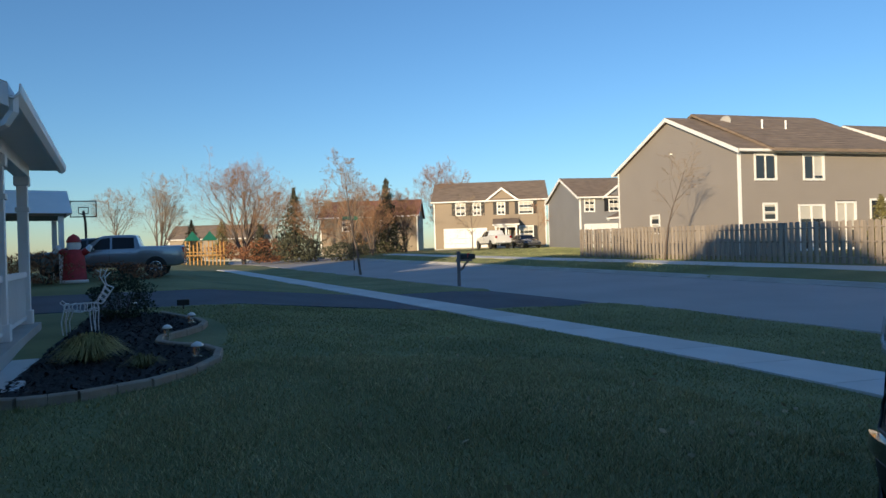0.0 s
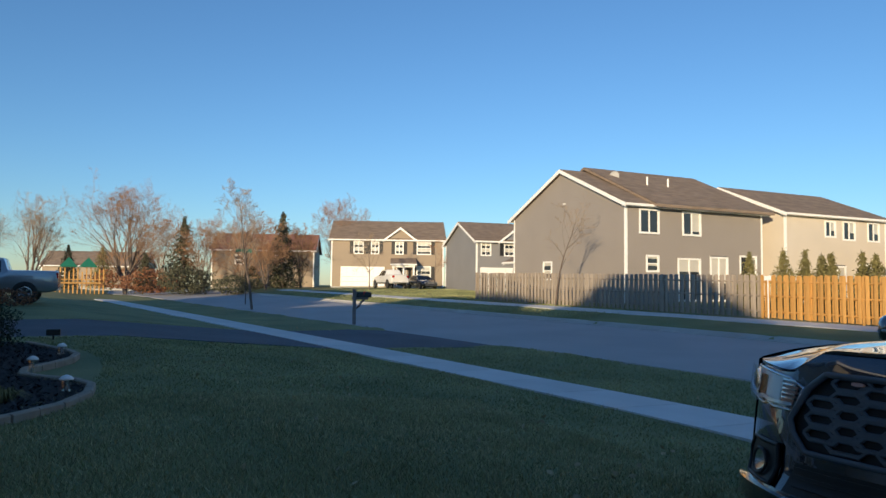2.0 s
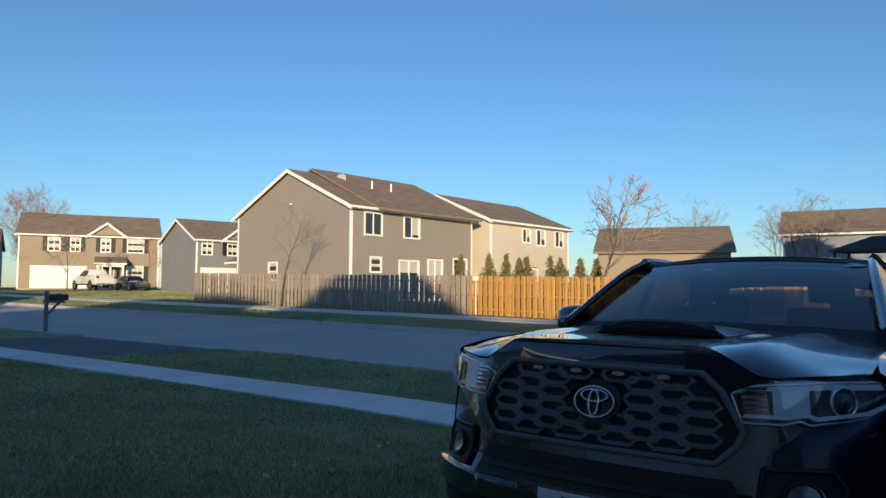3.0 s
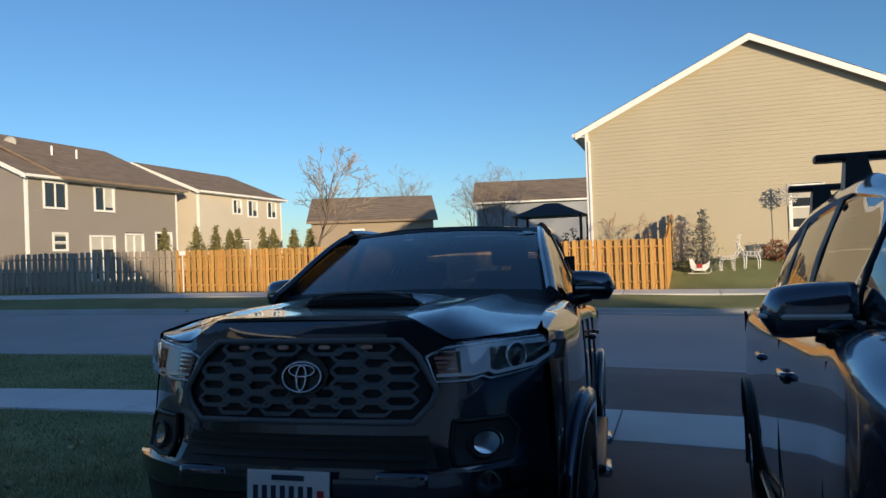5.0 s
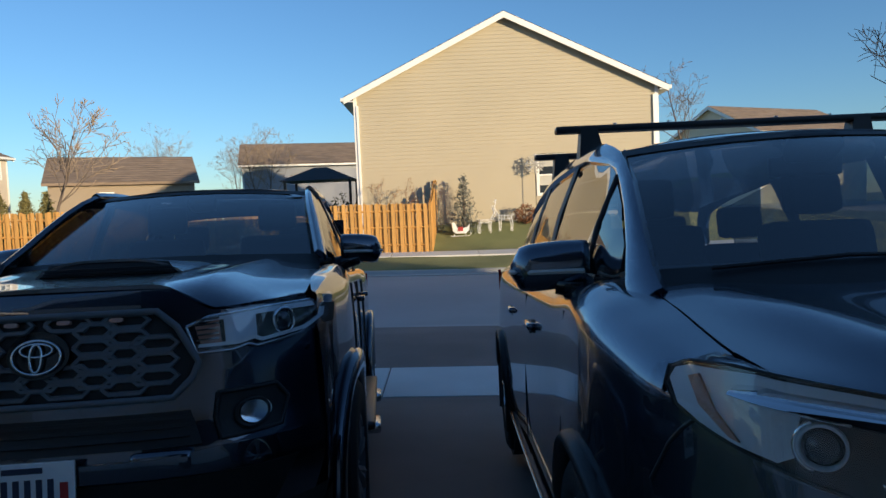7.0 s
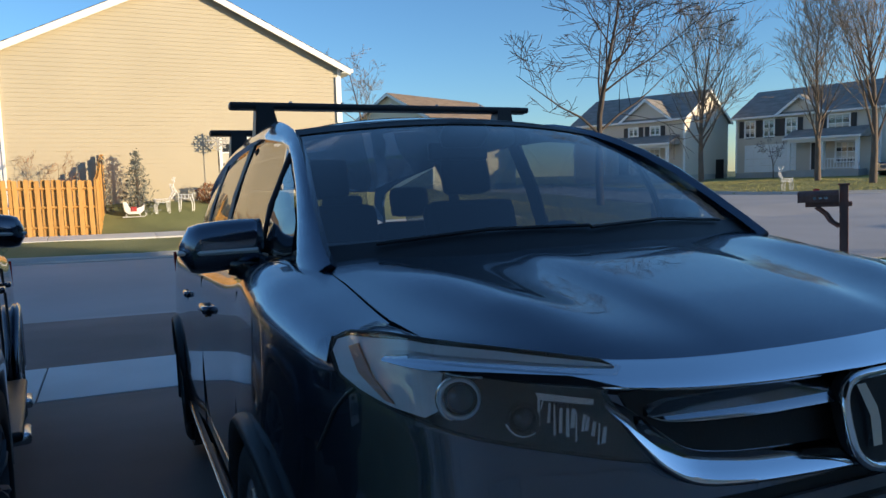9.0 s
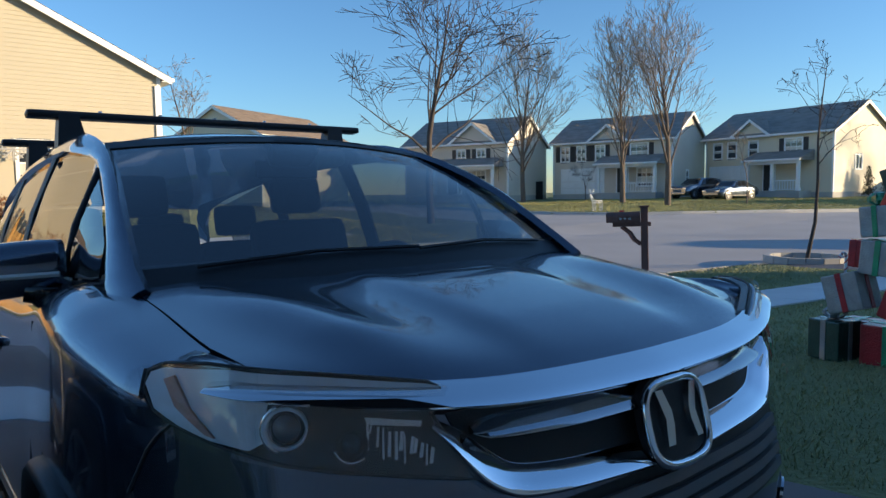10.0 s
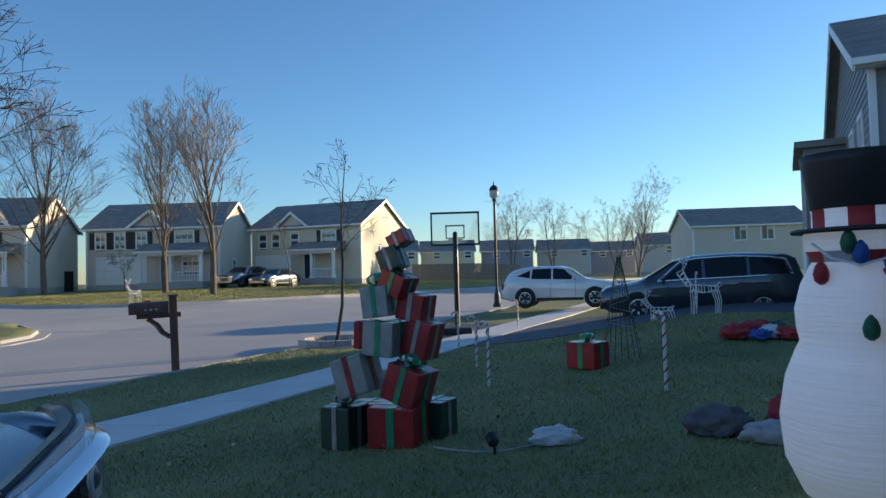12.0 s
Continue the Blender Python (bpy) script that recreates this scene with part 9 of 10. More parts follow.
tower = [
    ((7.00, 2.710, -0.210), (0.29, 0.29, 0.34), "foil_green", "foil_silver", (0, 0, 74), "dark green gift box with silver ribbon on the lawn", True),
    ((7.00, 2.180, -0.220), (0.42, 0.36, 0.36), "foil_red", "foil_lime", (0, 0, 81), "large red gift box with green ribbons on the lawn", False),
    ((7.25, 1.940, -0.190), (0.3, 0.3, 0.34), "foil_green", "foil_silver", (0, 0, 77), "dark green gift box behind a red one", False),
    ((7.25, 2.570, -0.220), (0.28, 0.28, 0.34), "foil_red", "foil_lime", (0, 0, 84), "red gift box behind others", False),
    ((7.00, 2.530, 0.270), (0.3, 0.3, 0.32), "foil_silver", "foil_red", (0, 16, 80), "silver gift box with red ribbon, tilted", False),
    ((7.00, 2.130, 0.210), (0.31, 0.31, 0.3), "foil_red", "foil_lime", (0, -18, 76), "red gift box with a bright green bow, tilted", True),
    ((7.12, 2.580, 0.665), (0.11, 0.11, 0.23), "foil_red", "foil_red", (0, -3, 83), "small plain red gift box", False),
    ((7.00, 2.310, 0.620), (0.28, 0.28, 0.28), "foil_silver", "foil_lime", (0, -4, 79), "silver gift box with green ribbons", False),
    ((7.05, 2.010, 0.610), (0.24, 0.24, 0.3), "foil_red", "foil_silver", (0, -16, 75), "red gift box with silver ribbon, tilted", False),
    ((7.00, 2.330, 0.965), (0.24, 0.24, 0.25), "foil_silver", "foil_lime", (0, 6, 82), "silver and green gift box", True),
    ((7.05, 2.040, 0.930), (0.24, 0.24, 0.22), "foil_red", "foil_silver", (0, -10, 78), "red gift box with silver ribbon", False),
    ((7.00, 2.210, 1.165), (0.23, 0.23, 0.19), "foil_red", "foil_lime", (0, -24, 74), "red gift box with green ribbon, tilted", False),
    ((7.00, 2.180, 1.385), (0.19, 0.19, 0.19), "foil_green", "foil_silver", (0, 20, 81), "green gift box with silver ribbon, tilted", False),
    ((7.00, 2.110, 1.600), (0.17, 0.17, 0.12), "foil_red", "foil_silver", (0, 26, 77), "small red gift box on top of the stack", False)]
for p, s, w, r, rot, lb, bow in tower:
    gift(pose(*p, *rot), s, M[w], M[r], lb, bow)
bm = bmesh.new()
tube(bm, [(7.16, 2.22, -0.25), (7.14, 2.2, 1.45)], 0.014, 8)
tagged(part("support_pole", bm, M["alloy"]), "thin metal pole holding the stack of gift boxes", "pole")
gift(pose(11.2, 0.72, gz(11.2, 0.7), 0, 0, 60), (0.42, 0.36, 0.34), M["foil_red"], M["foil_lime"], "red gift box with green ribbons alone on the lawn", True, "")


def candy_cane(x, y, h, seed):
    """A striped lawn cane, its hook leaning to the street."""
    root = thing("candy_cane", pose(x, y, gz(x, y) - 0.05, 0, 0, 40 + seed * 25), "red and white striped lawn cane", "decoration", "lawn canes")
    pts = [Vector((0, 0, t)) for t in np.linspace(0, h - 0.12, 12)] + [Vector((0.07 - 0.07 * math.cos(a), 0, h - 0.12 + 0.08 * math.sin(a))) for a in np.linspace(0.4, math.pi, 6)]
    bm = bmesh.new()
    tube(bm, pts, 0.021, 8)
    part("cane", bm, M["wire_white"], root)
    bm = bmesh.new()
    spiral = []
    for k in range(90):
        t = k / 89 * (len(pts) - 1)
        i = min(len(pts) - 2, int(t))
        c = pts[i].lerp(pts[i + 1], t - i)
        spiral.append(c + Vector((0.018 * math.cos(k * 0.72), 0.018 * math.sin(k * 0.72), 0)))
    tube(bm, spiral, 0.012, 4)
    part("stripe", bm, M["candy_red"], root)


for i, (x, y, h) in enumerate(((8.75, -0.2, 0.95), (10.2, 1.98, 0.95), (12.4, 2.6, 0.95), (16.6, 3.9, 0.95), (22.0, 3.3, 0.95), (11.6, 4.3, 0.9), (19.5, -1.6, 1.0))):
    candy_cane(x, y, h, i)

# cone of light wire
wt = thing("wire_tree", pose(11.8, 0.25, gz(11.8, 0.25)), "faint green wire cone tree with light strings", "decoration")
for k in range(9):
    a = 2 * math.pi * k / 9
    bm = bmesh.new()
    tube(bm, [(0.30 * math.cos(a), 0.30 * math.sin(a), 0), (0.02 * math.cos(a), 0.02 * math.sin(a), 1.55)], 0.006, 4)
    part("wire", bm, M["foil_green"], wt)
bm = bmesh.new()
tube(bm, [(0.30 * (1 - t) * math.cos(t * 40), 0.30 * (1 - t) * math.sin(t * 40), 1.55 * t) for t in np.linspace(0, 1, 140)], 0.005, 4)
part("light_string", bm, M["foil_silver"], wt)
part("star", boxes((-0.05, 0.05, -0.01, 0.01, 1.52, 1.66), (-0.08, 0.08, -0.009, 0.009, 1.57, 1.61)), M["foil_silver"], wt)


def lump(name, m, size, mat, label, seed, folds=7.0, category="cloth"):
    """A heap of soft cloth."""
    bm = bmesh.new()
    bmesh.ops.create_icosphere(bm, subdivisions=4, radius=1.0)
    for v in bm.verts:
        c = v.co.normalized()
        k = 1 + 0.30 * noise.noise(c * 2.2 + Vector((seed, 0, 0))) - 0.26 * abs(noise.noise(c * folds * 0.55 + Vector((0, seed, 0)))) + 0.10 * noise.noise(c * folds * 2.3)
        v.co = Vector((c.x * size[0] * k, c.y * size[1] * k, max(0.0, c.z * k * 0.85 + 0.35) * size[2]))
    ob = part(name, bm, mat, label="", smooth=True)
    ob.matrix_world = m
    return tagged(ob, label, category)


M["cloth_grey"] = material("grey_cloth", (0.13, 0.12, 0.13), 0.8, var=0.35, scale=5, fine=60, bump=0.4)
M["cloth_pale"] = material("pale_cloth", (0.42, 0.43, 0.47), 0.7, var=0.2, scale=5, fine=60, bump=0.4)
M["cloth_red"] = material("red_cloth", (0.40, 0.03, 0.035), 0.6, var=0.3, scale=5, fine=60, bump=0.3)
M["cloth_blue"] = material("blue_cloth", (0.03, 0.09, 0.35), 0.6, var=0.3, scale=5, fine=60, bump=0.3)
M["cloth_green"] = material("green_cloth", (0.02, 0.12, 0.06), 0.6, var=0.3, scale=5, fine=60, bump=0.3)
M["bag"] = material("white_plastic_bag", (0.72, 0.73, 0.76), 0.35, var=0.08, scale=8, fine=50, bump=0.6)
M["snow_cloth"] = material("white_ribbed_nylon_glow", (0.80, 0.81, 0.84), 0.6, var=0.05, scale=3, fine=14, bump=0.5, stretch=(0.25, 0.25, 3.5), depth=0.02)
# faint glow put into the cloth to brighten it; inner lamp only assumed
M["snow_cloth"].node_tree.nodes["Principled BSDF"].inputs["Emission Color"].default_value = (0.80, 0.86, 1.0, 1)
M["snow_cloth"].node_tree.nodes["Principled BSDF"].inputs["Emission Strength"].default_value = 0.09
lump("crumpled_cloth", pose(7.0, -0.5, gz(7, -0.5) + 0.01, 0, 0, 100), (0.27, 0.20, 0.19), M["cloth_grey"], "crumpled grey cloth heap on the lawn", 3)
lump("crumpled_cloth", pose(6.75, -0.88, gz(6.75, -0.9) + 0.01, 0, 0, 95), (0.26, 0.10, 0.14), M["cloth_pale"], "pale deflated cloth on the lawn", 4)
lump("crumpled_cloth", pose(7.2, -1.0, gz(7.2, -1.0) + 0.01, 0, 0, 60), (0.12, 0.10, 0.22), M["cloth_red"], "red and grey cloth beside the snowman figure", 5)
lump("plastic_bag", pose(6.66, 0.78, gz(6.66, 0.8) + 0.005, 0, 0, 100), (0.20, 0.10, 0.12), M["bag"], "white plastic bag lying on the grass", 6, category="bag")
for i, (dx, dy, mt, sz) in enumerate(((0, 0, "cloth_red", 0.26), (-0.25, 0.35, "cloth_red", 0.22), (0.2, -0.35, "cloth_green", 0.22), (-0.15, -0.15, "bag", 0.2), (-0.35, -0.45, "cloth_red", 0.18), (-0.45, 0.02, "cloth_blue", 0.15), (0.1, 0.4, "cloth_green", 0.15))):
    lump("deflated_inflatable", pose(13.4 + dx, -1.9 + dy, gz(13.4, -1.9) + 0.005, 0, 0, 40 * i), (sz, sz * 1.25, sz * 0.9), M[mt], "deflated bright nylon lawn inflatable", 10 + i, category="inflatable")
# plug with its cable
pw = thing("spotlight", pose(6.40, 1.22, gz(6.4, 1.2), 0, 0, 30), "small black garden spotlight on a stake", "lamp")
bm = bmesh.new()
tube(bm, [(0, 0, 0), (0, 0, 0.06)], 0.012, 6)
part("stake", bm, M["plastic"], pw)
bm = bmesh.new()
lathe(bm, [(0.025, 0), (0.045, 0.02), (0.05, 0.09), (0.046, 0.10), (0.02, 0.06)], Matrix.Translation((0, 0, 0.07)) @ Matrix.Rotation(radians(55), 4, "Y"), 16)
part("head", bm, M["plastic"], pw)


def cord(pts, mat, label, r=0.008):
    bm = bmesh.new()
    P = [Vector((x, y, gz(x, y) + 0.02)) for x, y in pts]
    out = []
    for i in range(len(P) - 1):
        for k in range(6):
            t = k / 6
            a, b, c, d = P[max(0, i - 1)], P[i], P[i + 1], P[min(len(P) - 1, i + 2)]
            out.append(0.5 * ((2 * b) + (c - a) * t + (2 * a - 5 * b + 4 * c - d) * t * t + (3 * b - a - 3 * c + d) * t**3))
    tube(bm, out + [P[-1]], r, 5)
    tagged(part("cable", bm, mat), label, "cable")


cord([(6.66, 0.85), (6.55, 1.0), (6.42, 1.2), (6.5, 1.5), (6.7, 1.8)], M["cloth_pale"], "pale power cord across the grass")
M["cord_orange"] = material("orange_cord", (0.55, 0.13, 0.06), 0.5, var=0.1, bump=0)
cord([(4.6, 0.55), (4.75, 0.42), (4.85, 0.25), (4.9, 0.12)], M["cord_orange"], "orange extension cord in the grass", 0.006)
cord([(4.75, -0.02), (4.9, -0.05), (5.0, -0.15), (4.95, -0.27), (4.75, -0.3)], M["cord_orange"], "orange extension cord in the grass", 0.006)

# snowman figure: one shape, white body, dark hat with a striped band
SN = pose(5.34, -1.07, gz(5.3, -1.1), 0, 0, 60)
bm = bmesh.new()
prof = [(0.20, 0.0), (0.34, 0.06), (0.42, 0.25), (0.44, 0.48), (0.405, 0.70), (0.35, 0.84), (0.33, 0.90), (0.34, 0.97), (0.345, 1.08), (0.315, 1.22), (0.265, 1.31), (0.25, 1.34), (0.275, 1.40), (0.285, 1.50)]
hat = [(0.345, 1.50), (0.352, 1.512), (0.345, 1.523), (0.245, 1.526), (0.24, 1.53), (0.24, 1.62), (0.245, 1.63), (0.28, 1.88), (0.29, 1.93), (0.25, 1.925), (0.02, 1.91)]
lathe(bm, prof + hat, None, 48)
bm.faces.ensure_lookup_table()
for f in bm.faces:
    z = f.calc_center_median().z
    a = math.atan2(f.calc_center_median().y, f.calc_center_median().x)
    f.material_index = 0 if z < 1.497 else (1 if not 1.53 < z < 1.63 else (2 if int((a + math.pi) / (2 * math.pi) * 12) % 2 else 0))
    f.smooth = True
    if 1.335 < z < 1.38:
        f.material_index = 2 if int((a + math.pi) / (2 * math.pi) * 9) % 2 else 3
for v in bm.verts:
    if v.co.z < 1.3 and v.co.z > 0.02:
        c = v.co.copy()
        v.co += Vector((c.x, c.y, 0)) * 0.018 * math.sin(c.z * 55)
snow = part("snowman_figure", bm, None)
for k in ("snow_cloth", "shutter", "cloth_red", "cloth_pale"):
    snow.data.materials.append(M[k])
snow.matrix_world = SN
tagged(snow, "white inflated snowman figure with a black top hat", "figure")
# scarf end and bulbs on a light string hung on the figure
bm = bmesh.new()
tube(bm, [SN @ Vector((c[0] * 0.68, c[1] * 0.68, c[2])) for c in ((-0.30, 0.46, 1.30), (-0.42, 0.50, 1.15), (-0.50, 0.52, 0.95), (-0.56, 0.54, 0.72))], 0.075, 8, flat=0.35)
tagged(part("scarf", bm, M["cloth_red"]), "red scarf end hanging on the snowman figure", "scarf")
for i, (lx, ly, lz, mt) in enumerate(((-0.10, 0.44, 1.40, "cloth_blue"), (-0.28, 0.36, 1.36, "cloth_blue"), (0.18, 0.42, 1.30, "cloth_red"), (-0.38, 0.36, 1.22, "cloth_green"), (-0.16, 0.52, 1.02, "cloth_green"), (-0.45, 0.30, 1.08, "cloth_red"), (-0.02, 0.44, 1.46, "cloth_green"), (-0.34, 0.42, 1.28, "straw"))):
    bm = bmesh.new()
    lathe(bm, [(0.012, 0.0), (0.035, 0.02), (0.042, 0.06), (0.03, 0.10), (0.006, 0.13)], SN @ Matrix.Translation((lx * 0.70, ly * 0.70, lz - 0.08)), 12)
    tagged(part("ornament_bulb", bm, M[mt], smooth=True), "glossy oversized light bulb ornament on the snowman figure", "ornament", "bulb ornaments")
bm = bmesh.new()
tube(bm, [SN @ Vector((c[0] * 0.68, c[1] * 0.68, c[2])) for c in ((0.25, 0.40, 1.44), (0.1, 0.46, 1.36), (-0.1, 0.48, 1.32), (-0.3, 0.42, 1.36), (-0.42, 0.3, 1.2), (-0.46, 0.28, 0.95))], 0.008, 5)
tagged(part("light_string", bm, M["wire_white"]), "white light cord draped on the snowman figure", "lights")
# dry stalk in front of it
st = thing("dry_stalk", pose(3.35, -0.62, gz(3.3, -0.6)), "thin dark dry plant stalk with seed heads", "plant")
bm = bmesh.new()
tube(bm, [(0, 0, 0), (0.0, 0.01, 0.45), (0.01, 0.0, 0.74)], [0.006, 0.005, 0.003], 5)
part("stem", bm, M["bark_dark"], st)
for dx, z in ((0.02, 0.72), (-0.03, 0.66), (0.035, 0.64), (-0.02, 0.60)):
    bm = bmesh.new()
    tube(bm, [(0, 0, z - 0.07), (dx * 0.7, 0, z - 0.02), (dx, 0, z)], 0.003, 4)
    bmesh.ops.create_icosphere(bm, subdivisions=1, radius=0.011, matrix=Matrix.Translation((dx, 0, z)))
    part("seed_head", bm, M["bark_dark"], st)

# red figure by the silver pickup: one plain shape
bm = bmesh.new()
lathe(bm, [(0.62, 0.0), (0.62, 0.16), (0.55, 0.18), (0.50, 0.8), (0.46, 1.3), (0.40, 1.55), (0.26, 1.66), (0.30, 1.72), (0.34, 1.86), (0.30, 2.0), (0.34, 2.02), (0.34, 2.08), (0.22, 2.3), (0.03, 2.42)], None, 24)
for s in (1, -1):
    tube(bm, [(0, s * 0.35, 1.45), (0, s * 0.62, 1.62), (0, s * 0.76, 1.86)], [0.17, 0.15, 0.10], 8)
for f in bm.faces:
    z = f.calc_center_median().z
    f.material_index = 1 if (z < 0.17 or 1.66 < z < 2.0) else (2 if 0.82 < z < 0.9 else 0)
    f.smooth = True
rf = part("lawn_figure", bm, None)
for k in ("cloth_red", "wire_white", "shutter"):
    rf.data.materials.append(M[k])
rf.matrix_world = pose(-31.2, -6.15, gz(-31.2, -6.15)) @ Matrix.Scale(0.82, 4)
tagged(rf, "red and white inflated lawn figure with raised arms", "figure")

# ---- mulch bed before the porch ----
bed = [(-7.55, -2.55), (-7.35, -1.95), (-7.45, -1.45), (-7.85, -0.85), (-8.4, -0.45), (-9.1, -0.22), (-9.8, -0.20), (-10.35, -0.42), (-10.7, -0.80), (-11.1, -1.08), (-11.7, -1.10), (-12.3, -0.80),
       (-12.9, -0.58), (-13.6, -0.52), (-14.2, -0.66), (-15.0, -1.0), (-16.2, -1.5), (-17.0, -2.2), (-17.0, -3.0), (-8.3, -2.3)]
filled("mulch", bed, lambda x, y: ground_z(x, y) + 0.045 + 0.02 * np.sin(x * 5) * np.sin(y * 4), M["mulch"], 0.25)
tagged(bpy.data.objects["mulch"], "black shredded mulch in a curving bed", "mulch", kind="structure")
edge = thing("bed_edging", pose(0, 0, 0), "curved tan concrete bed edging", "edging")
line = bed[:17]
for i in range(len(line) - 1):
    p, q = Vector((*line[i], 0)), Vector((*line[i + 1], 0))
    n = 2
    for k in range(n):
        a, b = p.lerp(q, k / n), p.lerp(q, (k + 0.97) / n)
        d = (b - a).normalized()
        o = Vector((-d.y, d.x, 0)) * 0.055
        vs = [(*(v + s * o)[:2], gz(v.x, v.y) + z) for z in (-0.08, 0.085) for v in (a, b) for s in (1, -1)]
        vs += [(*(v + s * o * 0.7)[:2], gz(v.x, v.y) + 0.10) for v in (a, b) for s in (1, -1)]
        part_mesh("edging_block", data_mesh("edging_block", vs, [(0, 2, 6, 4), (1, 5, 7, 3), (4, 6, 10, 8), (5, 9, 11, 7), (8, 10, 11, 9), (0, 4, 5, 1), (2, 3, 7, 6), (4, 8, 9, 5), (6, 7, 11, 10)]), M["edging"], edge)
rng = np.random.default_rng(4)
bx, by = rng.uniform(-17, -7.3, 9000), rng.uniform(-3.0, -0.2, 9000)
ok = inside(bed, bx, by)
bx, by = bx[ok], by[ok]
n = len(bx)
V, Fc = [], []
an, tl, ln, wd = rng.uniform(0, 6.28, n), rng.uniform(-0.6, 0.6, n), rng.uniform(0.02, 0.055, n), rng.uniform(0.007, 0.016, n)
bz = ground_z(bx, by) + 0.065
for i in range(n):
    c, s = math.cos(an[i]), math.sin(an[i])
    d, e = Vector((c * ln[i], s * ln[i], tl[i] * ln[i])), Vector((-s * wd[i], c * wd[i], 0))
    p = Vector((bx[i], by[i], bz[i]))
    V += [p - d - e, p + d - e, p + d + e, p - d + e]
    Fc.append((4 * i, 4 * i + 1, 4 * i + 2, 4 * i + 3))
part_mesh("mulch_chips", data_mesh("mulch_chips", V, Fc), M["chip"], bpy.data.objects["mulch"], kind="stuff")


def tussock(x, y, r, h, n, seed, label, mat):
    root = thing("ornamental_grass", pose(x, y, gz(x, y) + 0.03), label, "plant")
    rnd = np.random.default_rng(seed)
    V, Fc = [], []
    for i in range(n):
        a, t = rnd.uniform(0, 6.28), rnd.uniform(0.2, 1.0)
        o = Vector((math.cos(a), math.sin(a), 0))
        s = Vector((-math.sin(a), math.cos(a), 0)) * 0.006
        p0 = o * 0.10 * rnd.uniform(0, 1)
        p1 = p0 + o * r * t * 0.5 + Vector((0, 0, h * rnd.uniform(0.6, 1.0) * (1.1 - 0.3 * t)))
        p2 = p0 + o * r * t * 1.05 + Vector((0, 0, h * (0.95 - 0.75 * t) * rnd.uniform(0.5, 1)))
        b = len(V)
        V += [p0 - s, p0 + s, p1 + s, p1 - s, p2]
        Fc += [(b, b + 1, b + 2, b + 3), (b + 3, b + 2, b + 4)]
    part_mesh("blades", data_mesh("blades", V, Fc), mat, root, kind="stuff")


tussock(-9.75, -1.75, 0.52, 0.38, 900, 5, "arching tuft of yellow-green ornamental grass in mulch", M["straw"])
tussock(-9.0, -1.05, 0.25, 0.18, 160, 6, "small green tuft in mulch", M["arbor"])
# path lights round the bed, and the dark spotlight behind
for i, (x, y) in enumerate(((-9.3, -0.45), (-11.6, -1.0), (-13.6, -0.75), (-17.4, -2.2))):
    root = thing("path_light", pose(x, y, gz(x, y) + 0.04), "small pale solar path light at the bed's edge", "lamp", "path lights")
    bm = bmesh.new()
    lathe(bm, [(0.075, 0.17), (0.08, 0.185), (0.05, 0.215), (0.012, 0.23)], None, 14)
    part("cap", bm, M["white"], root, smooth=True)
    bm = bmesh.new()
    lathe(bm, [(0.055, 0.05), (0.065, 0.17)], None, 14)
    part("globe", bm, M["lens"], root).visible_shadow = False
    bm = bmesh.new()
    tube(bm, [(0, 0, -0.05), (0, 0, 0.17)], 0.022, 8)
    part("stem", bm, M["alloy"], root)
sp = thing("spotlight", pose(-17.6, -1.15, gz(-17.6, -1.15)), "black landscape spotlight on the grass", "lamp")
part("head", boxes((-0.08, 0.08, -0.14, 0.14, 0.1, 0.24), bevel=0.02), M["plastic"], sp)
part("stake", boxes((-0.015, 0.015, -0.015, 0.015, -0.05, 0.1)), M["plastic"], sp)


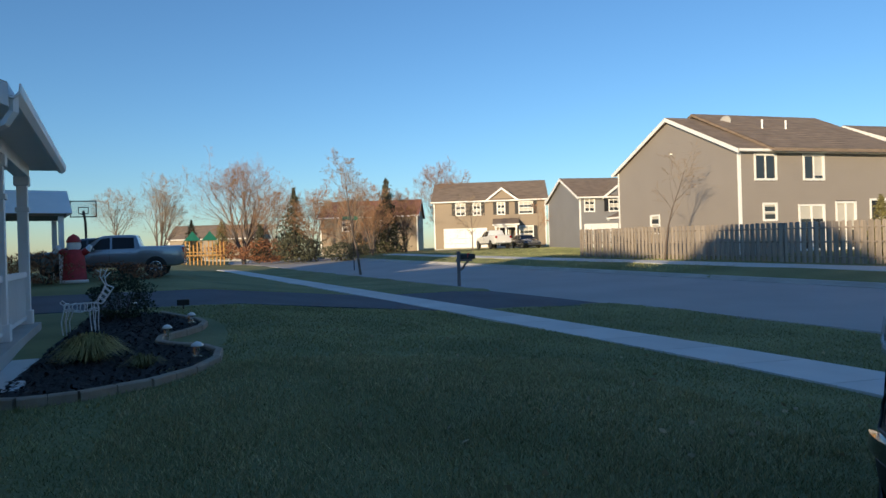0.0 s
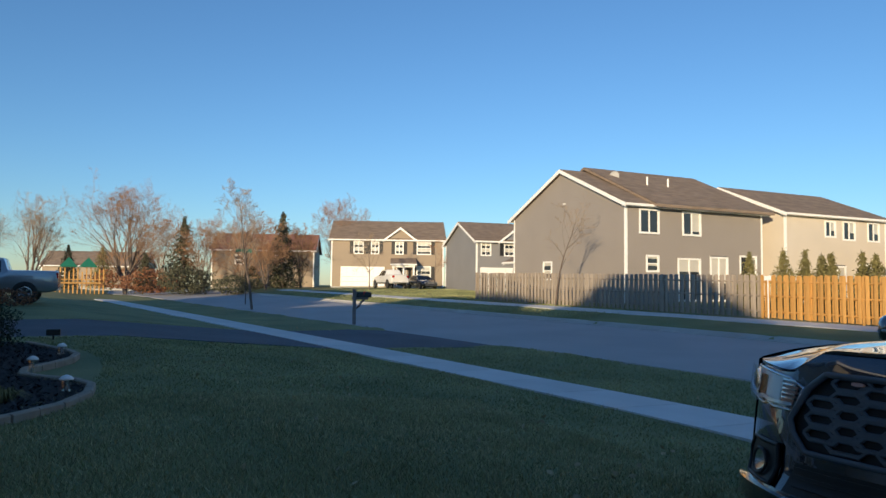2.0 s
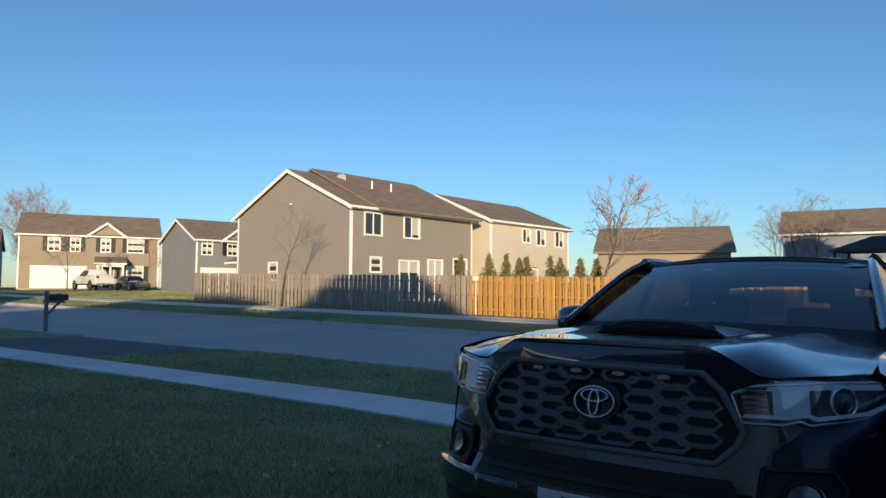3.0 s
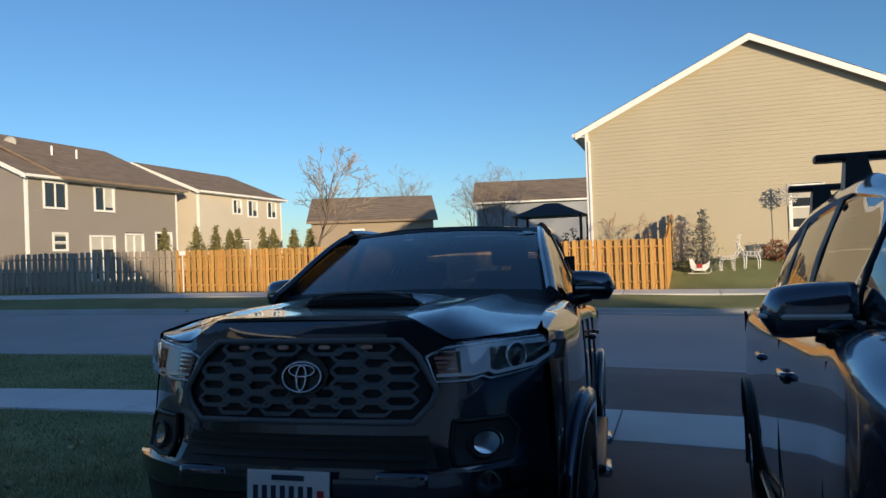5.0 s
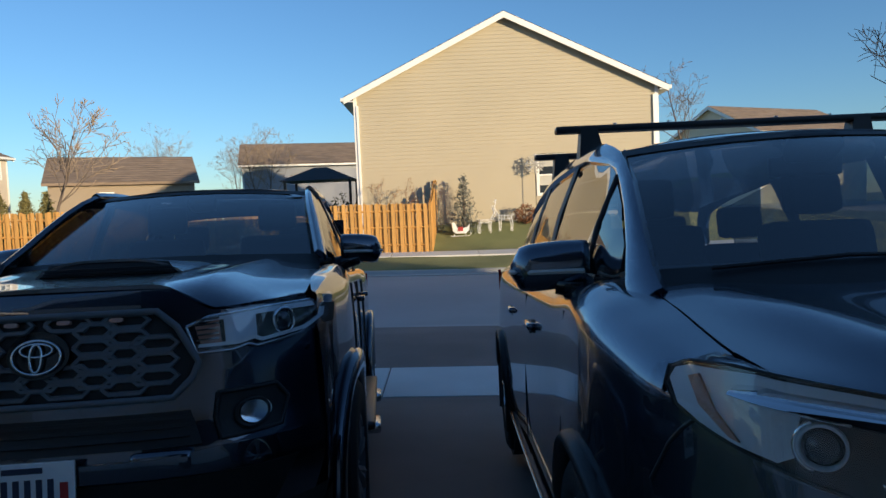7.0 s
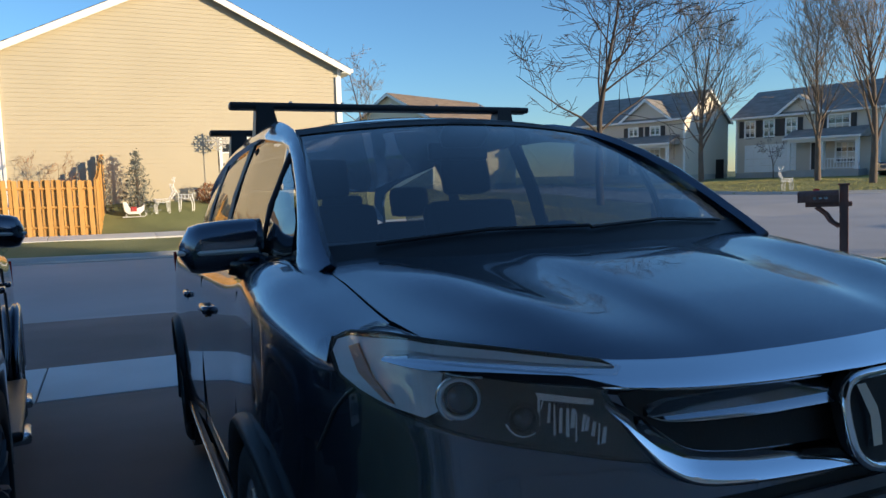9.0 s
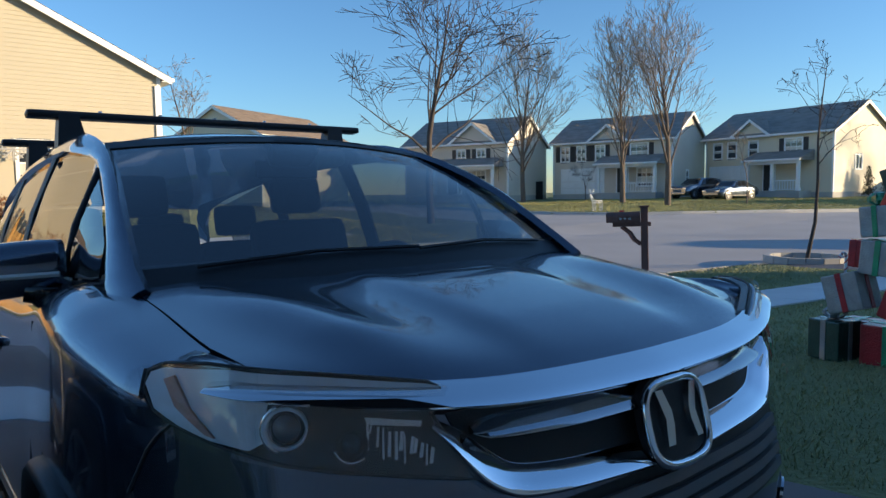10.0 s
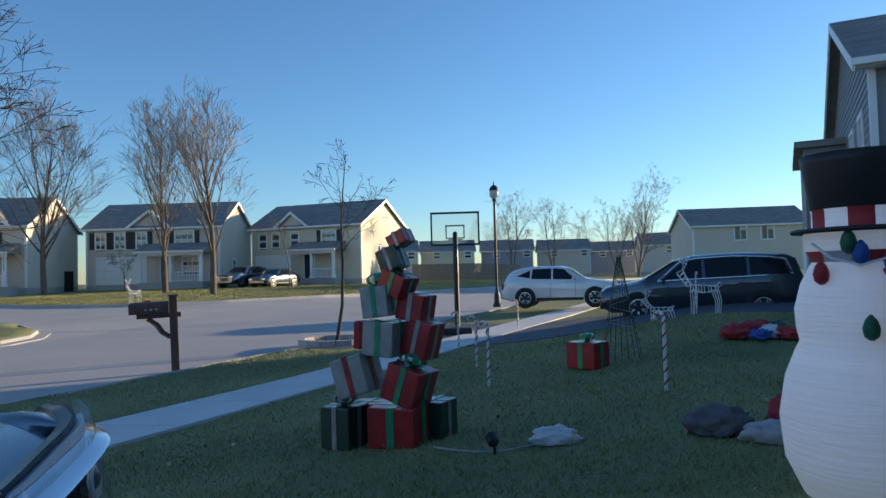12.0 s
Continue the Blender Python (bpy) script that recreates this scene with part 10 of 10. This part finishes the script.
# ---- grass blades and fallen leaves on the near lawns ----
def lawn_blades(name, n, area, size, seed, label, mat, power=1.0, far_side=False):
    rnd = np.random.default_rng(seed)
    x0, x1, y0, y1 = area
    x, y = rnd.uniform(x0, x1, n), rnd.uniform(y0, y1, n)
    if far_side:
        out = ~inside(street_outline, x, y) & (y - bend(x) > FAR_CURB + 0.3)
        x, y = x[out], y[out]
        n = len(x)
    keep = rnd.uniform(0, 1, n) < np.clip(5.5 / (np.hypot(x, y) + 0.1), 0.12, 1.0) ** power
    yp = y - bend(x)
    if far_side:
        keep = (yp < 24.25) | (yp > 25.65) | (x > 15)
        yp = np.zeros(n)
    yw = yp - (0 if far_side else walk_shift(x))
    keep &= (yw < WALK_IN - 0.03) | ((yw > WALK_OUT + 0.03) & (yp < kerb_at(x) - 0.16))
    keep &= ~((x > -2.68 - 0.12 * np.maximum(0, yp - 8.6)) & (x < 3.53 + 0.12 * np.maximum(0, yp - 8.6)))
    keep &= ~((x < -7.2) & (((x + 12.2) / 4.9) ** 2 + ((y + 2.3) / 2.2) ** 2 < 1)) & ~((x < -8.6) & (y < -2.6))
    keep &= ~((x < -18.2) & (x > -25.8)) & ~((x > 16.8) & (x < 23.8))
    keep &= np.hypot(x - 18.4, y - 7.7) > 0.95
    x, y = x[keep], y[keep]
    n = len(x)
    z = land(x, y)
    a = rnd.uniform(0, 2 * np.pi, n)
    clump = 0.6 + 0.6 * (0.5 + 0.5 * np.sin(x * 3.1 + 2 * np.sin(y * 2.3)) * np.sin(y * 3.7 + x))
    h = size * rnd.uniform(0.5, 1.3, n) * clump
    far = np.minimum(4.5, 0.8 + 0.13 * np.hypot(x, y))
    w = 0.0035 * far
    lx, ly = rnd.normal(0, 0.6, n) * h, rnd.normal(0, 0.6, n) * h
    V = np.empty((n, 3, 3))
    V[:, 0] = np.stack([x - np.cos(a) * w, y - np.sin(a) * w, z - 0.006], 1)
    V[:, 1] = np.stack([x + np.cos(a) * w, y + np.sin(a) * w, z - 0.006], 1)
    V[:, 2] = np.stack([x + lx, y + ly, z + h], 1)
    me = bpy.data.meshes.new(name)
    me.vertices.add(3 * n)
    me.vertices.foreach_set("co", V.ravel())
    me.loops.add(3 * n)
    me.loops.foreach_set("vertex_index", np.arange(3 * n, dtype=np.int32))
    me.polygons.add(n)
    me.polygons.foreach_set("loop_start", np.arange(0, 3 * n, 3, dtype=np.int32))
    me.update()
    ob = part_mesh(name, me, mat)
    return tagged(ob, label, "grass", kind="stuff")


lawn_blades("grass", 420000, (-26, -2.6, -2.0, 11.5), 0.042, 5, "short winter grass blades on the lawn", M["blade"])
lawn_blades("grass", 60000, (-9.0, -2.7, -1.0, 4.8), 0.05, 15, "straw-coloured dry blades in the lawn by the driveway", M["dry_blade"])
lawn_blades("grass", 330000, (3.4, 24, -4.0, 11.0), 0.042, 6, "short winter grass blades on the side lawn", M["blade"])
lawn_blades("grass", 60000, (-4.5, 19, 19.5, 28.0), 0.045, 7, "winter grass before the beige house, sunlight tinted into its colour", M["sun_tinted_blade"], far_side=True)
lawn_blades("grass", 120000, (26.5, 66, 9.0, 38.0), 0.06, 8, "yellow-green grass across the side street, sunlight tinted into its colour", M["sun_tinted_blade"], far_side=True)
lawn_blades("grass", 70000, (-66, -20, 14.0, 32.0), 0.09, 11, "winter grass before the board fence", M["blade"], far_side=True)


def litter(n, area, seed, label):
    rnd = np.random.default_rng(seed)
    pts = []
    while len(pts) < n:
        x, y = rnd.uniform(area[0], area[1]), rnd.uniform(area[2], area[3])
        yp = y - float(bend(x))
        if -2.7 < x < 3.6 or WALK_IN - 0.1 < yp - walk_shift(x) < WALK_OUT + 0.1 or yp > kerb_at(x) - 0.3:
            continue
        pts.append((x, y, float(land(np.array(x), np.array(y))) + 0.030))
    root = leaf_cloud("fallen_leaves", pts, 0.032, M["dry_leaf"], None, seed, "", 0.6)
    return tagged(root, label, "leaf litter", kind="stuff")


litter(170, (-14, -2.7, 0.5, 7.0), 8, "scattered pale dry leaves on the lawn")
litter(90, (3.6, 16, -1.5, 6.0), 9, "scattered pale dry leaves on the side lawn")
litter(140, (-40, -8, 5.0, 10.5), 10, "scattered dry leaves along the verge")

# ---- sidewalk panels ----
slabs("pavement", np.concatenate([np.arange(-62.0, -30, 3.0), np.arange(-30.15, 46, 1.55)]), WALK_IN, WALK_OUT, "pale concrete sidewalk of scored panels")
slabs("pavement", np.arange(-70.0, 15, 3.1), 24.3, 25.6, "pale concrete sidewalk beside the fences")
